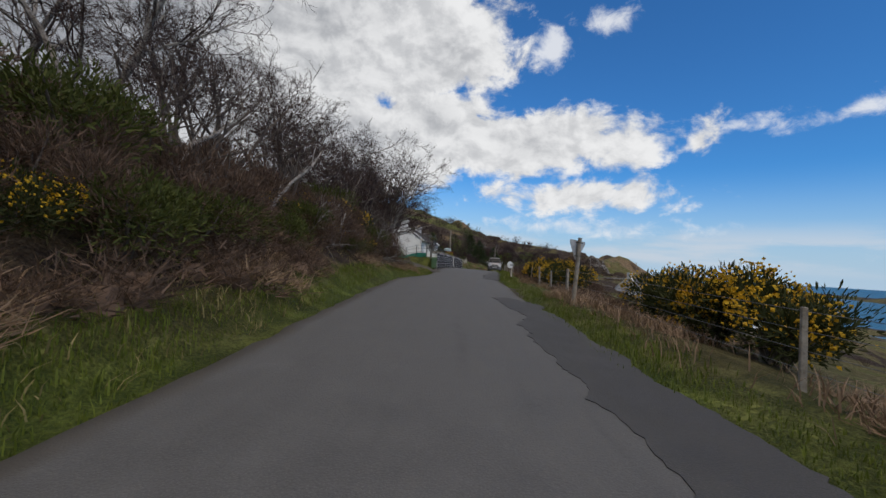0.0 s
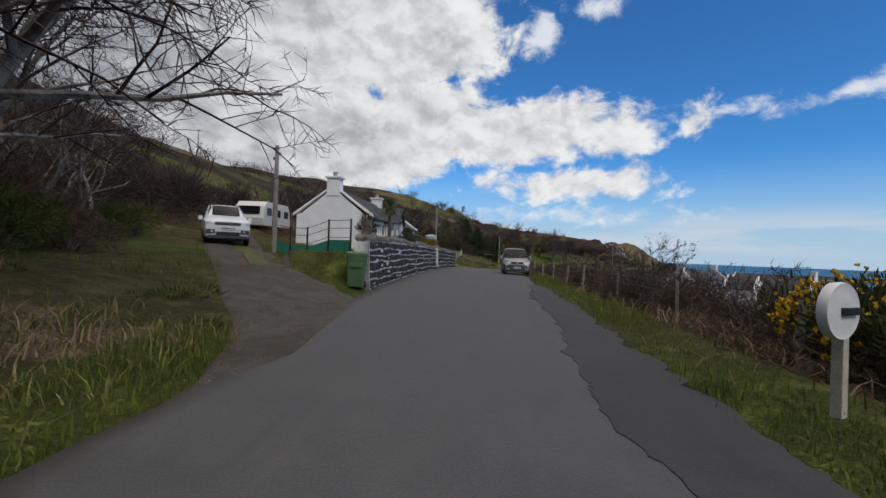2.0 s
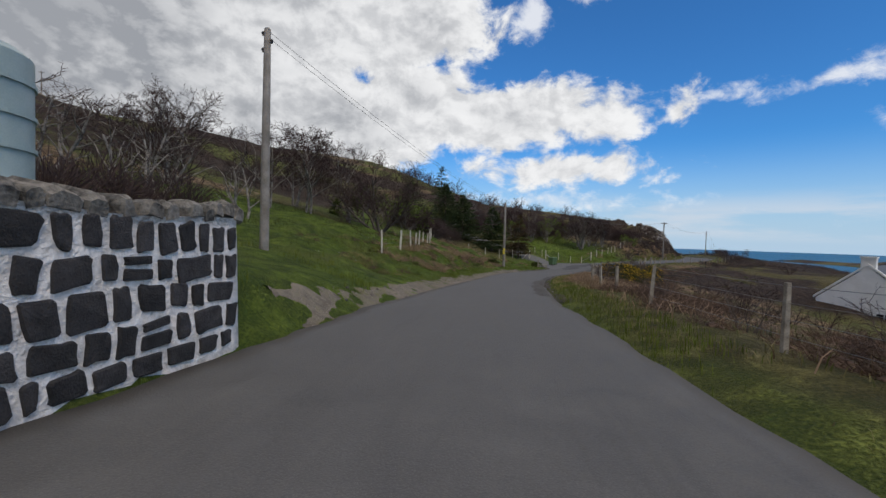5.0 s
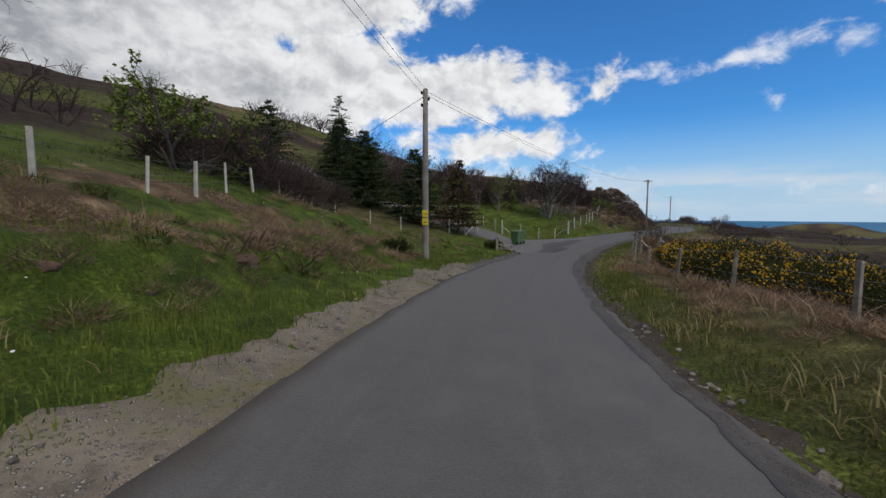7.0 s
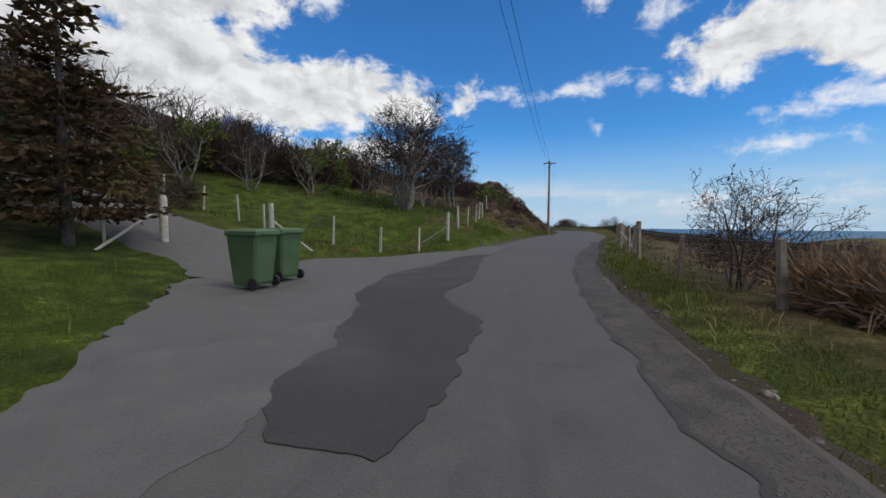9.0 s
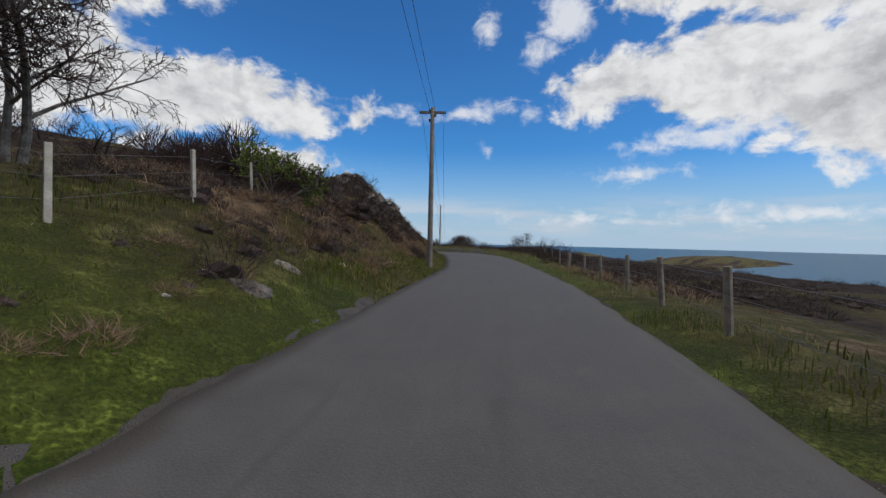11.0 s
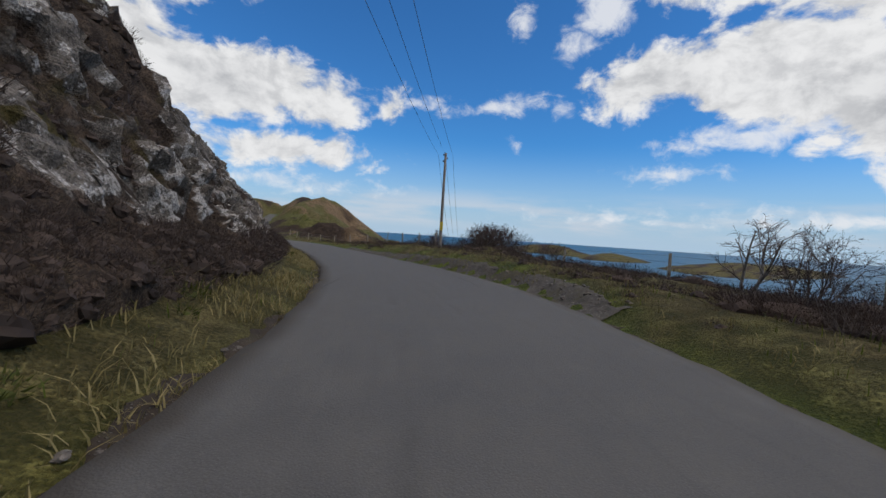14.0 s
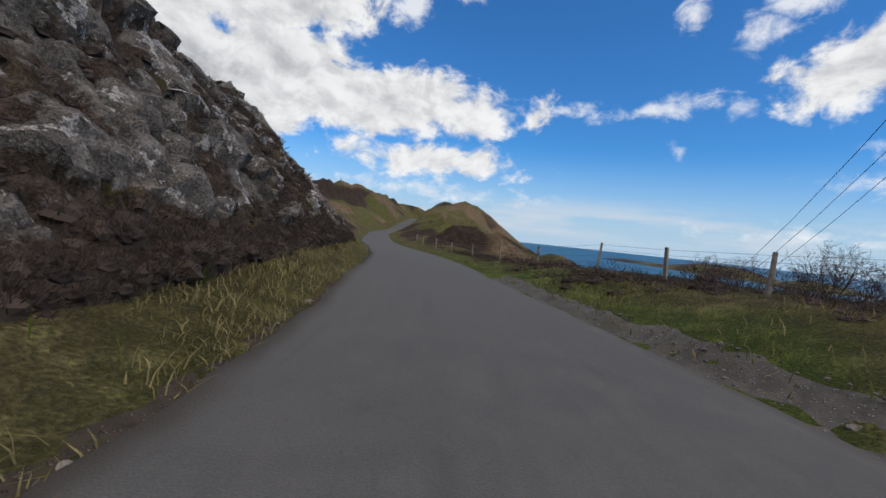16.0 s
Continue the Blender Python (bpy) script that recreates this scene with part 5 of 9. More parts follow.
def build_wall():
    rng = random.Random(12)
    base = along(WALL_FROM, 0.0)
    wall = new("garden_wall")
    wall.matrix_basis = Matrix.Translation([float(c) for c in base])
    tagged(wall, "dark basalt rubble wall with thick white mortar", "wall", kind="structure")
    back = wall.matrix_basis.inverted()
    laid, joined_v, joined_f, copes = 0, [], [], 0
    for s0, s1 in ((38.75, 56.42), (57.72, 70.6)):
        # mortar core, with an uneven face
        s = np.arange(s0, s1 + 0.01, 0.12)
        s[-1] = s1
        hs = np.linspace(-0.15, 1, 14)
        top = np.array([wall_top(q) for q in s])
        faces_v = []
        for u_side, bulge in ((-3.06, 1), (-3.52, -1)):
            hh = hs[None, :] * np.where(hs[None, :] > 0, top[:, None], 1.0)
            lump = 0.007 * fbm(np.repeat(s, 14) * 1.0, hh.ravel() * 1.0 + 9 * bulge, 0.20, 3).reshape(hh.shape)
            faces_v.append(along(np.repeat(s, 14), (u_side + bulge * lump + 0.05 * bulge * (1 - hs[None, :])).ravel(), hh.ravel()))
        n = len(s)
        v = np.vstack(faces_v)
        q = grid_faces(n, 14)
        i = np.arange(n - 1)
        lid = np.stack([i * 14 + 13, (i + 1) * 14 + 13, n * 14 + (i + 1) * 14 + 13, n * 14 + i * 14 + 13], -1)
        j = np.arange(13)
        ends = [np.stack([e * 14 + j, e * 14 + j + 1, n * 14 + e * 14 + j + 1, n * 14 + e * 14 + j], -1) for e in (0, n - 1)]
        core = mesh_object("mortar", [tuple(back @ Vector(p)) for p in v], np.vstack([q, q[:, ::-1] + n * 14, lid, *ends]), MORTAR, True, wall)
        tagged(core, "thick white limewashed mortar")
        # courses of stones; a few are split in two
        levels = [0.0]
        while levels[-1] < 1.30:
            levels.append(levels[-1] + rng.uniform(0.20, 0.29))
        scale_z = 1.45 / levels[-1]
        levels = [q * scale_z for q in levels]
        for c, (z0, z1) in enumerate(zip(levels, levels[1:])):
            at = s0 + 0.03
            while at < s1 - 0.12:
                wide = min((z1 - z0) * rng.choice((0.8, 1.1, 1.4, 1.7, 2.1) if at < 57 else (0.75, 0.9, 1.1, 1.3, 1.6)) * rng.uniform(0.85, 1.15), s1 - at)
                lo, hi = (levels[q] + (0.028 * math.sin((at + wide / 2) * 1.3 + q * 2.1) + 0.014 * math.sin((at + wide / 2) * 3.7 + q)) * (0 < q < len(levels) - 1) for q in (c, c + 1))
                pieces = [(at, at + wide, lo, hi)]
                if wide > 0.3 and rng.random() < 0.08:
                    mid_z = lo + (hi - lo) * rng.uniform(0.4, 0.6)
                    pieces = [(at, at + wide, lo, mid_z), (at, at + wide, mid_z, hi)]
                for a, b, zl, zh in pieces:
                    gap = rng.uniform(0.050, 0.080)
                    w, h = b - a - gap * 1.3, zh - zl - gap * 0.8
                    if w < 0.05 or h < 0.04:
                        continue
                    mid, up = (a + b) / 2, (zl + zh) / 2 + rng.uniform(-0.012, 0.012)
                    v_, f_ = stone_shape(rng, w, h)
                    p = along(mid, -3.040 + 0.05 * (1 - up / 1.5), up)
                    m = back @ Matrix.Translation([float(q) for q in p]) @ pose(0, 0, 0, rng.uniform(-3, 3), rng.uniform(-6, 6), heading(mid) + 90)
                    if laid < 300 and 40.5 < mid < 60:
                        ob = mesh_object("stone", v_, f_, STONE, False, wall)
                        ob.matrix_basis = m
                        laid += 1
                    else:
                        k = len(joined_v)
                        joined_v += [tuple(m @ Vector(q)) for q in v_]
                        joined_f += [tuple(k + t for t in face) for face in f_]
                at += wide
        # rough coping stones set on edge
        at = s0
        while at < s1 - 0.05:
            wide = rng.uniform(0.12, 0.30)
            p = along(at + wide / 2, -3.29, wall_top(at) + 0.05)
            m = back @ Matrix.Translation([float(c) for c in p]) @ pose(0, 0, 0, rng.uniform(-10, 10), rng.uniform(-14, 14), heading(at) + 90)
            if rng.random() < 0.12:
                at += wide * 0.5
                continue
            blob = Build()
            rings = []
            for y, g in ((-0.25, 0.70), (-0.19, 1.0), (0.17, 1.0), (0.24, 0.75)):
                rings.append([(wide * 0.56 * g * x * rng.uniform(0.9, 1.1), y, 0.10 * g * zz * rng.uniform(0.7, 1.2)) for x, zz in ((-1, -0.9), (1, -0.9), (1.0, 0.5), (0.55, 1.1), (-0.5, 1.15), (-1.0, 0.5))])
            blob.loft(rings)
            cope = part("coping_stone", blob, COPING, wall, smooth=False)
            cope.matrix_basis = m
            copes += 1
            at += wide
    rest = mesh_object("stones", joined_v, joined_f, STONE, False, wall)
    tagged(rest, kind="stuff")
    # whitewashed gate pier ends and the steps between them
    pier = Build()
    pier.box((-0.30, -0.05, -0.1), (1.25, 0.28, 1.58), (0.97, 0.9))
    ob = part("gate_pier", pier, LIME, wall, "whitewashed rough gate pier", bevel=0.05)
    ob.matrix_basis = back @ Matrix.Translation([float(c) for c in along(57.66, -3.36)]) @ pose(0, 0, 0, 0, 0, heading(57.7) + 180) @ Matrix.Scale(-1, 4, (0, 1, 0))
    for k in range(6):
        step = Build().box((-0.62, -0.36, -0.25), (0.62, 0.36, 0.0), (0.99, 0.98))
        st = part("step", step, WORN_STEP, wall, "worn dirty concrete step" if k == 0 else "", bevel=0.02)
        st.matrix_basis = back @ Matrix.Translation([float(c) for c in along(57.06, -3.22 - 0.28 * k, 0.19 * (k + 1))]) @ pose(0, 0, 0, 0, 0, heading(57) + 90)
    return wall


WORN_STEP = rough_paint("dirty worn step", (0.045, 0.040, 0.032), (0.26, 0.235, 0.19), 4, 0.9, 0.8, 0.015, fine=18)
COPING = rough_paint("lichened coping stone", (0.028, 0.025, 0.021), (0.26, 0.235, 0.20), 5, 0.9, 0.8, 0.02, fine=25, spread=0.25)
build_wall()

# ---- the cottage ----
HOUSE = Matrix.Translation((-2.56, 52.17, 0.13)) @ pose(0, 0, 0, 0, 0, math.degrees(math.atan2(-1.94, 16.73)))
# in the cottage's own axes: x to the road, y along the front, z as in the world


def slates(build, corner, along_v, up_v, length, rise_len, course=0.24, width=0.32, seed=3, clip=None):
    """Rows of thin overlapping slates over a roof slope."""
    rng = random.Random(seed)
    a, b = Vector(along_v).normalized(), Vector(up_v).normalized()
    n = a.cross(b).normalized()
    if n.z < 0:
        n = -n
    rows = int(rise_len / course)
    for r in range(rows + 1):
        lo, hi = r * course - 0.03, min(rise_len, (r + 1) * course + 0.06)
        if hi <= lo + 0.05:
            continue
        x = -rng.random() * width
        while x < length:
            x0, x1 = max(0, x + 0.004), min(length, x + width - 0.004)
            x += width
            if x1 - x0 < 0.05 or (clip and clip((x0 + x1) / 2, (lo + hi) / 2)):
                continue
            lift = 0.030 + rng.uniform(0, 0.008)
            p = Vector(corner)
            q = [p + a * x0 + b * lo + n * lift, p + a * x1 + b * lo + n * lift, p + a * x1 + b * hi + n * 0.008, p + a * x0 + b * hi + n * 0.008]
            d = n * -0.014
            build.add([*q, q[0] + d, q[1] + d], [(0, 1, 2, 3), (4, 5, 1, 0), (4, 0, 3), (1, 5, 2)])
    return build


def window_unit(house, y0, y1, z0, z1, x=0.0, split=1, glass=None, name="window", panes_z=1):
    w = new(name)
    w.parent = house
    frame = Build()
    t = 0.055
    for a, b, c, d in ((y0, y1, z0, z0 + t), (y0, y1, z1 - t, z1), (y0, y0 + t, z0 + t, z1 - t), (y1 - t, y1, z0 + t, z1 - t)):
        frame.box((x - 0.05, a, c), (x + 0.012, b, d))
    for k in range(1, split + 1):
        m = y0 + (y1 - y0) * k / (split + 1)
        frame.box((x - 0.05, m - 0.03, z0 + t), (x + 0.010, m + 0.03, z1 - t))
    part("window_frame", frame, FRAME_WHITE, w, "white window frame")
    edges = [y0 + t] + [y0 + (y1 - y0) * k / (split + 1) for k in range(1, split + 1)] + [y1 - t]
    for a, b in zip(edges, edges[1:]):
        part("pane", Build().box((x - 0.035, a + 0.01, z0 + t), (x - 0.02, b - 0.01, z1 - t)), glass or BLUE_GLASS, w)
    part("window_sill", Build().box((x - 0.03, y0 - 0.08, z0 - 0.07), (x + 0.10, y1 + 0.08, z0 + 0.0)), WHITE, w, "white stone sill", bevel=0.01)
    return w


def build_cottage():
    L, D, base, eave, ridge = 16.9, 4.7, 1.35, 3.86, 5.52
    house = thing("cottage", HOUSE, "long low white rendered cottage with a dark slate roof", "house")
    # walls: four slabs, the front one pierced by its openings
    t = 0.28
    holes = [(1.15, 2.0, 1.55, 3.52), (7.55, 9.15, 2.66, 3.74), (13.2, 13.75, 2.8, 3.72)]
    y = 0.0
    pieces = []
    for a, b, c, d in sorted(holes):
        pieces += [("front_wall", y, a, base - 0.4, eave), ("wall_below_opening", a, b, base - 0.4, c), ("lintel_wall", a, b, d, eave)]
        y = b
    for name, a, b, c, d in pieces + [("front_wall", y, L, base - 0.4, eave)]:
        part(name, Build().box((-t, a, c), (0, b, d)), WHITE, house)
    part("rear_wall", Build().box((-D, 0, base - 0.4), (-D + t, L, eave)), WHITE, house)
    for name, y0, y1 in (("gable_wall", 0.0, t), ("gable_wall", L - t, L)):
        out = [(-D + t, base - 0.4), (-t, base - 0.4), (-t, eave), (-D / 2, ridge - 0.02), (-D + t, eave)]
        part(name, Build().prism([(p[0], p[1]) for p in out], 1, y0, y1), WHITE, house)
    # roof: two slopes with slates, ridge tiles and white skews
    run = math.hypot(D / 2 + 0.22, ridge - eave + 0.14)
    for sign in (1, -1):
        e = 0.20 if sign > 0 else -D - 0.20
        r = -D / 2
        slope = Build().add([(e, 0.25, eave - 0.10), (e, L - 0.25, eave - 0.10), (r, L - 0.25, ridge), (r, 0.25, ridge), (e, 0.25, eave - 0.20), (e, L - 0.25, eave - 0.20), (r, L - 0.25, ridge - 0.10), (r, 0.25, ridge - 0.10)],
                            [(0, 1, 2, 3), (7, 6, 5, 4), (0, 4, 5, 1), (1, 5, 6, 2), (2, 6, 7, 3), (3, 7, 4, 0)])
        roof = part("roof", slope, SLATE, house, "dark slate roof" if sign > 0 else "")
        b = slates(Build(), (e, 0.26, eave - 0.10), (0, 1, 0), (r - e, 0, ridge - eave + 0.10), L - 0.52, run - 0.02, seed=5 if sign > 0 else 6)
        s_ob = part("slate_covering", b, SLATE, house)
        tagged(s_ob, kind="stuff")
        gut = Build().tube([(e + 0.05 * sign, 0.15, eave - 0.16), (e + 0.05 * sign, L - 0.15, eave - 0.18)], 0.055, 8)
        part("gutter", gut, IRON, house, "black rain gutter", smooth=True)
        for y0, y1 in ((-0.04, 0.27), (L - 0.27, L + 0.04)):
            skew = Build().add([(e + 0.04 * sign, y0, eave - 0.16), (e + 0.04 * sign, y1, eave - 0.16), (r, y1, ridge + 0.10), (r, y0, ridge + 0.10), (e + 0.04 * sign, y0, eave + 0.02), (e + 0.04 * sign, y1, eave + 0.02), (r, y1, ridge + 0.22), (r, y0, ridge + 0.22)],
                               [(3, 2, 1, 0), (4, 5, 6, 7), (0, 1, 5, 4), (1, 2, 6, 5), (2, 3, 7, 6), (3, 0, 4, 7)])
            part("skew", skew, WHITE, house, "white capped gable edge", bevel=0.015)
    caps = Build()
    for k in range(34):
        y0 = 0.3 + k * (L - 0.6) / 34
        caps.prism([(-D / 2 - 0.13, ridge - 0.02), (-D / 2, ridge + 0.075), (-D / 2 + 0.13, ridge - 0.02)], 1, y0, y0 + (L - 0.6) / 34 - 0.012)
    part("ridge_tiles", caps, SLATE, house, "dark ridge tiles")
    # chimneys
    for y0, y1, top, pot in ((-0.05, 0.62, 6.30, True), (10.0, 10.75, 6.28, True)):
        ch = new("chimney")
        ch.parent = house
        part("chimney", Build().box((-D / 2 - 0.42, y0, ridge - 0.5), (-D / 2 + 0.42, y1, top - 0.16), (0.97, 0.97)), WHITE, ch, bevel=0.02)
        part("chimney_cap", Build().box((-D / 2 - 0.52, y0 - 0.08, top - 0.17), (-D / 2 + 0.52, y1 + 0.08, top - 0.05)), WHITE, ch, bevel=0.02)
        ym = (y0 + y1) / 2
        prof = [(0, 0.17), (0.06, 0.18), (0.09, 0.15), (0.24, 0.14), (0.27, 0.17), (0.32, 0.16)]
        part("chimney_pot", Build().tube([(-D / 2, ym, top - 0.06 + z) for z, _ in prof], [r for _, r in prof], 14), POT, ch, "buff clay chimney pot", smooth=True)
    # openings
    door = new("door")
    door.parent = house
    part("door_leaf", Build().box((-0.14, 1.21, 1.58), (-0.09, 1.94, 3.46)), rough_paint("faded blue door", (0.10, 0.16, 0.24), (0.15, 0.22, 0.31), 5, 0.5, 0.1, 0.002), door, "faded blue door", bevel=0.008)
    part("door_frame", Build().box((-0.16, 1.15, 1.55), (-0.06, 1.21, 3.52)).box((-0.16, 1.94, 1.55), (-0.06, 2.0, 3.52)).box((-0.16, 1.21, 3.46), (-0.06, 1.94, 3.52)), FRAME_WHITE, door)
    part("door_handle", Build().tube([(-0.09, 1.86, 2.55), (-0.04, 1.86, 2.55), (-0.04, 1.76, 2.55)], 0.012, 6), ALLOY, door, "metal lever handle")
    window_unit(house, 7.55, 9.15, 2.66, 3.74, -0.06, 1)
    window_unit(house, 13.2, 13.75, 2.8, 3.72, -0.06, 0)
    # gabled porch
    porch = new("porch")
    porch.parent = house
    y0, y1, out, pe, pr = 4.15, 6.0, 0.9, 3.82, 4.82
    ym = (y0 + y1) / 2
    for a in (y0, y1 - 0.22):
        part("pier", Build().box((0, a, base - 0.4), (out, a + 0.22, pe)), WHITE, porch, "white porch pier", bevel=0.015)
    part("gable_panel", Build().prism([(y0 + 0.06, pe - 0.02), (y1 - 0.06, pe - 0.02), (ym, pr - 0.1)], 0, out - 0.12, out - 0.02), WHITE, porch)
    for sign in (1, -1):
        ya = y0 - 0.2 if sign > 0 else y1 + 0.2
        back_x = -1.45
        slope = Build().add([(out + 0.16, ya, pe - 0.14), (out + 0.16, ym, pr), (back_x, ym, pr), (-0.1, ya, pe - 0.14), (out + 0.16, ya, pe - 0.22), (out + 0.16, ym, pr - 0.08), (back_x, ym, pr - 0.08), (-0.1, ya, pe - 0.22)],
                            [(0, 1, 2, 3), (7, 6, 5, 4), (0, 4, 5, 1), (1, 5, 6, 2), (2, 6, 7, 3), (3, 7, 4, 0)])
        part("porch_roof", slope, SLATE, porch)
        hyp = math.hypot(ym - ya, pr - pe + 0.14)
        up = Vector((0, ym - ya, pr - pe + 0.14))
        cut = lambda x, h, hyp=hyp: x > 1.28 + 1.35 * h / hyp
        sl = part("porch_covering", slates(Build(), (out + 0.15, ya, pe - 0.14), (-1, 0, 0), up, 2.6, hyp, 0.2, 0.3, 9, cut), SLATE, porch)
        tagged(sl, kind="stuff")
        part("barge_board", Build().add([(out + 0.14, ya, pe - 0.30), (out + 0.14, ym, pr - 0.16), (out + 0.14, ym, pr + 0.03), (out + 0.14, ya, pe - 0.11), (out + 0.20, ya, pe - 0.30), (out + 0.20, ym, pr - 0.16), (out + 0.20, ym, pr + 0.03), (out + 0.20, ya, pe - 0.11)],
                                        [(3, 2, 1, 0), (4, 5, 6, 7), (0, 1, 5, 4), (1, 2, 6, 5), (2, 3, 7, 6), (3, 0, 4, 7)]), BARGE, porch, "black barge board")
    part("tie_beam", Build().box((out - 0.03, y0 - 0.05, pe - 0.10), (out + 0.06, y1 + 0.05, pe + 0.06)), BARGE, porch, "black timber tie beam")
    part("king_post", Build().box((out - 0.03, ym - 0.06, pe + 0.05), (out + 0.05, ym + 0.06, pr - 0.12)), BARGE, porch)
    for d in (-1, 1):
        part("strut", Build().tube([(out + 0.01, ym, pe + 0.1), (out + 0.01, ym + 0.42 * d, pe + 0.45)], 0.045, 4), BARGE, porch)
    part("porch_lamp", Build().tube([(out + 0.2, ym, pe - 0.02), (out + 0.2, ym, pe + 0.22)], (0.05, 0.08), 6), IRON, porch, "black lantern")
    for y in (0.18, 6.2, 16.6):
        part("downpipe", Build().tube([(0.12, y, eave - 0.2), (0.06, y, eave - 0.4), (0.06, y, base - 0.3)], 0.035, 8), IRON, house, "black downpipe", smooth=True)
    return house


build_cottage()

# satellite dish on the front wall
dish = thing("satellite_dish", HOUSE @ Matrix.Translation((0.30, 3.72, 3.42)), "large oval grey satellite dish on the white wall", "satellite dish")
rings = []
for f in np.linspace(0, 1, 6):
    rings.append([(0.34 + 0.10 * f * f - 0.10, 0.44 * f * math.cos(a), 0.36 * f * math.sin(a)) for a in np.linspace(0, 2 * math.pi, 24, endpoint=False)])
bowl = part("bowl", Build().loft(rings + [[(x - 0.025, y, z) for x, y, z in r] for r in rings[::-1]], True, False), DISH_GREY, dish, smooth=True)
part("mount", Build().tube([(0.1, 0.45, -0.1), (0.12, 0.1, -0.1), (0.26, 0, 0)], 0.025, 8), IRON, dish, "black wall bracket")
part("feed_arm", Build().tube([(0.26, 0, -0.3), (0.75, 0, -0.12)], 0.014, 6).tube([(0.72, 0, -0.14), (0.84, 0, -0.06)], 0.03, 8), IRON, dish, "thin arm with a receiver")

# ---- vehicles ----


def hull(stations, belt, wheel_x=()):
    """A car body: rings at x with bottom, top, half widths at the sill, belt and top."""
    rings = []
    for x, zb, zt, ws, wb, wt in stations:
        b = min(belt, zt - 0.09)
        half = [(0.0, zb), (ws * 0.9, zb), (ws, zb + 0.08), (ws + (wb - ws) * 0.6, zb + (b - zb) * 0.5), (wb, b), (wb + (wt - wb) * 0.5, b + (zt - 0.05 - b) * 0.55), (wt, zt - 0.05), (wt - 0.10, zt - 0.005), (wt * 0.45, zt + 0.018), (0.0, zt + 0.022)]
        ring = [(x, y, z) for y, z in half] + [(x, -y, z) for y, z in half[-2:0:-1]]
        rings.append(ring)
    return Build().loft(rings)


def wheel(parent, x, y, r, side, width=0.20, spokes=9):
    w = new("wheel")
    w.parent = parent
    tyre = Build()
    prof = [(r * 0.66, -width / 2), (r * 0.93, -width / 2), (r, -width / 2 + 0.03), (r, width / 2 - 0.03), (r * 0.93, width / 2), (r * 0.66, width / 2)]
    rings = [[(x + q * math.cos(a), y + d, r + q * math.sin(a)) for q, d in prof] for a in np.linspace(0, 2 * math.pi, 29)]
    tyre.loft(rings, True, False)
    part("tyre", tyre, BLACK, w, "black rubber tyre", smooth=True)
    rim = Build()
    out = y + side * (width / 2 - 0.035)
    ang = np.linspace(0, 2 * math.pi, 29)
    rim.loft([[(x + q * math.cos(a), out + d * side, r + q * math.sin(a)) for q, d in ((r * 0.70, -0.10), (r * 0.70, 0.03), (r * 0.64, 0.03), (r * 0.60, -0.03))] for a in ang], True, False)
    rim.disc((x, out - side * 0.06, r), r * 0.62, 0.02, 1, 24)
    rim.disc((x, out + side * 0.0, r), r * 0.17, 0.05, 1, 12)
    for k in range(spokes):
        a = 2 * math.pi * k / spokes
        c, s_ = math.cos(a), math.sin(a)
        rim.tube([(x + c * r * 0.12, out, r + s_ * r * 0.12), (x + c * r * 0.64, out + side * 0.012, r + s_ * r * 0.64)], (0.026, 0.016), 4)
    part("rim", rim, ALLOY, w, "silver spoked alloy rim")
    return w


def panel(points, thick, side):
    """A flat plate with a given outline in 3D, drawn outward along y."""
    n = len(points)
    v = [tuple(p) for p in points] + [(p[0], p[1] + side * thick, p[2]) for p in points]
    return Build().add(v, [tuple(range(n)), tuple(range(2 * n - 1, n - 1, -1))] + [((i + 1) % n, i, n + i, n + (i + 1) % n) for i in range(n)])


def plate(parent, x, z, width=0.52, height=0.11, front=1):
    p = new("number_plate")
    p.parent = parent
    part("plate_board", Build().box((x - 0.006, -width / 2, z - height / 2), (x + 0.006, width / 2, z + height / 2)), PLATE_WHITE, p, "white number plate", bevel=0.003)
    for k in range(7):
        y = (-0.42 + 0.14 * k) * width + (0.02 if k > 3 else -0.012)
        part("bar", Build().box((x + 0.004 * front, y - 0.024, z - 0.032), (x + 0.010 * front, y + 0.024, z + 0.032)), TRIM, p)


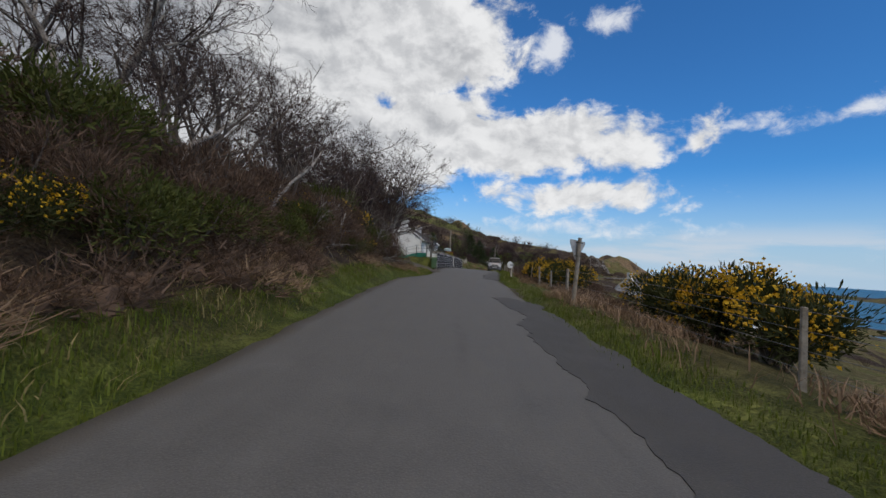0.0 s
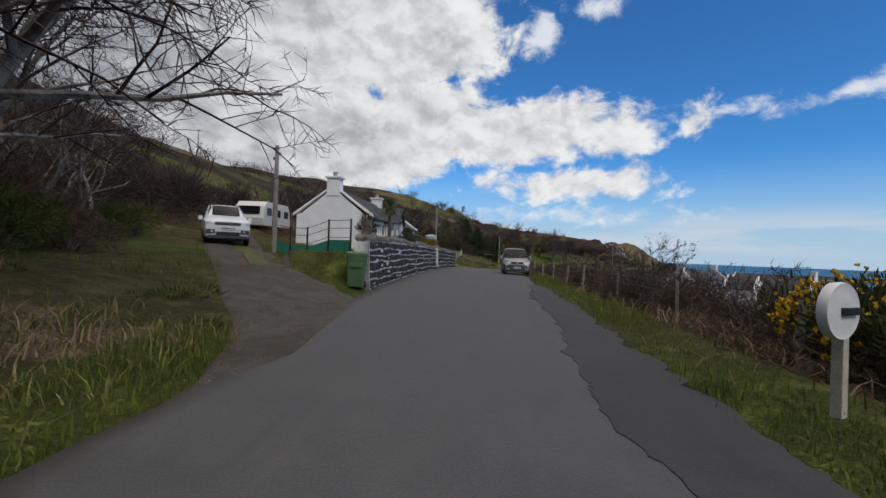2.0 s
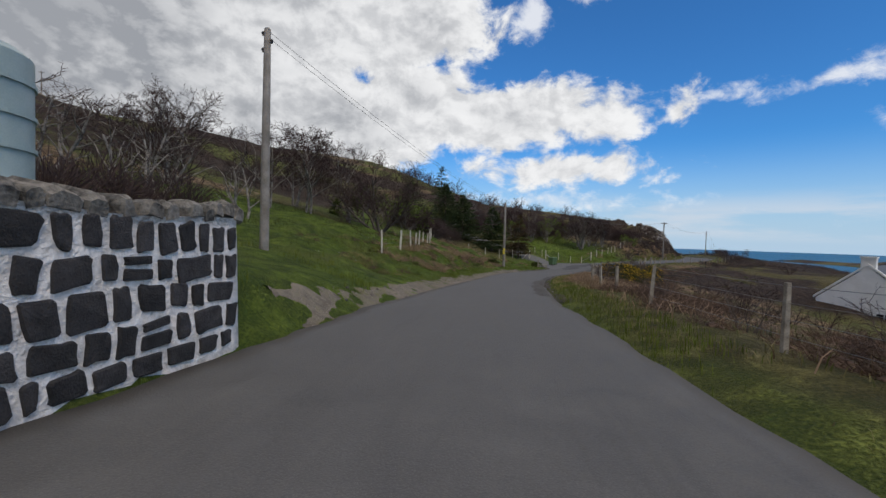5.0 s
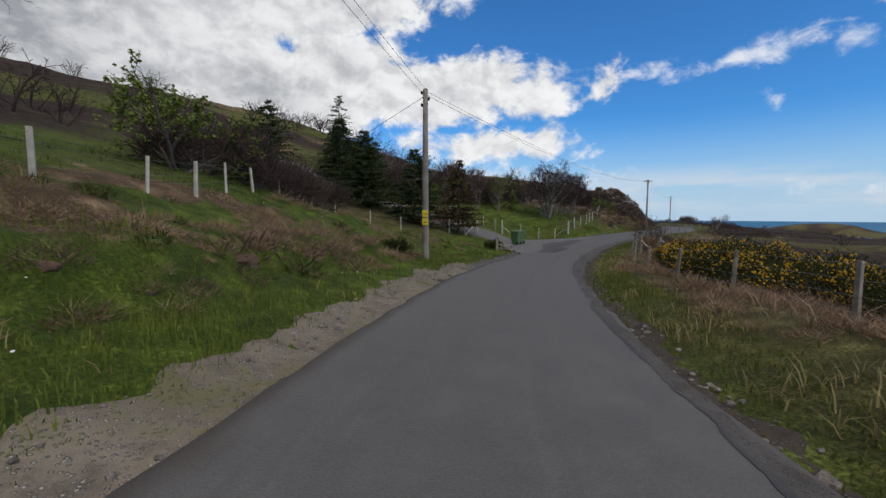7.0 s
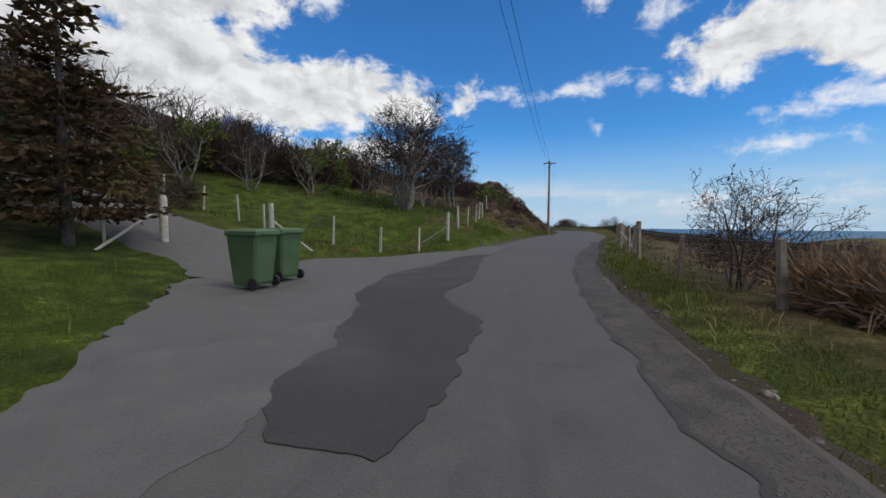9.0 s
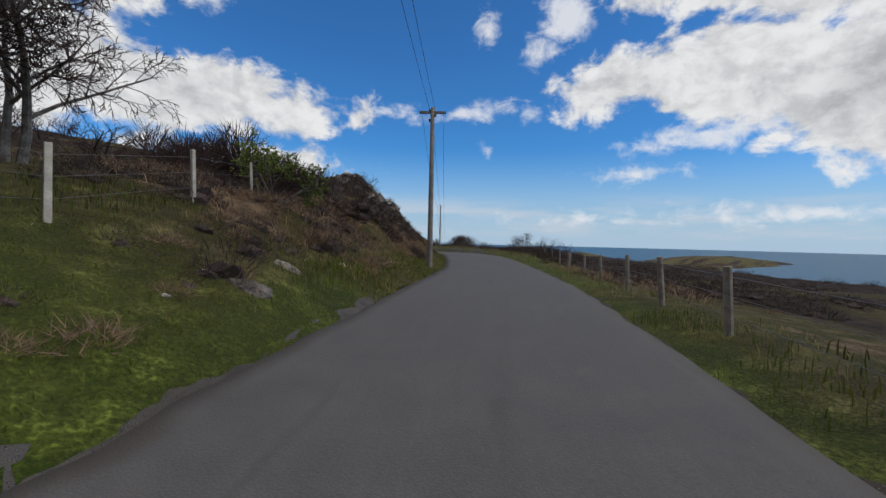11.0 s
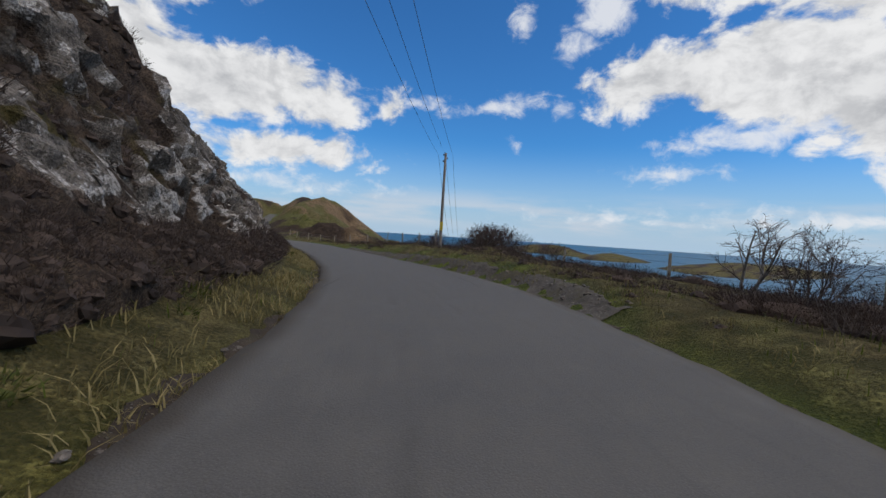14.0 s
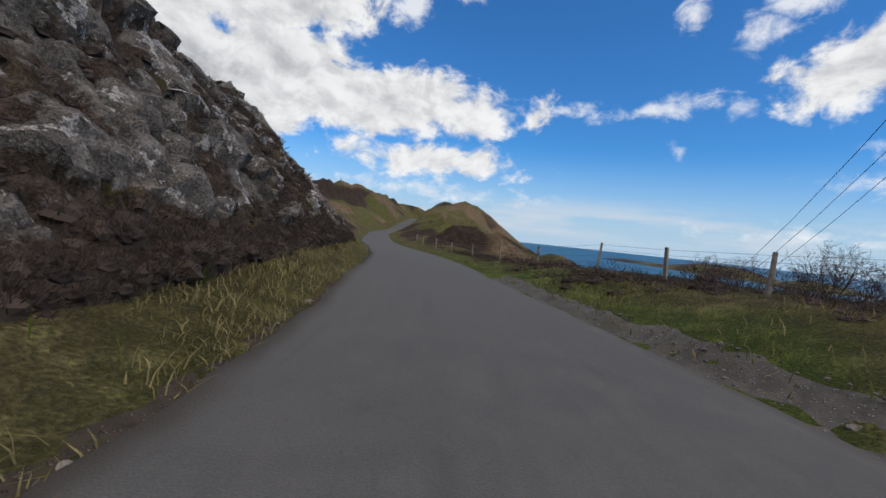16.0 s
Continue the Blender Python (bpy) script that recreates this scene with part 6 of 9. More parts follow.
def build_van():
    m = Matrix.Translation([float(c) for c in along(56.5, 2.7, 0.015)]) @ pose(0, 0, 0, 0, 0, heading(56.5) - 90 + 1.0)
    van = thing("van", m, "silver panel van with a roof rack parked half on the verge", "van")
    belt = 1.03
    body = hull([(2.13, 0.40, 0.66, 0.60, 0.62, 0.55), (2.10, 0.30, 0.80, 0.72, 0.74, 0.68), (1.98, 0.24, 0.92, 0.80, 0.82, 0.74), (1.75, 0.22, 0.99, 0.83, 0.85, 0.76), (1.25, 0.22, 1.10, 0.84, 0.86, 0.74), (1.12, 0.22, 1.14, 0.84, 0.86, 0.73), (0.75, 0.22, 1.45, 0.84, 0.86, 0.70), (0.38, 0.22, 1.73, 0.84, 0.86, 0.68),
                 (0.10, 0.22, 1.80, 0.84, 0.86, 0.69), (-0.8, 0.22, 1.82, 0.84, 0.86, 0.70), (-1.8, 0.24, 1.80, 0.84, 0.86, 0.70), (-2.06, 0.28, 1.74, 0.82, 0.85, 0.68), (-2.14, 0.36, 1.62, 0.78, 0.82, 0.64)], belt)
    part("body", body, SILVER, van, smooth=True)
    # windscreen
    rows = [(1.12, 1.150, 0.76), (0.94, 1.305, 0.735), (0.76, 1.458, 0.71), (0.57, 1.605, 0.685), (0.40, 1.735, 0.665)]
    ws = Build()
    rings = [[(x + 0.035 - 0.035 * f ** 4, f * w, z + 0.030 - 0.015 * f ** 4) for f in np.linspace(-1, 1, 9)] for x, z, w in rows]
    ws.loft(rings, False, False)
    part("windscreen", ws, GLASS, van, "dark windscreen", smooth=True)
    part("wiper", Build().tube([(1.20, -0.45, 1.135), (1.16, 0.05, 1.165), (1.13, 0.5, 1.17)], 0.012, 5), BLACK, van)

    def wy(z):
        return 0.86 + (0.69 - 0.86) * (z - belt) / (1.75 - belt)

    for side in (1, -1):
        pts = [(0.98, 1.04), (0.95, 1.14), (0.70, 1.37), (0.46, 1.56), (0.32, 1.63), (0.14, 1.665), (-0.04, 1.67), (-0.12, 1.63), (-0.15, 1.30), (-0.13, 1.14), (-0.06, 1.06), (0.08, 1.035)]
        part("side_window", panel([(x, side * (wy(z) + 0.006), z) for x, z in pts], 0.008, side), GLASS, van, "dark cab window")
        part("window_seal", Build().tube([(x, side * (wy(z) + 0.012), z) for x, z in pts + pts[:1]], 0.016, 6), BLACK, van, "black rubber window seal")
        for pts in ([(-0.28, 1.10), (-0.28, 1.60), (-0.97, 1.62), (-0.97, 1.10)], [(-1.08, 1.10), (-1.08, 1.61), (-1.85, 1.58), (-1.95, 1.12)]):
            loop = [(a[0] + (b[0] - a[0]) * f, a[1] + (b[1] - a[1]) * f) for a, b in zip(pts, pts[1:] + pts[:1]) for f in (0.0, 0.2, 0.4, 0.6, 0.8)]
            part("panel_seam", Build().tube([(x, side * (wy(z) + 0.030 * math.sin(math.pi * (z - belt) / (1.75 - belt))), z) for x, z in loop + loop[:1]], 0.007, 6), SILVER, van, "pressed panel seam")
        part("rubbing_strip", Build().box((-1.35, side * 0.848 - 0.012, 0.60), (1.10, side * 0.848 + 0.016, 0.72)), TRIM, van, "black rubbing strip", bevel=0.006)
        part("slide_rail", Build().box((-1.95, side * 0.85 - 0.01, 1.00), (-0.95, side * 0.86 + 0.012, 1.03)), BLACK, van)
        for x in (-0.05, -0.28):
            grip = Build().box((x - 0.10, side * 0.86 - 0.01, 0.90), (x + 0.10, side * 0.86 + 0.035, 0.95))
            grip.disc((x, side * 0.856, 0.925), 0.075, 0.016, 1, 18)
            part("door_handle", grip, BLACK, van, "black door handle", bevel=0.006)
        mir = new("mirror")
        mir.parent = van
        part("mirror_arm", Build().box((0.72, side * 0.84 - 0.02, 1.06), (0.84, side * 0.84 + 0.10 * (side > 0) + 0.02, 1.16)), BLACK, mir)
        part("mirror_shell", Build().box((0.68, min(side * 0.90, side * 1.06), 1.04), (0.84, max(side * 0.90, side * 1.06), 1.30), (0.85, 0.85)), SILVER, mir, "silver mirror shell", bevel=0.03)
        lamp = [(2.13, 0.44, 0.80), (2.05, 0.70, 0.77), (1.86, 0.88, 0.80), (1.84, 0.87, 0.97), (1.98, 0.72, 1.00), (2.08, 0.44, 0.93)]
        back = [(1.90, 0.44, 0.80), (1.80, 0.70, 0.78), (1.70, 0.80, 0.80), (1.70, 0.80, 0.95), (1.80, 0.70, 0.97), (1.88, 0.44, 0.92)]
        part("headlight", Build().loft([[(x, side * y, z) for x, y, z in ring] for ring in (back, lamp)]), LENS, van, "clear glass headlight", smooth=False, bevel=0.012)
        part("fog_lamp", Build().disc((2.19, side * 0.58, 0.42), 0.05, 0.05, 0, 14), LENS, van)
        part("wheel_arch", Build().disc((1.30, side * 0.838, 0.33), 0.385, 0.022, 1, 28), BLACK, van)
        part("wheel_arch", Build().disc((-1.27, side * 0.838, 0.33), 0.385, 0.022, 1, 28), BLACK, van)
        wheel(van, 1.30, side * 0.775, 0.315, side)
        wheel(van, -1.27, side * 0.775, 0.315, side)
        part("tail_light", Build().box((-2.10, side * 0.80 - 0.03, 0.85), (-1.98, side * 0.80 + 0.05, 1.35)), rough_paint("red tail lamp", (0.30, 0.01, 0.01), (0.36, 0.02, 0.015), 8, 0.25, 0), van, "red tail light", bevel=0.015)
    bump_ = Build().loft([[(x, y, z) for x, z in ((2.00 - 0.30 * (y / 0.86) ** 4, 0.20), (2.20 - 0.26 * (y / 0.86) ** 4, 0.24), (2.23 - 0.26 * (y / 0.86) ** 4, 0.60), (2.16 - 0.26 * (y / 0.86) ** 4, 0.72), (1.90 - 0.30 * (y / 0.86) ** 4, 0.70))] for y in np.linspace(-0.89, 0.89, 15)])
    part("bumper", bump_, TRIM, van, "dark grey plastic bumper", smooth=True)
    part("grille", Build().box((2.06, -0.40, 0.76), (2.135, 0.40, 0.90)), BLACK, van, "black grille", bevel=0.012)
    part("lower_grille", Build().box((2.19, -0.36, 0.60), (2.245, 0.36, 0.66)), BLACK, van, bevel=0.008)
    part("badge", Build().disc((2.14, 0, 0.83), 0.055, 0.012, 0, 18), ALLOY, van, "round silver badge")
    plate(van, 2.245, 0.52)
    rack = new("roof_rack")
    rack.parent = van
    for x in (0.05, -0.85, -1.7):
        part("cross_bar", Build().tube([(x, -0.66, 1.88), (x, 0.66, 1.88)], 0.018, 6), IRON, rack, "black cross bar")
        for side in (1, -1):
            part("foot", Build().tube([(x, side * 0.63, 1.76), (x, side * 0.63, 1.92)], 0.02, 6), IRON, rack)
    for side in (1, -1):
        part("side_rail", Build().tube([(0.2, side * 0.60, 1.90), (-1.85, side * 0.60, 1.90)], 0.012, 6), IRON, rack)
    return van


build_van()


def build_suv():
    p = drop(45.2, -11.9)
    f = drop(43.4, -10.7)
    tilt = math.degrees(math.atan2(p.z - f.z, 2.1))
    m = Matrix.Translation((p.x, p.y, (p.z + f.z) / 2 + 0.10)) @ pose(0, 0, 0, 0, max(-4, min(4, tilt)), heading(45) - 90 + 37)
    suv = thing("sport_utility_car", m, "white compact SUV parked facing down the gravel driveway", "car")
    belt = 1.06
    body = hull([(2.20, 0.46, 0.99, 0.70, 0.76, 0.70), (2.16, 0.34, 1.07, 0.82, 0.86, 0.78), (2.02, 0.30, 1.12, 0.87, 0.90, 0.82), (1.25, 0.30, 1.20, 0.88, 0.92, 0.82), (1.02, 0.30, 1.23, 0.88, 0.92, 0.78), (0.62, 0.30, 1.52, 0.88, 0.92, 0.71), (0.30, 0.30, 1.69, 0.88, 0.92, 0.67),
                 (-0.3, 0.30, 1.73, 0.88, 0.92, 0.67), (-1.2, 0.30, 1.71, 0.88, 0.92, 0.66), (-1.8, 0.32, 1.62, 0.88, 0.91, 0.63), (-2.12, 0.38, 1.20, 0.82, 0.86, 0.66), (-2.18, 0.46, 1.02, 0.76, 0.80, 0.64)], belt)
    part("body", body, WHITE_CAR, suv, smooth=True)
    rows = [(1.01, 1.255, 0.75), (0.82, 1.395, 0.73), (0.64, 1.525, 0.70), (0.48, 1.612, 0.67), (0.33, 1.690, 0.64)]
    part("windscreen", Build().loft([[(x + 0.02 - 0.10 * f * f, f * w, z + 0.022 - 0.02 * f * f) for f in np.linspace(-1, 1, 9)] for x, z, w in rows], False, False), GLASS, suv, "dark windscreen", smooth=True)

    def wy(z):
        return 0.92 + (0.67 - 0.92) * (z - belt) / (1.66 - belt)

    for side in (1, -1):
        for pts in ([(0.80, 1.12), (0.22, 1.54), (-0.25, 1.58), (-0.25, 1.12)], [(-0.33, 1.12), (-0.33, 1.58), (-1.15, 1.57), (-1.35, 1.16)]):
            part("side_window", panel([(x, side * (wy(z) + 0.004), z) for x, z in pts], 0.008, side), GLASS, suv, "dark side window")
        part("headlight", Build().box((2.02, min(side * 0.50, side * 0.86), 0.90), (2.205, max(side * 0.50, side * 0.86), 1.01), (0.8, 0.95)), LENS, suv, "narrow clear headlight", bevel=0.02)
        part("fog_surround", Build().box((2.08, min(side * 0.48, side * 0.84), 0.50), (2.225, max(side * 0.48, side * 0.84), 0.68), (0.9, 0.9)), TRIM, suv, "black fog lamp surround", bevel=0.02)
        part("fog_lamp", Build().disc((2.22, side * 0.62, 0.60), 0.05, 0.04, 0, 12), LENS, suv)
        part("mirror", Build().box((0.60, min(side * 0.92, side * 1.10), 1.02), (0.76, max(side * 0.92, side * 1.10), 1.20), (0.8, 0.9)), WHITE_CAR, suv, bevel=0.03)
        part("roof_rail", Build().tube([(0.1, side * 0.60, 1.755), (-1.6, side * 0.58, 1.73)], 0.018, 6), IRON, suv, "black roof rail")
        part("sill", Build().box((-1.0, side * 0.88 - 0.02, 0.28), (1.0, side * 0.88 + 0.03, 0.42)), TRIM, suv, "dark plastic sill", bevel=0.01)
        for x in (1.33, -1.30):
            part("wheel_arch", Build().disc((x, side * 0.872, 0.37), 0.44, 0.03, 1, 28), TRIM, suv)
            wheel(suv, x, side * 0.81, 0.35, side, 0.22, 7)
    part("lower_intake", Build().box((2.14, -0.46, 0.44), (2.228, 0.46, 0.58)), BLACK, suv, "black lower air intake", bevel=0.012)
    part("grille", Build().box((2.12, -0.50, 0.87), (2.222, 0.50, 1.00)), BLACK, suv, "black slotted grille", bevel=0.012)
    for k in range(7):
        y = -0.42 + 0.14 * k
        part("grille_slot", Build().box((2.215, y - 0.05, 0.885), (2.232, y + 0.05, 0.985)), ALLOY, suv, "silver grille surround")
        part("grille_gap", Build().box((2.225, y - 0.038, 0.898), (2.238, y + 0.038, 0.972)), BLACK, suv)
    part("lower_bumper", Build().box((2.06, -0.80, 0.28), (2.215, 0.80, 0.44), (0.9, 0.97)), TRIM, suv, "dark lower bumper", bevel=0.04)
    plate(suv, 2.235, 0.74)


build_suv()


def build_caravan():
    m = upright(56.5, -16.6, -84)
    car = thing("caravan", m @ Matrix.Translation((0, 0, -0.3)), "old cream touring caravan behind the cottage", "caravan")
    outline = [(-2.4, 0.45), (2.3, 0.45), (2.45, 1.0), (2.3, 1.9), (1.9, 2.25), (-1.9, 2.3), (-2.3, 2.0), (-2.5, 1.1)]
    part("body", Build().prism(outline, 1, -1.05, 1.05), CREAM, car, bevel=0.08)
    for side in (1, -1):
        for a, b in ((-2.0, -1.2), (-0.5, 0.5), (1.1, 1.9)):
            part("side_window", Build().box((a, side * 1.055 - 0.01, 1.25), (b, side * 1.055 + 0.015, 1.8)), GLASS, car, "dark caravan window", bevel=0.01)
        part("wheel", Build().disc((-0.1, side * 0.95, 0.32), 0.32, 0.18, 1, 20), BLACK, car)
    part("end_window", Build().box((2.32, -0.75, 1.3), (2.46, 0.75, 1.85)), GLASS, car)
    part("drawbar", Build().tube([(2.3, 0.4, 0.45), (3.4, 0, 0.45)], 0.04, 6).tube([(2.3, -0.4, 0.45), (3.4, 0, 0.45)], 0.04, 6), IRON, car, "black drawbar")


build_caravan()

# ---- bins, signs, tank ----


def wheelie_bin(m, label, group=""):
    b = thing("wheelie_bin", m, label, "bin", group)
    body = Build().loft([[(x * w, y * d - 0.02 * (1 - w), z) for x, y in ((-1, -0.85), (-0.85, -1), (0.85, -1), (1, -0.85), (1, 0.85), (0.85, 1), (-0.85, 1), (-1, 0.85))] for z, w, d in ((0.05, 0.225, 0.25), (0.12, 0.235, 0.265), (0.90, 0.282, 0.345), (0.965, 0.285, 0.35))])
    part("body", body, GREEN_PLASTIC, b)
    part("rim", Build().box((-0.30, -0.37, 0.945), (0.30, 0.36, 0.985)), GREEN_PLASTIC, b, bevel=0.012)
    lid = Build().loft([[(x * 0.30 * g, y * 0.375 * g, z) for x, y in ((-1, -0.9), (-0.9, -1), (0.9, -1), (1, -0.9), (1, 0.95), (-1, 0.95))] for z, g in ((0.985, 1.0), (1.02, 1.0), (1.06, 0.86))])
    part("lid", lid, GREEN_PLASTIC, b, "slightly paler hinged lid")
    part("handle", Build().tube([(-0.22, 0.40, 0.96), (-0.22, 0.44, 0.98), (0.22, 0.44, 0.98), (0.22, 0.40, 0.96)], 0.016, 6), GREEN_PLASTIC, b)
    for side in (-1, 1):
        part("wheel", Build().disc((side * 0.27, 0.24, 0.10), 0.10, 0.05, 0, 18), BLACK, b, "black rubber wheel")
    part("axle", Build().tube([(-0.27, 0.24, 0.10), (0.27, 0.24, 0.10)], 0.012, 6), IRON, b)
    part("front_panel", Build().box((-0.16, -0.375, 0.62), (0.16, -0.30, 0.74), (1, 1)), GREEN_PLASTIC, b, bevel=0.01)
    return b


def road_place(s, u, turn=0.0, h=0.03):
    return Matrix.Translation([float(c) for c in along(s, u, h - 0.012 * abs(u))]) @ pose(0, 0, 0, 0, 0, heading(s) + turn)


wheelie_bin(Matrix.Translation(drop(38.42, -3.34) + Vector((0, 0, 0.03))) @ pose(0, 0, 0, 0, 2, heading(38) + 12), "dark green wheelie bin at the end of the stone wall")
wheelie_bin(road_place(122.2, -4.6, -98, 0.06), "green wheelie bin standing at the junction", "bins at the junction")
wheelie_bin(road_place(123.15, -4.7, -104, 0.06), "green wheelie bin standing at the junction", "bins at the junction")

sign = thing("warning_sign", upright(12.3, 3.5, 33, 0.0, lean=(0, 5)), "back of a grey triangular road sign on a leaning timber post", "road sign")
part("post", Build().tube([(0, 0, -0.3), (0.01, 0, 1.0), (0, 0, 2.0)], (0.062, 0.06, 0.055), 10), POST, sign, bevel=0.0, smooth=True)
tri = [(-0.34, 1.93), (0.34, 1.93), (0.0, 1.34)]
part("plate", Build().prism([(-0.33, 1.86), (-0.30, 1.92), (0.30, 1.92), (0.33, 1.86), (0.04, 1.34), (-0.04, 1.34)], 1, 0.07, 0.085), SIGN_GREY, sign, "dull grey triangular plate")
for z in (1.45, 1.85):
    part("clip", Build().tube([(-0.09, 0.06, z), (-0.07, -0.05, z), (0.07, -0.05, z), (0.09, 0.06, z)], 0.012, 5), IRON, sign)
stub = thing("fence_post", upright(13.2, 3.75, 30, lean=(0, 4)), "short split timber post beside the road sign", "post")
part("shaft", Build().box((-0.05, -0.05, -0.3), (0.05, 0.05, 1.0), (0.8, 0.7)), POST, stub, bevel=0.01)

disc = thing("round_sign", upright(30.3, 3.25, 25), "white plastic drum lid fixed to a short timber post", "sign")
part("post", Build().box((0.01, -0.045, -0.3), (0.10, 0.045, 0.96), (0.95, 0.95)), PALE_POST, disc, bevel=0.008)
prof = [(0.0, 0.02), (0.05, 0.02), (0.13, 0.035), (0.20, 0.02), (0.235, 0.03), (0.245, 0.0), (0.235, -0.05), (0.0, -0.05)]
rings = [[(-0.12 + r * math.cos(a), -0.07 - d, 0.93 + r * math.sin(a)) for r, d in prof] for a in np.linspace(0, 2 * math.pi, 29)]
part("face", Build().loft(rings, True, False), PLATE_WHITE, disc, "round ribbed white plastic face", smooth=True)
part("bracket", Build().box((-0.14, -0.13, 0.90), (0.08, -0.085, 0.96)), IRON, disc)

tank = thing("oil_tank", upright(69.6, -5.6, 10), "pale grey green oil tank behind the garden wall", "tank")
part("shell", Build().tube([(0, 0, 0.1), (0, 0, 0.16), (0, 0, 2.15), (0, 0, 2.25), (0, 0, 2.32)], (0.55, 0.62, 0.62, 0.5, 0.2), 22), TANK, tank, smooth=True)
for k in range(5):
    part("rib", Build().tube([(0, 0, 0.4 + 0.36 * k), (0, 0, 0.45 + 0.36 * k)], 0.645, 22), TANK, tank)
part("cap", Build().disc((0, 0, 2.36), 0.13, 0.08, 2, 14), TRIM, tank, "dark filler cap")

# ---- garden: railing, fences, gate ----
rail = new("garden_railing")
rail.matrix_basis = Matrix.Translation([float(c) for c in along(40.6, -3.42, 0)])
tagged(rail, "black wrought iron railing with heart scrolls on the wall", "railing")
ri = rail.matrix_basis.inverted()


def rail_at(s, h):
    return tuple(ri @ Vector([float(c) for c in along(s, -3.42, wall_top(s) + h)]))


for h in (0.12, 0.62):
    part("rail_bar", Build().tube([rail_at(s, h) for s in np.arange(40.6, 52.1, 1.0)], 0.013, 6), IRON, rail)
for k, s in enumerate(np.arange(40.6, 52.2, 0.38)):
    if k % 3 != 1:
        part("baluster", Build().tube([rail_at(s, -0.05), rail_at(s, 0.64)], 0.008, 5), IRON, rail)
    else:
        for d in (-1, 1):
            pts = [(0, 0.12), (0.10, 0.30), (0.145, 0.46), (0.11, 0.57), (0.05, 0.55), (0.045, 0.47), (0.08, 0.45)]
            part("scroll", Build().tube([rail_at(s + d * a, b) for a, b in pts], 0.009, 5), IRON, rail)
        part("finial", Build().tube([rail_at(s, 0.30), rail_at(s, 0.36), rail_at(s, 0.42)], (0.005, 0.035, 0.005), 8), IRON, rail)


def fence(name, label, posts, mat, high=1.1, thick=0.09, wires=(0.25, 0.5, 0.75, 1.0), seed=1, wire_r=0.004, lean=4, round_=False, strainers=()):
    """Posts at (s, u) places and wires between them: one fence with its posts as parts."""
    rng = random.Random(seed)
    at = [drop(s, u) for s, u in posts]
    f = new(name)
    f.matrix_basis = Matrix.Translation(at[0])
    tagged(f, label, "fence")
    tops = []
    for k, p in enumerate(at):
        h = high * rng.uniform(0.9, 1.06) * (1.12 if k in strainers else 1)
        t = thick * rng.uniform(0.85, 1.15) * (1.7 if k in strainers else 1)
        b = Build()
        if round_ or k in strainers:
            b.tube([(0, 0, -0.3), (0, 0, h * 0.5), (0, 0, h - 0.01), (0, 0, h)], (t * 0.56, t * 0.54, t * 0.52, t * 0.42), 9)
        else:
            b.box((-t / 2, -t / 2, -0.3), (t / 2, t / 2, h), (0.92, 0.8))
        ob = part("post", b, mat, f, bevel=0.0 if round_ else 0.008, smooth=False)
        m = pose(0, 0, 0, rng.uniform(-lean, lean), rng.uniform(-lean, lean), rng.uniform(0, 90))
        ob.matrix_basis = Matrix.Translation(p - at[0]) @ m
        tops.append((p - at[0], m, h))
    for z in wires:
        pts = [p + (m @ Vector((0, 0, h * z * 0.95))) for p, m, h in tops]
        part("wire", Build().tube([tuple(q) for q in pts], wire_r, 4, caps=False), WIRE, f)
    return f


fence("field_fence", "weathered timber post and wire fence along the verge", [(-6, 4.3), (-1.5, 4.3), (5.0, 4.2), (15.9, 4.15), (19.7, 4.25), (22.8, 4.2), (27, 4.3), (32.5, 4.6)], POST, 0.98, 0.085, seed=2, lean=6)
fence("field_fence", "grey post and wire fence in the rough hedge", [(36.5, 4.9), (40, 4.7), (43.5, 4.5), (47, 4.6), (50.5, 4.5), (54, 4.4), (59.5, 4.4), (63, 4.3), (67, 4.2), (72, 4.1), (77, 4.0)], POST, 1.0, 0.08, seed=3, lean=5)
fence("sheep_fence", "pale posts and netting along the top of the grass bank", [(84.0, -5.6), (87.0, -5.8), (89.5, -6.1), (91.9, -6.7), (94.2, -7.36), (96.5, -8.04), (99.1, -8.9), (101.1, -9.64), (103.4, -10.9), (105.8, -12.1), (109, -13.8), (112.5, -15.0), (115.1, -15.6)], PALE_POST, 1.12, 0.085, (0.2, 0.4, 0.6, 0.8, 0.95), 4, lean=3)
fence("sheep_fence", "pale posts and wire beside the side lane", [(115.3, -15.9), (117.1, -14.3), (118.0, -12.2), (119.4, -10.9), (121.8, -10.3), (123.6, -9.9)], PALE_POST, 1.12, 0.085, (0.3, 0.6, 0.9), 5, lean=3)
fence("sheep_fence", "pale posts and wire round the green field", [(127.0, -8.1), (129.2, -7.4), (130.6, -6.2), (131.9, -5.1), (133.3, -4.3), (135.7, -4.6), (137.7, -4.7), (140.3, -5.0), (142.3, -5.4), (144.5, -5.8), (148, -6.4), (152, -7.4)], PALE_POST, 1.10, 0.085, (0.3, 0.6, 0.9), 6, lean=3, strainers=(0, 4))
fence("sheep_fence", "pale posts following the side lane uphill", [(128.0, -9.4), (128.4, -11.0), (128.6, -13.0), (128.8, -15.5), (128.8, -18.5), (128.5, -22)], PALE_POST, 1.05, 0.08, (0.4, 0.8), 7, lean=4)
fence("field_fence", "grey timber post and wire fence in dead bracken", [(82, 4.3), (85.5, 4.3), (88.6, 4.25), (93.5, 4.6), (97.5, 4.8), (101.5, 4.8), (105.5, 4.6), (109.5, 4.3), (113.5, 4.0), (117.8, 3.9)], POST, 1.0, 0.09, seed=8, lean=6)
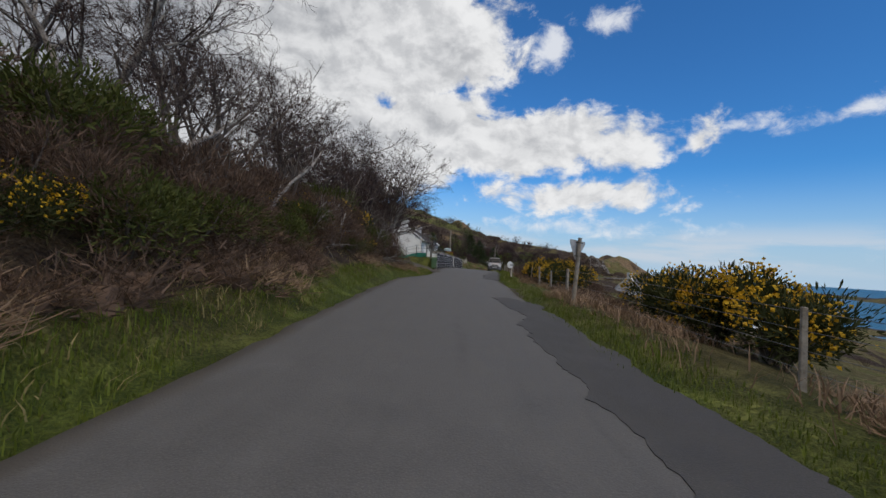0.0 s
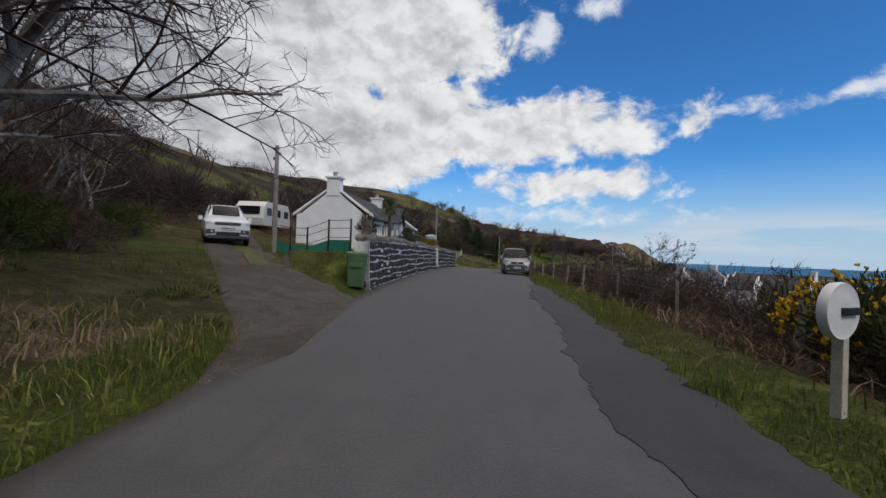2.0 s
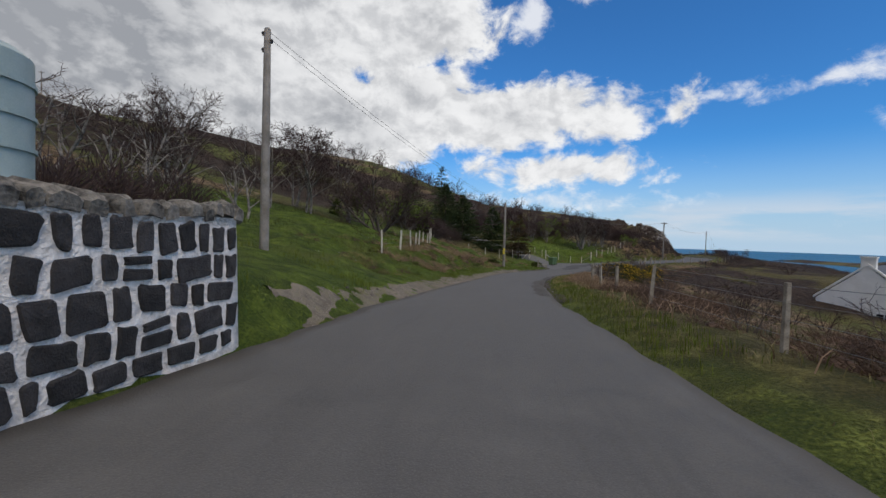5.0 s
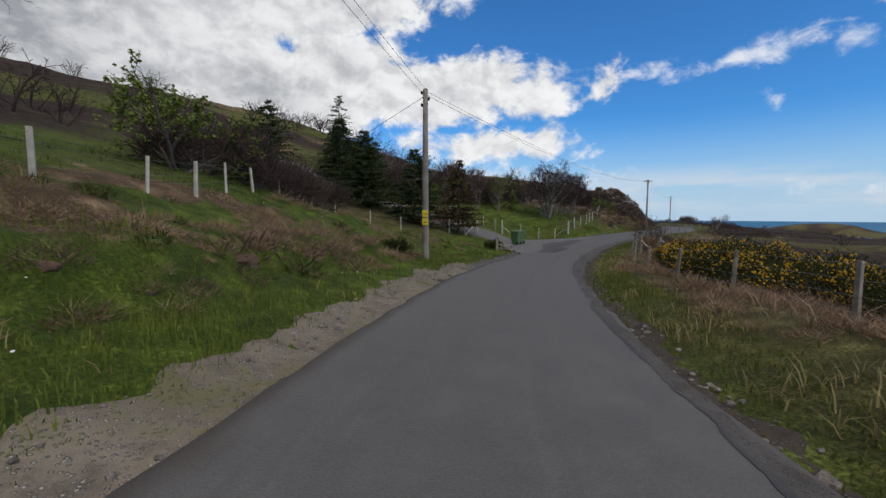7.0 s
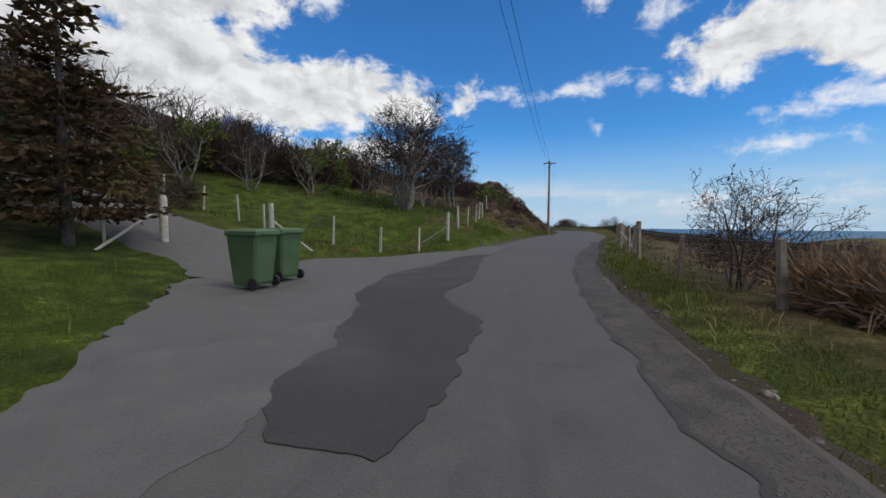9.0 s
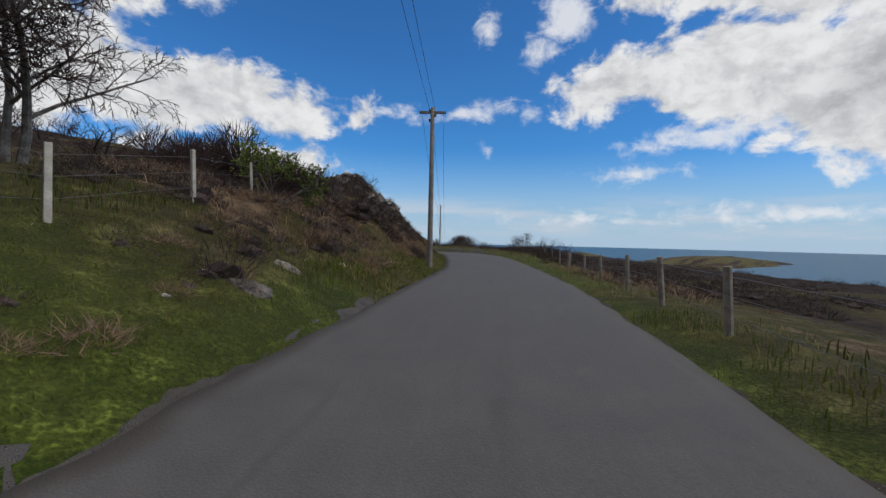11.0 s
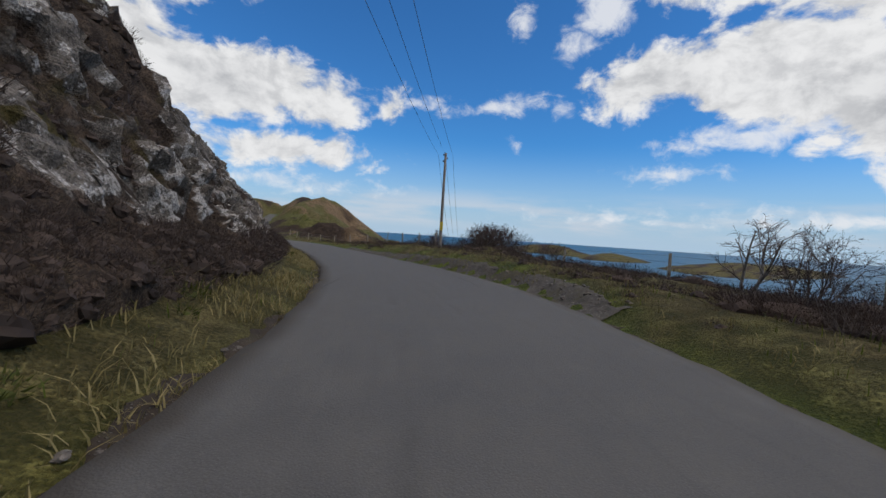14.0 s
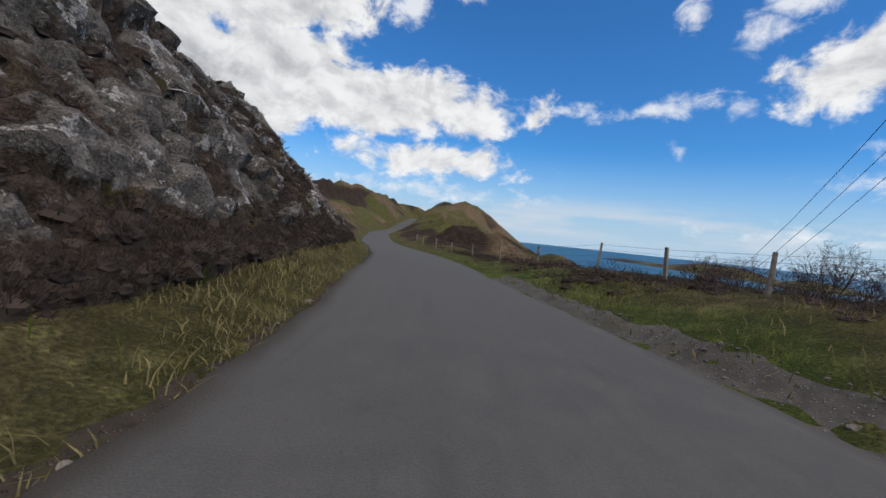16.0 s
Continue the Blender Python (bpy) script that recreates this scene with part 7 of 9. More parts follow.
fence("field_fence", "grey strainer post and wire fence beside the lane", [(119.6, 4.3), (122.5, 4.0), (126, 3.6), (130, 3.3), (133, 3.2)], POST, 1.05, 0.10, seed=9, lean=5, strainers=(0,))
fence("field_fence", "grey round posts and wire beyond the field gate", [(135.4, 3.0), (138.3, 3.3), (140.9, 3.1), (143.1, 3.2), (146.2, 3.5), (149, 3.7), (152, 4.0), (156, 4.4), (160, 4.9), (164.5, 5.5)], POST, 1.0, 0.11, (0.3, 0.6, 0.9), 10, lean=4, round_=True, strainers=(0,))
fence("field_fence", "leaning grey posts along the heather edge", [(165.8, 6.0), (168.6, 6.3), (171.5, 6.8), (174.4, 7.2), (178, 8.4), (183, 9.6), (189, 11), (196, 12)], POST, 1.0, 0.10, (0.35, 0.7, 0.95), 11, lean=6)
fence("field_fence", "grey posts and wire along the cliff edge", [(206.0, 8.0), (208.7, 7.6), (211.8, 7.3), (215.6, 7.0), (221, 6.6), (226, 6.2), (231, 5.8), (236, 5.4), (242, 5.2), (249, 5.0), (256, 5.2)], POST, 1.02, 0.10, (0.3, 0.55, 0.8, 0.97), 12, lean=4)


def brace(s0, u0, h0, s1, u1, h1, r=0.05, mat=POST):
    a, b = drop(s0, u0) + Vector((0, 0, h0)), drop(s1, u1) + Vector((0, 0, h1))
    t = thing("fence_brace", Matrix.Translation(b), "slanting round timber strut against a strainer post", "strut")
    part("pole", Build().tube([tuple(a - b), (0, 0, 0)], (r, r * 0.9), 8), mat, t)
    return t


brace(119.6, 4.3, 0.85, 118.2, 5.4, 0.0)
brace(135.4, 3.0, 0.75, 133.6, 3.5, 0.02)
brace(127.0, -8.1, 0.7, 127.5, -7.0, 0.0, 0.04, PALE_POST)
brace(133.3, -4.3, 0.6, 132.7, -5.4, 0.0, 0.035, POST)
brace(124.4, -9.4, 0.8, 123.2, -9.6, 0.0, 0.04, PALE_POST)
gp = thing("gate_post", upright(124.5, -9.2), "stout pale strainer post at the side lane", "post")
part("shaft", Build().tube([(0, 0, -0.3), (0, 0, 1.2), (0, 0, 1.3)], (0.10, 0.095, 0.06), 10), PALE_POST, gp)
gp = thing("gate_post", upright(135.6, 3.75), "thick round gate post", "post")
part("shaft", Build().tube([(0, 0, -0.3), (0, 0, 1.1), (0, 0, 1.16)], (0.12, 0.115, 0.08), 10), POST, gp)
gp = thing("gate_post", upright(132.8, 3.4), "leaning timber post with slack wires", "post")
part("shaft", Build().box((-0.06, -0.06, -0.3), (0.06, 0.06, 1.05), (0.9, 0.9)), POST, gp, bevel=0.01)

gate = thing("field_gate", upright(143.5, 8.2, -64), "galvanised tubular field gate", "gate")
for z in (0.2, 0.4, 0.62, 0.86, 1.12):
    part("gate_bar", Build().tube([(-1.8, 0, z), (1.8, 0, z)], 0.022, 6), IRON, gate)
for x in (-1.8, 0.0, 1.8):
    part("gate_upright", Build().tube([(x, 0, 0.15), (x, 0, 1.15)], 0.024, 6), IRON, gate)

# the broken rail fence and bench beside the junction
rails = new("rail_fence")
a, b = drop(116.6, -4.0), drop(117.5, -3.3)
rails.matrix_basis = Matrix.Translation(a)
tagged(rails, "broken low fence of one weathered rail between timber posts", "fence")
for p, h in ((a, 0.85), (a.lerp(b, 0.3), 0.42), (b, 0.45)):
    ob = part("post", Build().box((-0.06, -0.06, -0.3), (0.06, 0.06, h), (0.9, 0.9)), POST, rails, bevel=0.01)
    ob.matrix_basis = Matrix.Translation(p - a)
d = b - a
part("rail", Build().tube([(0, 0, 0.36), tuple(d * 0.5 + Vector((0, 0, 0.38))), tuple(d + Vector((0, 0, 0.42)))], 0.045, 4), POST, rails, "grey sawn rail")
part("lower_rail", Build().tube([(0.1, 0.1, 0.12), tuple(d + Vector((0, 0, 0.12)))], 0.035, 4), POST, rails)

# black posts, rails and green netting above the driveway
yard = new("yard_fence")
pts = [drop(44.6, -9.0), drop(43.8, -7.9), (drop(43.0, -6.8)), drop(42.2, -5.6), drop(41.2, -4.4)]
yard.matrix_basis = Matrix.Translation(pts[0])
tagged(yard, "black iron post and rail fence with green netting", "fence")
for p in pts:
    ob = part("post", Build().box((-0.03, -0.03, -0.2), (0.03, 0.03, 1.25)), IRON, yard)
    ob.matrix_basis = Matrix.Translation(p - pts[0])
for z in (0.55, 0.9, 1.2):
    part("rail", Build().tube([tuple(p - pts[0] + Vector((0, 0, z))) for p in pts], 0.012, 5), IRON, yard)
net = Build()
rng = random.Random(5)
rows_ = []
for p in pts:
    rows_.append([tuple(p - pts[0] + Vector((0.01, 0.02, z + rng.uniform(-0.03, 0.03)))) for z in (0.0, 0.15, 0.30, 0.44)])
net.loft(rows_, False, False)
part("netting", net, MESH_GREEN, yard, "sagging green plastic netting")

urn = thing("stone_planter", Matrix.Translation([float(c) for c in along(41.6, -3.9, 1.0)]), "rough dark stone block with dead stems", "planter")
part("block", Build().box((-0.2, -0.2, -0.1), (0.2, 0.2, 1.25), (0.8, 0.85)), COPING, urn, bevel=0.05)
ggate = thing("garden_gate", Matrix.Translation([float(c) for c in along(56.54, -3.14, 0.66)]) @ pose(0, 0, 0, 0, 0, heading(56) + 176), "open rusty iron garden gate above the steps", "gate")
for x in (0.0, 0.75):
    part("gate_upright", Build().tube([(x, 0, 0), (x, 0, 1.0)], 0.016, 5), IRON, ggate)
for z in (0.08, 0.3, 0.55, 0.8, 0.97):
    part("gate_bar", Build().tube([(0, 0, z), (0.75, 0, z)], 0.011, 5), IRON, ggate)
hand = thing("handrail", Matrix.Translation([float(c) for c in along(56.6, -3.9, 1.0)]) @ pose(0, 0, 0, 0, 0, heading(56) + 90), "white tubular handrail up the garden steps", "handrail")
part("rail", Build().tube([(0.3, -0.2, 0.45), (-0.3, 1.3, 1.45), (-0.3, 1.6, 1.45)], 0.03, 8), FRAME_WHITE, hand, smooth=True)
part("support", Build().tube([(-0.3, 1.3, 0.0), (-0.3, 1.3, 1.45)], 0.025, 8), FRAME_WHITE, hand)

# ---- poles and wires ----


def utility_pole(p, height, label, arms=0, plates=0, r=0.13, turn=0.0, lean=0.0):
    t = thing("utility_pole", Matrix.Translation(p) @ pose(0, 0, 0, 0, lean, turn), label, "utility pole", "poles along the lane")
    part("shaft", Build().tube([(0, 0, -0.6), (0, 0, height * 0.5), (0, 0, height - 0.03), (0, 0, height)], (r, r * 0.85, r * 0.68, r * 0.45), 14), POLE, t, smooth=True)
    for k in range(3):
        part("insulator", Build().tube([(0.12 * (1 if k % 2 else -1), 0, height - 0.2 - 0.22 * k), (0.13 * (1 if k % 2 else -1), 0, height - 0.12 - 0.22 * k), (0.13 * (1 if k % 2 else -1), 0, height - 0.08 - 0.22 * k)], (0.03, 0.05, 0.02), 8), TRIM, t, "dark ceramic insulator")
    for k in range(arms):
        part("cross_arm", Build().box((-0.6, -0.05, height - 0.28 - 0.4 * k), (0.6, 0.05, height - 0.18 - 0.4 * k)), POLE, t)
    for k in range(plates):
        part("warning_plate", Build().box((-0.10, -r - 0.015, 1.55 - 0.3 * k), (0.10, -r + 0.02, 1.80 - 0.3 * k)), YELLOW, t, "small yellow warning plate")
        part("bar", Build().box((-0.07, -r - 0.02, 1.64 - 0.3 * k), (0.07, -r - 0.01, 1.67 - 0.3 * k)), IRON, t)
    part("conduit", Build().tube([(0.02, r * 0.9, 0), (0.02, r * 0.8, height * 0.8)], 0.02, 6), TRIM, t)
    return p + Vector((0, 0, height - 0.25))


def at_height(x, y, z):
    g = float(ground_height(np.array([x]), np.array([y]))[0])
    return Vector((x, y, g)), z - g


g1, h1 = at_height(-5.47, 44.84, 6.34)
P1 = utility_pole(g1, h1, "weathered grey timber pole beside the driveway", r=0.12)
g2, h2 = at_height(1.53, 77.3, 7.21)
P2 = utility_pole(g2, h2, "tall grey timber pole on the grass bank", turn=-10)
g3, h3 = at_height(13.6, 105.1, 5.07)
P3 = utility_pole(g3, h3, "grey timber pole with yellow warning plates on the verge", plates=2, turn=-15)
g4, h4 = at_height(51.8, 143.1, 5.73)
P4 = utility_pole(g4, h4, "dark timber pole at the foot of the crag", arms=1, turn=-45)
g5, h5 = at_height(83.76, 176.7, 5.3)
P5 = utility_pole(g5, h5, "dark timber pole with a yellow plate on the seaward bank", plates=2, turn=-30, r=0.115)
far_spots = [((97.2, 374.7), 7.5), ((-70, 150), 6.0), ((-52, 118), 6.0), ((118, 211), 5.0)]
FAR = []
for (x, y), hh in far_spots:
    g, _ = at_height(x, y, 0)
    FAR.append(utility_pole(g, hh, "distant pole with a cross arm on the hill", arms=1))
P0 = Vector((-7.5, -20, 8.5))


def wire(a, b, sag, offset, r=0.007):
    t = thing("overhead_wire", Matrix.Translation(a), "thin dark overhead wire between the poles", "wire", "wires along the lane")
    side = Vector((b - a).to_2d().normalized().to_3d())
    side = Vector((side.y, -side.x, 0)) * offset
    part("strand", Build().tube([tuple((b - a) * f + side + Vector((0, 0, -sag * 4 * f * (1 - f) + 0.1))) for f in np.linspace(0, 1, 15)], r, 4, caps=False), CABLE, t)


for k in (-0.12, 0.12):
    wire(P2, P3, 0.5, k)
    wire(P3, P4, 1.0, k)
for k in (-0.5, 0.0, 0.5):
    wire(P4, P5, 0.9, k)
    wire(P5, FAR[3], 3.0, k, 0.009)
guy = thing("guy_wire", Matrix.Translation(P3), "steel stay wire from the pole with a dark insulator", "wire")
foot = drop(109, -11.5) + Vector((0, 0, 2.2)) - P3
part("strand", Build().tube([(0, 0, 0), tuple(foot)], 0.010, 4), CABLE, guy)
part("insulator", Build().tube([tuple(foot * 0.42), tuple(foot * 0.45), tuple(foot * 0.48)], (0.02, 0.07, 0.02), 8), TRIM, guy)

# ---- white farm below the road ----


def farm_house(m, length, depth, eave, ridge, label, chim=(0,), wins=(), front_gable=False):
    h = thing("farmhouse", m, label, "house", "white farm buildings")
    part("wall", Build().box((-length / 2, -depth / 2, -3.0), (length / 2, depth / 2, eave)), WHITE, h)
    for x in (-length / 2, length / 2 - 0.3):
        part("gable", Build().prism([(-depth / 2, eave - 0.01), (depth / 2, eave - 0.01), (0, ridge)], 0, x, x + 0.3), WHITE, h)
        part("skew", Build().prism([(-depth / 2 - 0.2, eave - 0.05), (0, ridge + 0.12), (depth / 2 + 0.2, eave - 0.05), (depth / 2 + 0.2, eave + 0.15), (0, ridge + 0.34), (-depth / 2 - 0.2, eave + 0.15)], 0, x - 0.05, x + 0.33), WHITE, h)
    for sign in (-1, 1):
        y = sign * (depth / 2 + 0.15)
        part("roof", Build().add([(-length / 2 + 0.28, y, eave - 0.05), (length / 2 - 0.28, y, eave - 0.05), (length / 2 - 0.28, 0, ridge + 0.05), (-length / 2 + 0.28, 0, ridge + 0.05), (-length / 2 + 0.28, y, eave - 0.2), (length / 2 - 0.28, y, eave - 0.2), (length / 2 - 0.28, 0, ridge - 0.1), (-length / 2 + 0.28, 0, ridge - 0.1)],
                                 [(0, 1, 2, 3), (7, 6, 5, 4), (0, 4, 5, 1), (1, 5, 6, 2), (2, 6, 7, 3), (3, 7, 4, 0)]), SLATE, h, "dark slate roof")
    for e in chim:
        x = e * (length / 2 - 0.4)
        part("chimney", Build().box((x - 0.35, -0.5, ridge - 0.4), (x + 0.35, 0.5, ridge + 0.9)).box((x - 0.42, -0.57, ridge + 0.8), (x + 0.42, 0.57, ridge + 0.95)), WHITE, h, "white chimney stack")
    for face, at, z, w, hh in wins:
        win = new("window")
        win.parent = h
        if face == "x":
            s_ = 1 if at[0] > 0 else -1
            x = s_ * length / 2
            part("pane", Build().box((x - 0.02, at[1] - w / 2, z), (x + 0.02, at[1] + w / 2, z + hh)), GLASS, win)
            part("frame", Build().box((x - 0.03, at[1] - 0.03, z), (x + 0.035, at[1] + 0.03, z + hh)).box((x - 0.03, at[1] - w / 2 - 0.05, z - 0.08), (x + 0.05, at[1] + w / 2 + 0.05, z)), FRAME_WHITE, win)
        else:
            y = at[1] * depth / 2
            part("pane", Build().box((at[0] - w / 2, y - 0.02, z), (at[0] + w / 2, y + 0.02, z + hh)), GLASS, win)
            part("frame", Build().box((at[0] - 0.03, y - 0.035, z), (at[0] + 0.03, y + 0.035, z + hh)).box((at[0] - w / 2 - 0.05, y - 0.05, z - 0.08), (at[0] + w / 2 + 0.05, y + 0.05, z)), FRAME_WHITE, win)
    return h


FARM_Z = -6.6


def farm_at(x, y, turn):
    return Matrix.Translation((x - 4.5, y + 3.0, FARM_Z)) @ pose(0, 0, 0, 0, 0, turn)


farm_house(farm_at(56.6, 102.0, 32), 13.5, 7.0, 3.4, 6.6, "white rendered farmhouse with a slate roof below the lane", (-1, 1), [("x", (-1, -1.2), 0.9, 1.0, 1.5), ("x", (-1, 1.2), 0.9, 1.0, 1.5), ("y", (-3, -1), 1.0, 0.9, 1.3), ("y", (1, -1), 1.0, 0.9, 1.3)])
farm_house(farm_at(61.0, 96.2, -58), 5.0, 3.4, 3.6, 5.6, "white gabled porch wing with tall windows", (), [("x", (1, -0.6), 1.2, 0.7, 1.9), ("x", (1, 0.6), 1.2, 0.7, 1.9)])
farm_house(farm_at(65.8, 95.5, -58), 12.0, 7.5, 3.0, 6.2, "white farm wing with a chimney on its gable", (1,), [("x", (1, 0.0), 0.9, 0.6, 0.8)])
farm_house(farm_at(70.5, 91.5, -58), 10.0, 6.5, 2.8, 5.6, "white farm wing with a steep slate roof", (), [])
farm_house(farm_at(72.0, 87.6, 32), 5.5, 4.5, 1.6, 3.0, "low white lean-to shed beside the farmhouse", (), [("y", (-1, -1), 0.2, 0.6, 0.9), ("y", (0.8, -1), -0.3, 0.8, 1.6)])
shed = thing("field_shed", Matrix.Translation((58.5, 86.0, float(ground_height(np.array([58.5]), np.array([86.0]))[0]))) @ pose(0, 0, 0, 0, 0, 30), "flat dark green shed below the farmhouse", "shed")
part("wall", Build().box((-5, -2, -1), (5, 2, 2.2)), rough_paint("dark green boards", (0.03, 0.04, 0.03), (0.05, 0.06, 0.045), 3, 0.8, 0.3, 0.01), shed)
part("roof", Build().box((-5.2, -2.2, 2.2), (5.2, 2.2, 2.35)), TRIM, shed, "grey felt roof")

# ---- trees and shrubs ----


def stand(s, u, size=1.0, turn=None, sink=0.05, lean=(0, 0)):
    """A pose for a plant; the turn follows from its place so that no two stand alike."""
    return upright(s, u, (s * 137.5 + u * 61) % 360 if turn is None else turn, sink, size, lean)


def grove(proto, first, places):
    """Copies of a plant at (s, u, size) places."""
    for s, u, size in places:
        copy_thing(proto, stand(s, u, size))
    return proto


bank_tree = bare_tree("bare_tree", stand(2, -8.2), 11, "bare purple brown tree in the roadside thicket", stems=3, spread_deg=26, height=6.2, radius=0.10, kids=(7, 5, 5, 5), droop=0.03, group="thicket above the lane")
bank_tree_b = bare_tree("bare_tree", stand(9, -8.8), 12, "bare grey tree with dense fine twigs on the bank", BIRCH, 2, 22, 6.8, 0.12, 4, (8, 6, 5, 5), 0.06, group="thicket above the lane")
bank_tree_c = bare_tree("bare_tree", stand(17, -7.6), 13, "twisted bare hazel with many stems on the bank", stems=5, spread_deg=38, height=4.8, radius=0.06, kids=(6, 5, 5, 5), droop=0.02, group="thicket above the lane")
grove(bank_tree, 0, [(13.5, -10, 0.95), (20.5, -9.2, 1.0), (-5, -8.5, 1.05), (24.2, -11.8, 1.0), (5.5, -11.5, 1.05), (29.5, -13, 0.9), (38.5, -15.5, 0.85)])
grove(bank_tree_b, 0, [(37.5, -13.6, 0.9), (41.5, -17, 0.95), (39.5, -13.4, 0.75), (12, -13.2, 1.0), (18, -13, 1.05), (23.6, -8.0, 0.95), (-1, -12, 1.1), (26, -15, 1.0), (34, -17, 0.9), (45.5, -20, 0.8)])
grove(bank_tree_c, 0, [(5, -7.0, 1.0), (11.2, -7.0, 1.05), (14.6, -6.6, 0.95), (21.5, -6.6, 1.0), (26.0, -6.8, 1.05), (-3, -6.5, 1.0), (1.8, -6.2, 0.9), (8, -5.9, 0.8), (30.5, -9.0, 0.85), (33, -12, 0.9)])
over = bare_tree("birch_tree", stand(27.2, -6.2, 1.0, 0, lean=(0, 16)), 14, "bare birch leaning out over the lane", BIRCH, 2, 30, 6.0, 0.10, 4, (8, 6, 5, 5), 0.05)


def pale_limb(s, u, points, label):
    t = thing("fallen_birch", upright(s, u), label, "dead tree")
    n = len(points)
    part("stem", Build().tube(points, [0.075 - 0.055 * k / (n - 1) for k in range(n)], 7), PALE_BIRCH, t, smooth=True)
    for k in range(1, n - 1):
        p = Vector(points[k])
        d = Vector((0.25 * (-1) ** k, 0.7, 0.5 + 0.1 * k))
        part("limb", Build().tube([tuple(p), tuple(p + d * 0.5), tuple(p + d + Vector((0.1, 0, 0.2)))], (0.03, 0.02, 0.006), 5), PALE_BIRCH, t)


pale_limb(11.6, -5.3, [(0, -0.6, 0.2), (-0.2, 0.5, 0.9), (-0.2, 1.5, 1.6), (0.1, 2.3, 2.3), (0.2, 2.9, 3.0)], "leaning dead white birch stem on the bank")
pale_limb(9.0, -6.0, [(0, -0.6, 0.4), (-0.3, 0.3, 1.2), (-0.3, 1.2, 1.7), (-0.5, 2.2, 2.4)], "leaning dead white birch stem on the bank")
pale_limb(25.5, -5.2, [(0, -0.4, 0.1), (0.3, 0.6, 0.6), (0.2, 1.6, 0.8), (0.5, 2.4, 1.3)], "leaning dead white birch stem on the bank")

litter = bare_tree("fallen_branch", stand(20.4, -4.6, 1.0, 40, lean=(62, 10)), 15, "tangle of bleached fallen branches on the bank", PALE_BIRCH, 3, 30, 2.6, 0.045, 3, (6, 5, 4), 0.05, 0.006, group="fallen branches on the bank")
for s_at, u_at, size, turn, tip in ((22.3, -4.9, 0.9, 110, 58), (24.2, -4.7, 1.0, 200, 66), (18.2, -4.8, 0.8, 300, 60), (26.0, -5.4, 1.1, 20, 64), (15.0, -4.8, 0.8, 150, 60), (21.2, -5.8, 1.2, 250, 55), (12.4, -4.7, 0.7, 80, 62), (8.8, -5.0, 0.8, 330, 58), (23.4, -6.2, 1.2, 60, 50)):
    copy_thing(litter, stand(s_at, u_at, size, turn, -0.12, (tip, 12)))

brown = spray_bush("bramble_bush", stand(3.5, -5.4), 21, "dense brown bramble thicket on the bank", BRAMBLE, 1.6, 1.7, 5200, 0.17, 0.0050, group="scrub on the bank")
grove(brown, 0, [(-6, -5.2, 1.0), (-1.5, -5.6, 1.1), (7.4, -5.0, 0.9), (10.4, -5.9, 0.85), (14, -5.2, 0.85), (16.6, -5.4, 0.9), (19.0, -5.4, 1.0), (22.8, -5.2, 0.95), (25.2, -6.2, 1.1), (4.6, -9.5, 0.8), (9.8, -10.2, 0.8), (15.2, -9.4, 0.9), (19.6, -10.4, 0.9), (24.6, -9.6, 1.1), (0.0, -9.2, 0.7), (29, -10.5, 1.2), (28.6, -7.2, 1.0), (30.2, -7.6, 1.1), (27.4, -6.6, 0.9), (36.5, -10.5, 0.9)])
mossy = spray_bush("broom_bush", stand(5.8, -5.8), 22, "mossy green broom bush on the bank", MOSS, 1.4, 1.6, 3600, 0.13, 0.008, group="scrub on the bank")
grove(mossy, 0, [(5.2, -4.3, 0.75), (6.6, -4.5, 0.7), (8.2, -4.7, 0.65), (3.2, -5.8, 0.9), (10.6, -4.6, 0.6), (16.2, -4.4, 0.5), (12.6, -4.9, 0.8), (17.8, -6.4, 1.1), (21.0, -5.0, 0.9), (1.0, -5.2, 0.9), (-3.4, -5.0, 1.0), (26.8, -5.2, 0.8), (39.6, -12.4, 0.8), (41.8, -13.6, 0.9)])
gorse = spray_bush("gorse_bush", stand(13.2, 7.4, 1.0), 23, "tall gorse bush covered with yellow flowers", GORSE, 1.6, 1.9, 5200, 0.13, 0.009, BLOOM, 950, 12, group="gorse along the lane")
grove(gorse, 0, [(8.2, 6.2, 1.05), (9.9, 6.1, 1.15), (11.6, 6.6, 1.1), (14.6, 8.4, 0.5), (23.8, 5.8, 1.0), (25.6, 5.7, 1.1), (27.4, 5.8, 1.18), (29.2, 5.7, 1.08), (31.2, 5.9, 1.15), (33.0, 6.1, 1.0), (28.6, 7.2, 0.9), (34.5, 7.6, 0.7)])
gorse_b = spray_bush("gorse_bush", stand(19.6, -5.9, 0.9), 24, "dark gorse bush with a few yellow flowers", GORSE, 1.5, 1.5, 3600, 0.13, 0.009, BLOOM, 330, 10, group="gorse along the lane")
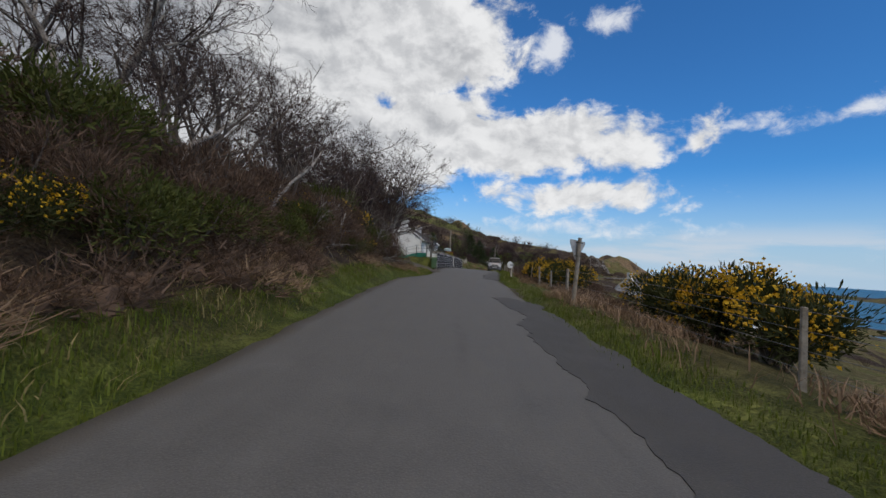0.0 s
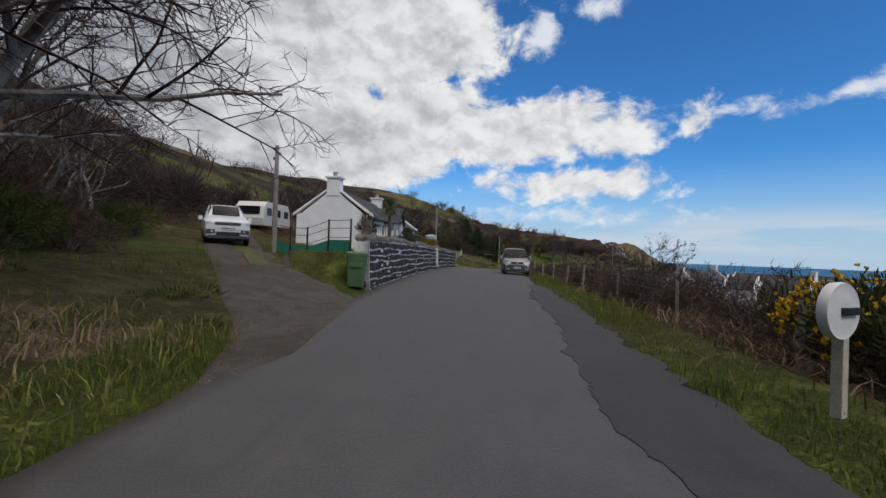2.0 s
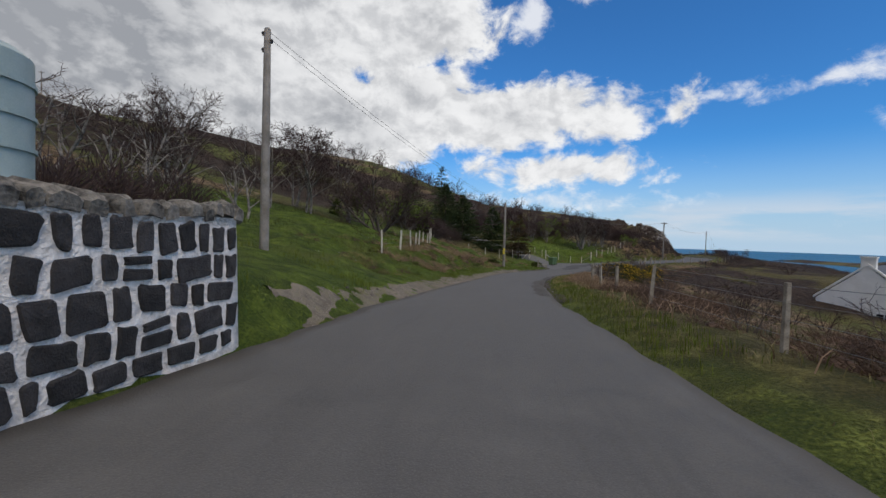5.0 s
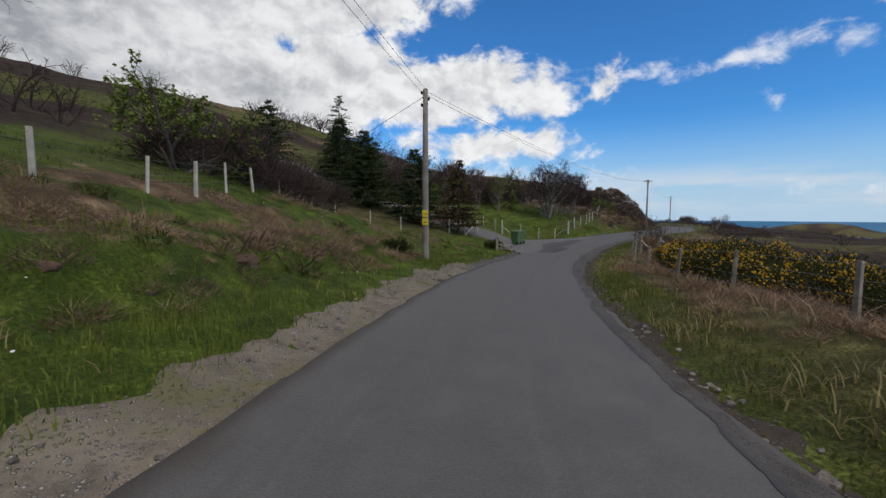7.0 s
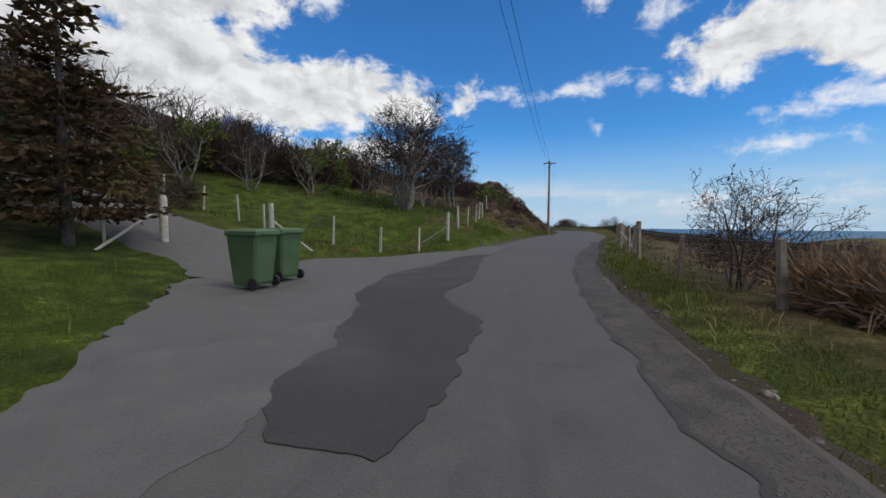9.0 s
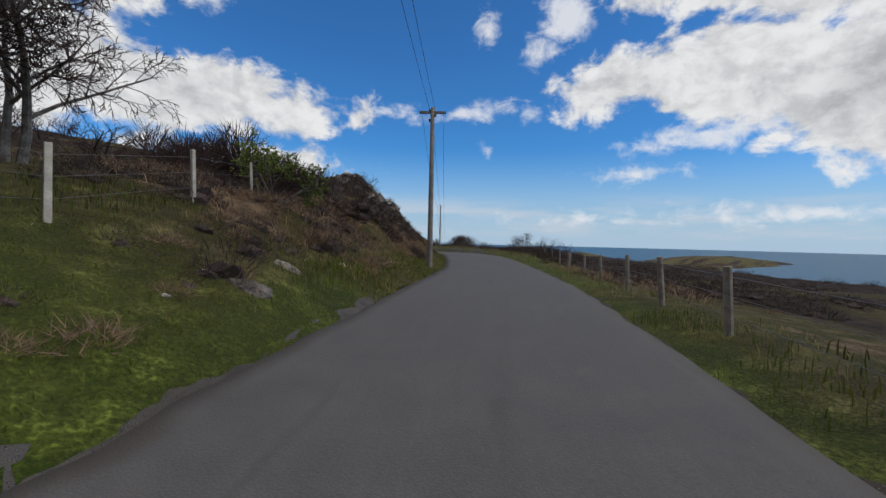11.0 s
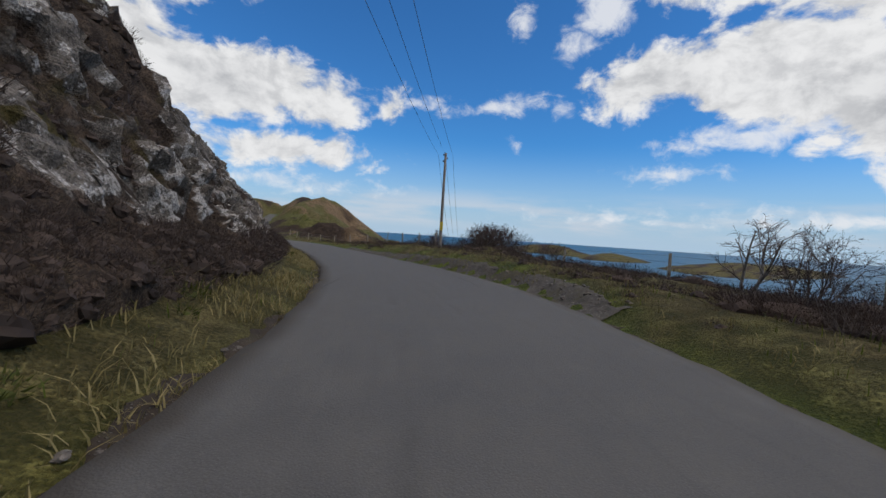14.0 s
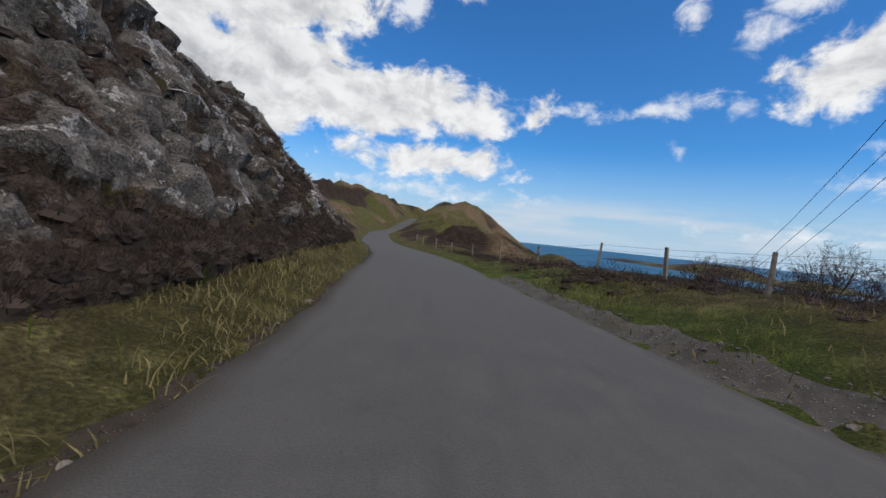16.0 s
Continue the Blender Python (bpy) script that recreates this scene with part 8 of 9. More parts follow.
grove(gorse_b, 0, [(2.6, -4.3, 0.7), (0.4, -4.5, 0.75), (3.8, -4.6, 0.55), (-1.6, -4.4, 0.7), (17.2, -6.2, 0.9), (13.0, -5.6, 0.7), (15.6, -5.0, 0.6), (18.6, -4.7, 0.5), (22.4, -7.6, 0.9), (24.5, -5.0, 0.35), (20.8, -5.6, 0.5), (100.5, 7.0, 0.8), (102.6, 7.8, 0.85), (98.2, 7.4, 0.75), (105, 7.2, 0.85), (108.5, 6.9, 0.9), (111.4, 6.6, 0.95), (113.6, 7.6, 0.9), (128.6, 6.4, 0.6), (116.5, 8.6, 0.9), (95.5, 8.0, 0.7), (124.5, 7.4, 0.6), (58, 9.5, 0.8), (46, 9.0, 0.8), (38.6, 7.6, 0.7), (176.6, -4.6, 0.35), (171.2, -3.6, 0.3)])
grove(gorse_b, 0, [(102.6, 6.6, 0.95), (104.4, 6.3, 1.05), (106.2, 6.5, 1.1), (108.0, 6.2, 1.1), (109.8, 6.4, 1.1), (111.6, 6.1, 1.05), (113.4, 6.4, 1.0), (115.2, 6.2, 0.9), (116.9, 6.4, 0.85)])
twiggy = bare_tree("bare_bush", stand(37.5, 5.6), 31, "bare brown twiggy bush in the roadside hedge", stems=7, spread_deg=40, height=1.7, radius=0.022, levels=3, kids=(5, 5, 5), droop=0.0, fine=0.005, group="hedge along the lane")
grove(twiggy, 0, [(33.6, 5.2, 1.0), (35.4, 6.0, 1.1), (39.4, 5.5, 1.1), (41.0, 6.3, 1.15), (42.6, 5.4, 1.0), (44.4, 5.9, 1.0), (46.2, 5.5, 1.1), (48.0, 6.2, 0.95), (50.0, 5.6, 0.95), (52, 6.1, 0.9), (54.4, 5.7, 0.9), (57, 6.2, 0.85), (60, 5.6, 0.8), (63.5, 5.8, 0.8), (67, 5.2, 0.8), (71, 5.0, 0.8), (75, 5.2, 0.75), (79, 4.9, 0.7), (36.5, 7.6, 1.2), (40.5, 8.0, 1.2), (45, 7.8, 1.2), (49.5, 8.2, 1.1), (91.0, 5.1, 0.9), (94.2, 5.6, 0.9), (119.5, 6.4, 0.9), (122, 5.4, 0.75), (124, 6.2, 0.8), (126.6, 5.2, 0.7), (129.4, 5.0, 0.7), (31.0, 5.4, 0.9), (29.2, 4.9, 0.8), (174.5, 9, 0.7), (193.5, 9.5, 0.65), (195.8, 10.8, 0.7), (207, 10, 0.6), (200.4, 8.8, 0.9), (201.6, 9.8, 1.0), (199.2, 9.8, 1.0), (198.4, 10.8, 0.8)])
buddy = bare_tree("budding_tree", stand(38.6, 5.3, 1.0), 32, "slender sapling with opening buds in the hedge", stems=4, spread_deg=34, height=2.5, radius=0.03, levels=3, kids=(6, 5, 4), droop=-0.02, fine=0.005, leaf=BUDS, leaf_size=0.05, leaf_count=500)
rowan = bare_tree("bare_tree", stand(124.7, 4.3, 0.70), 33, "spreading bare tree with dark buds beside the lane", stems=8, spread_deg=46, height=3.3, radius=0.045, levels=3, kids=(7, 6, 5), droop=-0.02, fine=0.006, leaf=HEATH, leaf_size=0.05, leaf_count=900)
grove(rowan, 0, [(171.6, 6.4, 0.72), (183.2, 8.1, 0.75), (200.6, 9.5, 0.7), (181.6, 6.6, 0.4), (209, 9.4, 0.6), (212.5, 10.5, 0.55)])
birch = bare_tree("birch_tree", stand(138.2, -8.7, 1.0), 41, "large many stemmed birch with white lower bark", BIRCH, 6, 26, 6.4, 0.13, 4, (8, 6, 6, 5), 0.06, 0.009, group="birches on the hillside")
birch_b = bare_tree("birch_tree", stand(145.0, -8.3, 1.0), 42, "slender birch with drooping fine twigs", BIRCH, 2, 20, 5.4, 0.10, 4, (9, 7, 6, 5), 0.08, 0.009, group="birches on the hillside")
bare_tree("spreading_tree", stand(94.3, -10.6, 0.85), 46, "wide bare dark tree spreading over the grass bank", BARK, 6, 62, 6.8, 0.14, 4, (9, 8, 7, 6), 0.05, 0.006)
grove(birch, 0, [(64, -17.5, 0.8), (86, -20, 0.9)])
grove(birch_b, 0, [(93.0, -17.2, 1.2), (96.6, -15.0, 1.3), (91.4, -14.6, 1.15), (142.2, -9.6, 1.0), (147, -9.6, 1.0), (144.6, -9.8, 1.05), (139.6, -10.2, 1.1), (88.5, -15.2, 1.0), (60.5, -15.2, 0.8), (68, -15.5, 0.8)])
small = bare_tree("bare_tree", stand(131, -17.5, 1.0), 43, "small bare crooked tree on the green hillside", BIRCH, 3, 34, 3.8, 0.08, 3, (7, 6, 6), 0.03, 0.008, group="orchard like trees on the hillside")
grove(small, 0, [(133, -15.5, 0.9), (135, -18, 1.0), (137, -14.6, 0.9), (139.5, -17, 1.05), (129.5, -21, 1.0), (132.6, -23, 1.1), (136.2, -22, 1.1), (140.5, -21, 1.1), (143.5, -15, 1.0), (144.6, -19, 1.1), (127.5, -25, 1.1), (131, -28, 1.2), (136, -27, 1.2), (141, -26, 1.2), (147.5, -16, 1.0), (149, -21, 1.1), (72.5, -11.5, 1.0), (75, -14, 1.2), (78, -12.2, 1.1), (81, -15, 1.2), (83.5, -12.5, 1.0), (80, -19, 1.3), (74, -19, 1.3), (69.5, -18, 1.2), (108, -19.5, 1.0), (111, -23, 1.1), (186.4, 10.8, 0.72), (164, -8.5, 0.5), (168.5, -10.5, 0.6), (161.5, -9.4, 0.75), (158, -10, 0.6)])
leafy = bare_tree("hawthorn_tree", stand(104.4, -14.4, 1.15), 44, "small tree in fresh yellow green leaf", BARK, 3, 40, 3.6, 0.09, 3, (8, 6, 6), 0.03, 0.008, SPRING, 0.12, 4200)
grove(leafy, 0, [(138.5, -15.5, 0.8), (141.6, -18.2, 0.85), (131.4, -18.8, 0.85), (145.2, -17.0, 0.7), (97.8, -15.2, 0.8), (112.5, -20.5, 0.8), (134, -20, 0.7), (153.5, -7.4, 0.55)])
grey_bush = spray_bush("bare_thicket", stand(107.2, -13.4), 45, "dense grey brown bare thicket on the bank", TWIG, 2.0, 2.1, 2600, 0.5, 0.006, group="thickets")
grove(grey_bush, 0, [(139, -17.7, 1.2), (137, -18.6, 1.3), (141.4, -17.4, 1.1), (135, -20.4, 1.4), (143.5, -18.6, 1.2), (146.5, -17.4, 1.1), (109.8, -14.0, 1.3), (105.6, -14.6, 1.2), (112.4, -14.6, 1.1), (108, -16.5, 1.4), (73.5, -9.0, 0.9), (76.5, -10.2, 0.9), (127.5, -13.5, 0.6)] + [(128 + 2.6 * k, -22.5 - 3 * math.sin(k * 1.7), 1.3 + 0.3 * math.sin(k * 2.9)) for k in range(10)] + [(36 + 3.1 * k, -21 - 2.5 * math.sin(k * 1.3), 1.2 + 0.3 * math.sin(k * 2.1)) for k in range(9)])

conifer("cypress_tree", stand(121.6, -19.0), 51, "broad dark green cypress beside the side lane", 6.9, 3.3, NEEDLE, 0.12, 0.02, 38, 26, 15, "conifers by the side lane")
conifer("cypress_tree", stand(124.0, -25.0), 52, "broad dark green cypress beside the side lane", 7.0, 3.2, NEEDLE, 0.12, 0.02, 36, 24, 14, "conifers by the side lane")
conifer("fir_tree", stand(122.8, -14.5), 53, "dark layered fir beside the side lane", 6.6, 2.8, NEEDLE, 0.26, 0.03, 34, 22, 15, "conifers by the side lane")
conifer("spruce_tree", stand(123.0, -10.1), 54, "thin spruce with rusty brown lower branches", 6.3, 2.1, RUSTY, 0.3, 0.08, 30, 15, 14, "conifers by the side lane")
conifer("pine_tree", stand(116.5, -24.0), 55, "ragged dark pine on the hillside", 6.8, 2.5, NEEDLE, 0.45, 0.30, 20, 16, 15, "conifers by the side lane")
conifer("fir_tree", stand(127.0, -30), 56, "dark green conifer higher on the hill", 8.5, 2.8, NEEDLE, 0.2, 0.05, 26, 14, 10, "conifers by the side lane")

# garden plants
palm = thing("cordyline_palm", Matrix.Translation([float(c) for c in along(50.0, -5.0, 0.95)]), "cabbage palm with a round head of sword leaves", "palm")
part("trunk", Build().tube([(0, 0, -0.2), (0.03, 0, 1.2), (0, 0.02, 2.7)], (0.11, 0.09, 0.08), 10), BARK, palm, smooth=True)
rng = random.Random(61)
swords = Build()
for k in range(260):
    a, e = rng.uniform(0, 2 * math.pi), rng.uniform(-0.9, 1.4)
    d = Vector((math.cos(a) * math.cos(e), math.sin(a) * math.cos(e), math.sin(e)))
    L = rng.uniform(0.6, 0.9)
    side = d.cross(Vector((0, 0, 1))).normalized() * 0.02
    p0, p1 = Vector((0, 0.02, 2.75)) + d * 0.06, Vector((0, 0.02, 2.75)) + d * L * 0.55
    p2 = Vector((0, 0.02, 2.75)) + d * L + Vector((0, 0, -0.16 * L * math.cos(e)))
    swords.add([p0 - side * 0.5, p0 + side * 0.5, p1 + side, p1 - side, p2], [(0, 1, 2, 3), (3, 2, 4)])
part("crown", swords, SWORD, palm, "head of stiff green sword leaves")
dead = Build()
for k in range(60):
    a = rng.uniform(0, 2 * math.pi)
    d = Vector((math.cos(a) * 0.35, math.sin(a) * 0.35, -0.75))
    p = Vector((math.cos(a) * 0.08, math.sin(a) * 0.08, 2.68))
    side = Vector((-math.sin(a), math.cos(a), 0)) * 0.016
    dead.add([p - side, p + side, p + d * rng.uniform(0.6, 1.0)], [(0, 1, 2)])
part("dead_leaves", dead, STRAW, palm, "brown hanging dead leaves")


def garden(s, u, h):
    return Matrix.Translation([float(c) for c in along(s, u, h)])


spray_bush("box_bush", garden(50.6, -4.3, 1.0), 62, "rounded olive green garden bush above the wall", MOSS, 0.9, 1.9, 9000, 0.06, 0.009)
spray_bush("garden_shrub", garden(58.8, -4.1, 1.15), 63, "yellow green garden shrub with red tips", YEL_LEAF, 0.9, 1.3, 6000, 0.06, 0.012, RED_LEAF, 1500)
spray_bush("hedge_bush", garden(66.6, -4.3, 1.1), 64, "rust brown clipped hedge bush", RUST_LEAF, 0.75, 1.0, 4500, 0.06, 0.012)
spray_bush("garden_shrub", garden(63.4, -4.2, 1.1), 65, "low yellow green shrub above the wall", YEL_LEAF, 0.6, 0.7, 1000, 0.12, 0.016)
spray_bush("garden_shrub", garden(54.6, -4.0, 1.1), 66, "spiky green plant above the wall", SWORD, 0.4, 0.75, 400, 0.45, 0.012)
spray_bush("dead_shrub", garden(41.7, -4.0, 1.6), 67, "dark dead stems in the stone planter", HEATH, 0.35, 0.9, 300, 0.30, 0.008)
spray_bush("rough_shrub", stand(117.2, -4.4, 0.75), 68, "untidy dark shrub behind the broken fence", MOSS, 0.95, 1.15, 3600, 0.14, 0.007)
spray_bush("bramble_thicket", stand(122.4, 5.0, 1.0), 70, "tangled pale brown dead bramble beside the fence", FERN, 1.1, 0.9, 2600, 0.30, 0.008)
spray_bush("bramble_thicket", stand(120.6, 5.9, 1.0), 71, "tangled pale brown dead bramble behind the fence", FERN, 0.9, 0.8, 1900, 0.30, 0.008)
spray_bush("rough_shrub", stand(104.9, -4.7, 1.0), 69, "small green gorse beside the pole", GORSE, 0.5, 0.7, 700, 0.16, 0.010)

grove(brown, 0, [(-8 + 1.55 * k, -4.95 - 0.35 * math.sin(k * 2.3), 0.62 + 0.12 * math.sin(k * 5.1)) for k in range(23)])
grove(brown, 0, [(-7 + 2.1 * k, -7.4 - 0.5 * math.sin(k * 1.7), 0.66 + 0.1 * math.sin(k * 3.1)) for k in range(17)])
grove(brown, 0, [(26.5 + 1.7 * k, 5.7 + 0.4 * math.sin(k * 2.9), 0.62 + 0.10 * math.sin(k * 4.3)) for k in range(21)])
grove(brown, 0, [(27 + 2.3 * k, 7.8 + 0.6 * math.sin(k * 1.9), (0.8 if k < 5 else 0.5) + 0.10 * math.sin(k * 2.7)) for k in range(17)])
grove(brown, 0, [(171 + 2.1 * k, -15.5 - 0.5 * k - 0.8 * math.sin(k * 2.2), 0.8 + 0.1 * math.sin(k * 3.7)) for k in range(8)])
grove(bank_tree, 0, [(31.4, -9.4, 1.25), (33.0, -11.2, 1.3), (29.6, -8.4, 1.2)])
grove(bank_tree, 0, [(28.4, -5.9, 1.1), (30.2, -6.6, 1.2), (27.0, -7.2, 1.15)])
grove(bank_tree_b, 0, [(29.2, -7.0, 1.3), (27.8, -6.4, 1.1), (31.2, -8.0, 1.4), (32.4, -9.9, 1.25), (30.4, -10.4, 1.35), (34.6, -12.8, 1.2)])
grove(brown, 0, [(31.0, -9.6, 1.3), (33.0, -11.0, 1.3), (29.4, -9.4, 1.3), (35.0, -13.0, 1.3), (37.4, -14.6, 1.2), (32.0, -13.5, 1.5), (40, -16.5, 1.2)])
grove(mossy, 0, [(33.4, -8.9, 0.85), (35.2, -10.4, 0.8)])
grove(twiggy, 0, [(203.2 + 1.1 * math.sin(k * 2.4), 11.0 + 0.9 * math.cos(k * 1.7), 1.25 + 0.2 * math.sin(k * 5.0)) for k in range(9)])
grove(twiggy, 0, [(204.5 + 1.6 * k, 9.6 + 0.7 * math.sin(k * 2.0), 0.6) for k in range(6)])
grove(twiggy, 0, [(152 + 3.4 * k, -13.5 - 1.5 * math.sin(k * 1.9), 0.75 + 0.2 * math.sin(k * 3.3)) for k in range(7)])

grove(grey_bush, 0, [(156 + 2.1 * k, -12.2 - 0.8 * math.sin(k * 2.3), 1.15 + 0.2 * math.sin(k * 1.7)) for k in range(8)])
grove(twiggy, 0, [(172.6, -8.2, 1.35), (171.4, -9.4, 1.2)])

# ---- ground cover ----
post = thing("strainer_post", upright(119.6, 5.4, 0, lean=(0, -3)), "thick weathered corner post with a sloping timber brace", "post")
part("shaft", Build().tube([(0, 0, -0.3), (0.01, 0, 0.7), (0, 0.01, 1.2)], (0.115, 0.11, 0.105), 10), POST, post, smooth=True)
part("brace", Build().tube([(0.08, 0.0, 0.98), (0.7, -0.9, 0.62), (1.35, -1.9, -0.1)], (0.07, 0.07, 0.065), 8), POST, post, "peeled round timber brace", smooth=True)
RS = np.random.RandomState(7)


def band(count, s0, s1, near, far, side, clump=0.0, size=3.0):
    """Random places in a strip beside the road, near and far measured from its edge, thinned into clumps."""
    s = RS.uniform(s0, s1, count)
    w = near + (far - near) * RS.rand(count)
    u = side * ((edge_left(s) if side < 0 else edge_right(s)) + w)
    if clump:
        x = along(s, u)
        keep = fbm(x[:, 0], x[:, 1], size, 3) > clump * RS.rand(count) - 0.12
        s, u = s[keep], u[keep]
    return s, u


def clear(s, u):
    """True where no drive, junction or wall is."""
    drive = (u < 0) & (s > 31.5) & (s < 36.5) & (u > -4.6 - (s - 34)) | (u < 0) & (s > 35) & (s < 60) & (np.abs(u + 4.0 + (s - 36.0) * 0.87) < 1.7)
    mouth = (u < 0) & (s > 115.6) & (s < 131.5) & (u > -8) & (u > -2.4 - np.clip(s - 115.6, 0, 8) * 0.72) & (u > -8 + np.clip(s - 126.0, 0, 9) * 1.0)
    lane = (u < -7) & (np.abs(s - 125.4) < 1.9)
    wall = (u < 0) & (s > WALL_FROM - 0.6) & (s < WALL_TO + 0.2) & (u > -3.7)
    house = (u < -6.2) & (u > -12.2) & (s > 50) & (s < 70)
    return ~(drive | mouth | lane | wall | house)


def lawn(name, strips, height, width, mat, label, bend=0.5, sink=0.02):
    s, u = (np.concatenate(q) for q in zip(*strips))
    ok = clear(s, u)
    v, f = blades(RS, on_ground(s[ok], u[ok], sink), height, width, bend)
    return stuff(name, v, f, mat, label, "grass")


lawn("grass", [band(26000, -14, 148, 0.10, 1.5, 1, 0.3), band(9000, -14, 32, 0.05, 1.0, -1, 0.2), band(13000, 60, 148, 0.8, 1.8, -1, 0.3), band(34000, 70, 150, 0.62, 6.0, -1, 0.25), band(9000, 30, 50, 0.3, 7, -1, 0.2), band(4000, 148, 232, 0.3, 2.0, -1, 0.9, 1.5), band(9000, 150, 236, 0.3, 3.0, 1, 0.6, 1.5), band(12000, 148, 176, 0.05, 1.7, -1, 0.2)], 0.16, 0.007, GRASS, "fresh green roadside grass")
lawn("short_grass", [band(24000, -6, 60, 0.05, 1.3, 1), band(16000, -6, 33, 0.05, 1.2, -1), band(30000, 80, 118, 0.5, 3.5, -1), band(16000, 84, 140, 0.3, 1.4, 1), band(12000, 126, 146, 0.2, 4.0, -1)], 0.075, 0.006, GRASS, "short dense green turf along the lane", 0.9)
lawn("long_grass", [band(9000, -14, 148, 0.5, 2.4, 1, 0.7, 1.2), band(9000, -14, 32, 0.3, 2.4, -1, 0.5, 1.2), band(36000, 148, 236, 0.05, 2.0, -1, 0.3, 1.2), band(16000, 150, 236, 0.4, 3.4, 1, 0.6, 1.2), band(3500, 84, 148, 0.6, 4, -1, 0.9, 1.0), band(4500, 82, 118, 0.45, 1.7, 1, 0.3, 1.2)], 0.17, 0.008, STRAW, "bleached long grass in tufts", 1.7)
lawn("rough_grass", [band(14000, -14, 148, 1.5, 9.0, 1, 0.5, 2.0), band(8000, 150, 240, 2.2, 11, 1, 0.6, 2.0), band(9000, 78, 118, 5, 16, -1, 0.4), band(9000, 128, 152, 1.0, 14, -1, 0.3)], 0.20, 0.010, MOSS, "rough olive green pasture grass", 0.8)


def fronds(name, strips, length, mat, label, lie=0.9):
    """Dead bracken: long bent strips that lie in tangles."""
    s, u = (np.concatenate(q) for q in zip(*strips))
    ok = clear(s, u)
    p = on_ground(s[ok], u[ok], 0.02)
    v, f = blades(RS, p, length * 0.55, 0.010, 2.2 * lie)
    return stuff(name, v, f, mat, label, "bracken")


fronds("bracken", [band(9000, -8, 16, 0.9, 3.4, 1, 0.3, 1.2), band(3000, 150, 165, 1.1, 3.6, 1, 0.6, 1.3), band(4500, 148, 160, 2.2, 9.0, -1, 0.6, 1.3), band(9000, -12, 34, 1.6, 5.0, 1, 0.5, 1.6), band(5000, 34, 80, 1.4, 4.0, 1, 0.5, 1.6), band(13000, 82, 132, 2.2, 6.5, 1, 0.7, 1.6), band(14000, -12, 32, 1.4, 4.5, -1, 0.4, 1.6), band(9000, 148, 171, 2.0, 9.0, -1, 0.7, 1.6)], 0.55, FERN, "tangled pinkish brown dead bracken")


def sprigs(seed, count, reach=0.32, width=0.022, squash=0.75, wild=0.4, body=0.42):
    """A cushion of fine sprigs about one metre across, over a dark rounded body."""
    rng = random.Random(seed)
    b = Build()
    if body:
        bm = bmesh.new()
        bmesh.ops.create_icosphere(bm, subdivisions=2, radius=body)
        for q in bm.verts:
            q.co *= rng.uniform(0.75, 1.2)
            q.co.z *= squash
        bm.verts.index_update()
        b.add([tuple(q.co) for q in bm.verts], [tuple(q.index for q in f.verts) for f in bm.faces])
        bm.free()
    tips = Build()
    for _ in range(count):
        n = Vector((rng.gauss(0, 1), rng.gauss(0, 1), rng.gauss(0.5, 0.7))).normalized()
        n.z = abs(n.z) * squash
        p = n * rng.uniform(0.45, 0.85)
        d = (n + Vector((rng.gauss(0, wild), rng.gauss(0, wild), 0.5))).normalized() * reach * rng.uniform(0.6, 1.3)
        e = d.orthogonal().normalized()
        e.rotate(Matrix.Rotation(rng.uniform(0, 6.28), 3, d.normalized()))
        e *= width * rng.uniform(0.7, 1.3)
        tips.add([p - e, p + e, p + d], [(0, 1, 2)])
    b.add(tips.v, tips.f)
    return b


def cushions(name, p, mat, label, size=0.35, shape=None, category="heather", tilt=0.25):
    shape = shape or sprigs(77, 200, 0.24, 0.010)
    v, f = stamp(shape.v, shape.f, p, size * np.exp(RS.normal(0, 0.35, len(p))), RS.uniform(0, 6.28, len(p)), RS.uniform(-tilt, tilt, len(p)))
    return stuff(name, v, f, mat, label, category)


def clumps(name, strips, mat, label, size=0.35, shape=None, category="heather"):
    s, u = (np.concatenate(q) for q in zip(*strips))
    ok = clear(s, u)
    return cushions(name, on_ground(s[ok], u[ok], 0.06), mat, label, size, shape, category)


def petals(name, strips, label):
    """Small white flowers a hand over the grass, each a ring of petals."""
    s, u = (np.concatenate(q) for q in zip(*strips))
    p = on_ground(s, u, -0.09)
    ang = np.arange(6) * math.pi / 3
    v = np.vstack([[(0, 0, 0.1)], np.stack([np.cos(ang), np.sin(ang), 0 * ang], -1)])
    f = np.array([(0, 1 + k, 1 + (k + 1) % 6) for k in range(6)])
    v, f = stamp(v, f, p, 0.015 * RS.uniform(0.6, 1.4, len(p)), RS.uniform(0, 6.28, len(p)), RS.uniform(-0.5, 0.5, len(p)))
    return stuff(name, v, f, PLATE_WHITE, label, "flowers")


petals("daisies", [band(900, 80, 116, 1.3, 6.5, -1, 1.1, 0.8), band(160, 128, 146, 1.0, 5.0, -1, 1.0, 0.8)], "scattered small white spring flowers in the grass")


def chippings(name, strips, size, mat, label):
    """Loose stones lying on the verge."""
    s, u = (np.concatenate(q) for q in zip(*strips))
    p = on_ground(s, u, -0.025)
    rng = random.Random(17)
    v, f = boulder(rng, 1)
    v, f = stamp(v, f, p, (size * np.exp(RS.normal(0, 0.5, len(p))))[:, None] * np.array((1.2, 0.9, 0.6)), RS.uniform(0, 6.28, len(p)), RS.uniform(-0.4, 0.4, len(p)))
    return stuff(name, v, f, mat, label, "stones")


CHIPS = [band(700, 74, 107, 0.05, 0.8, -1), band(500, 106, 118, 0.0, 0.6, -1), band(500, 80, 141, 0.0, 0.4, 1), band(900, 184, 216, 0.0, 0.9, 1), band(300, 150, 232, 0.0, 0.3, -1)]

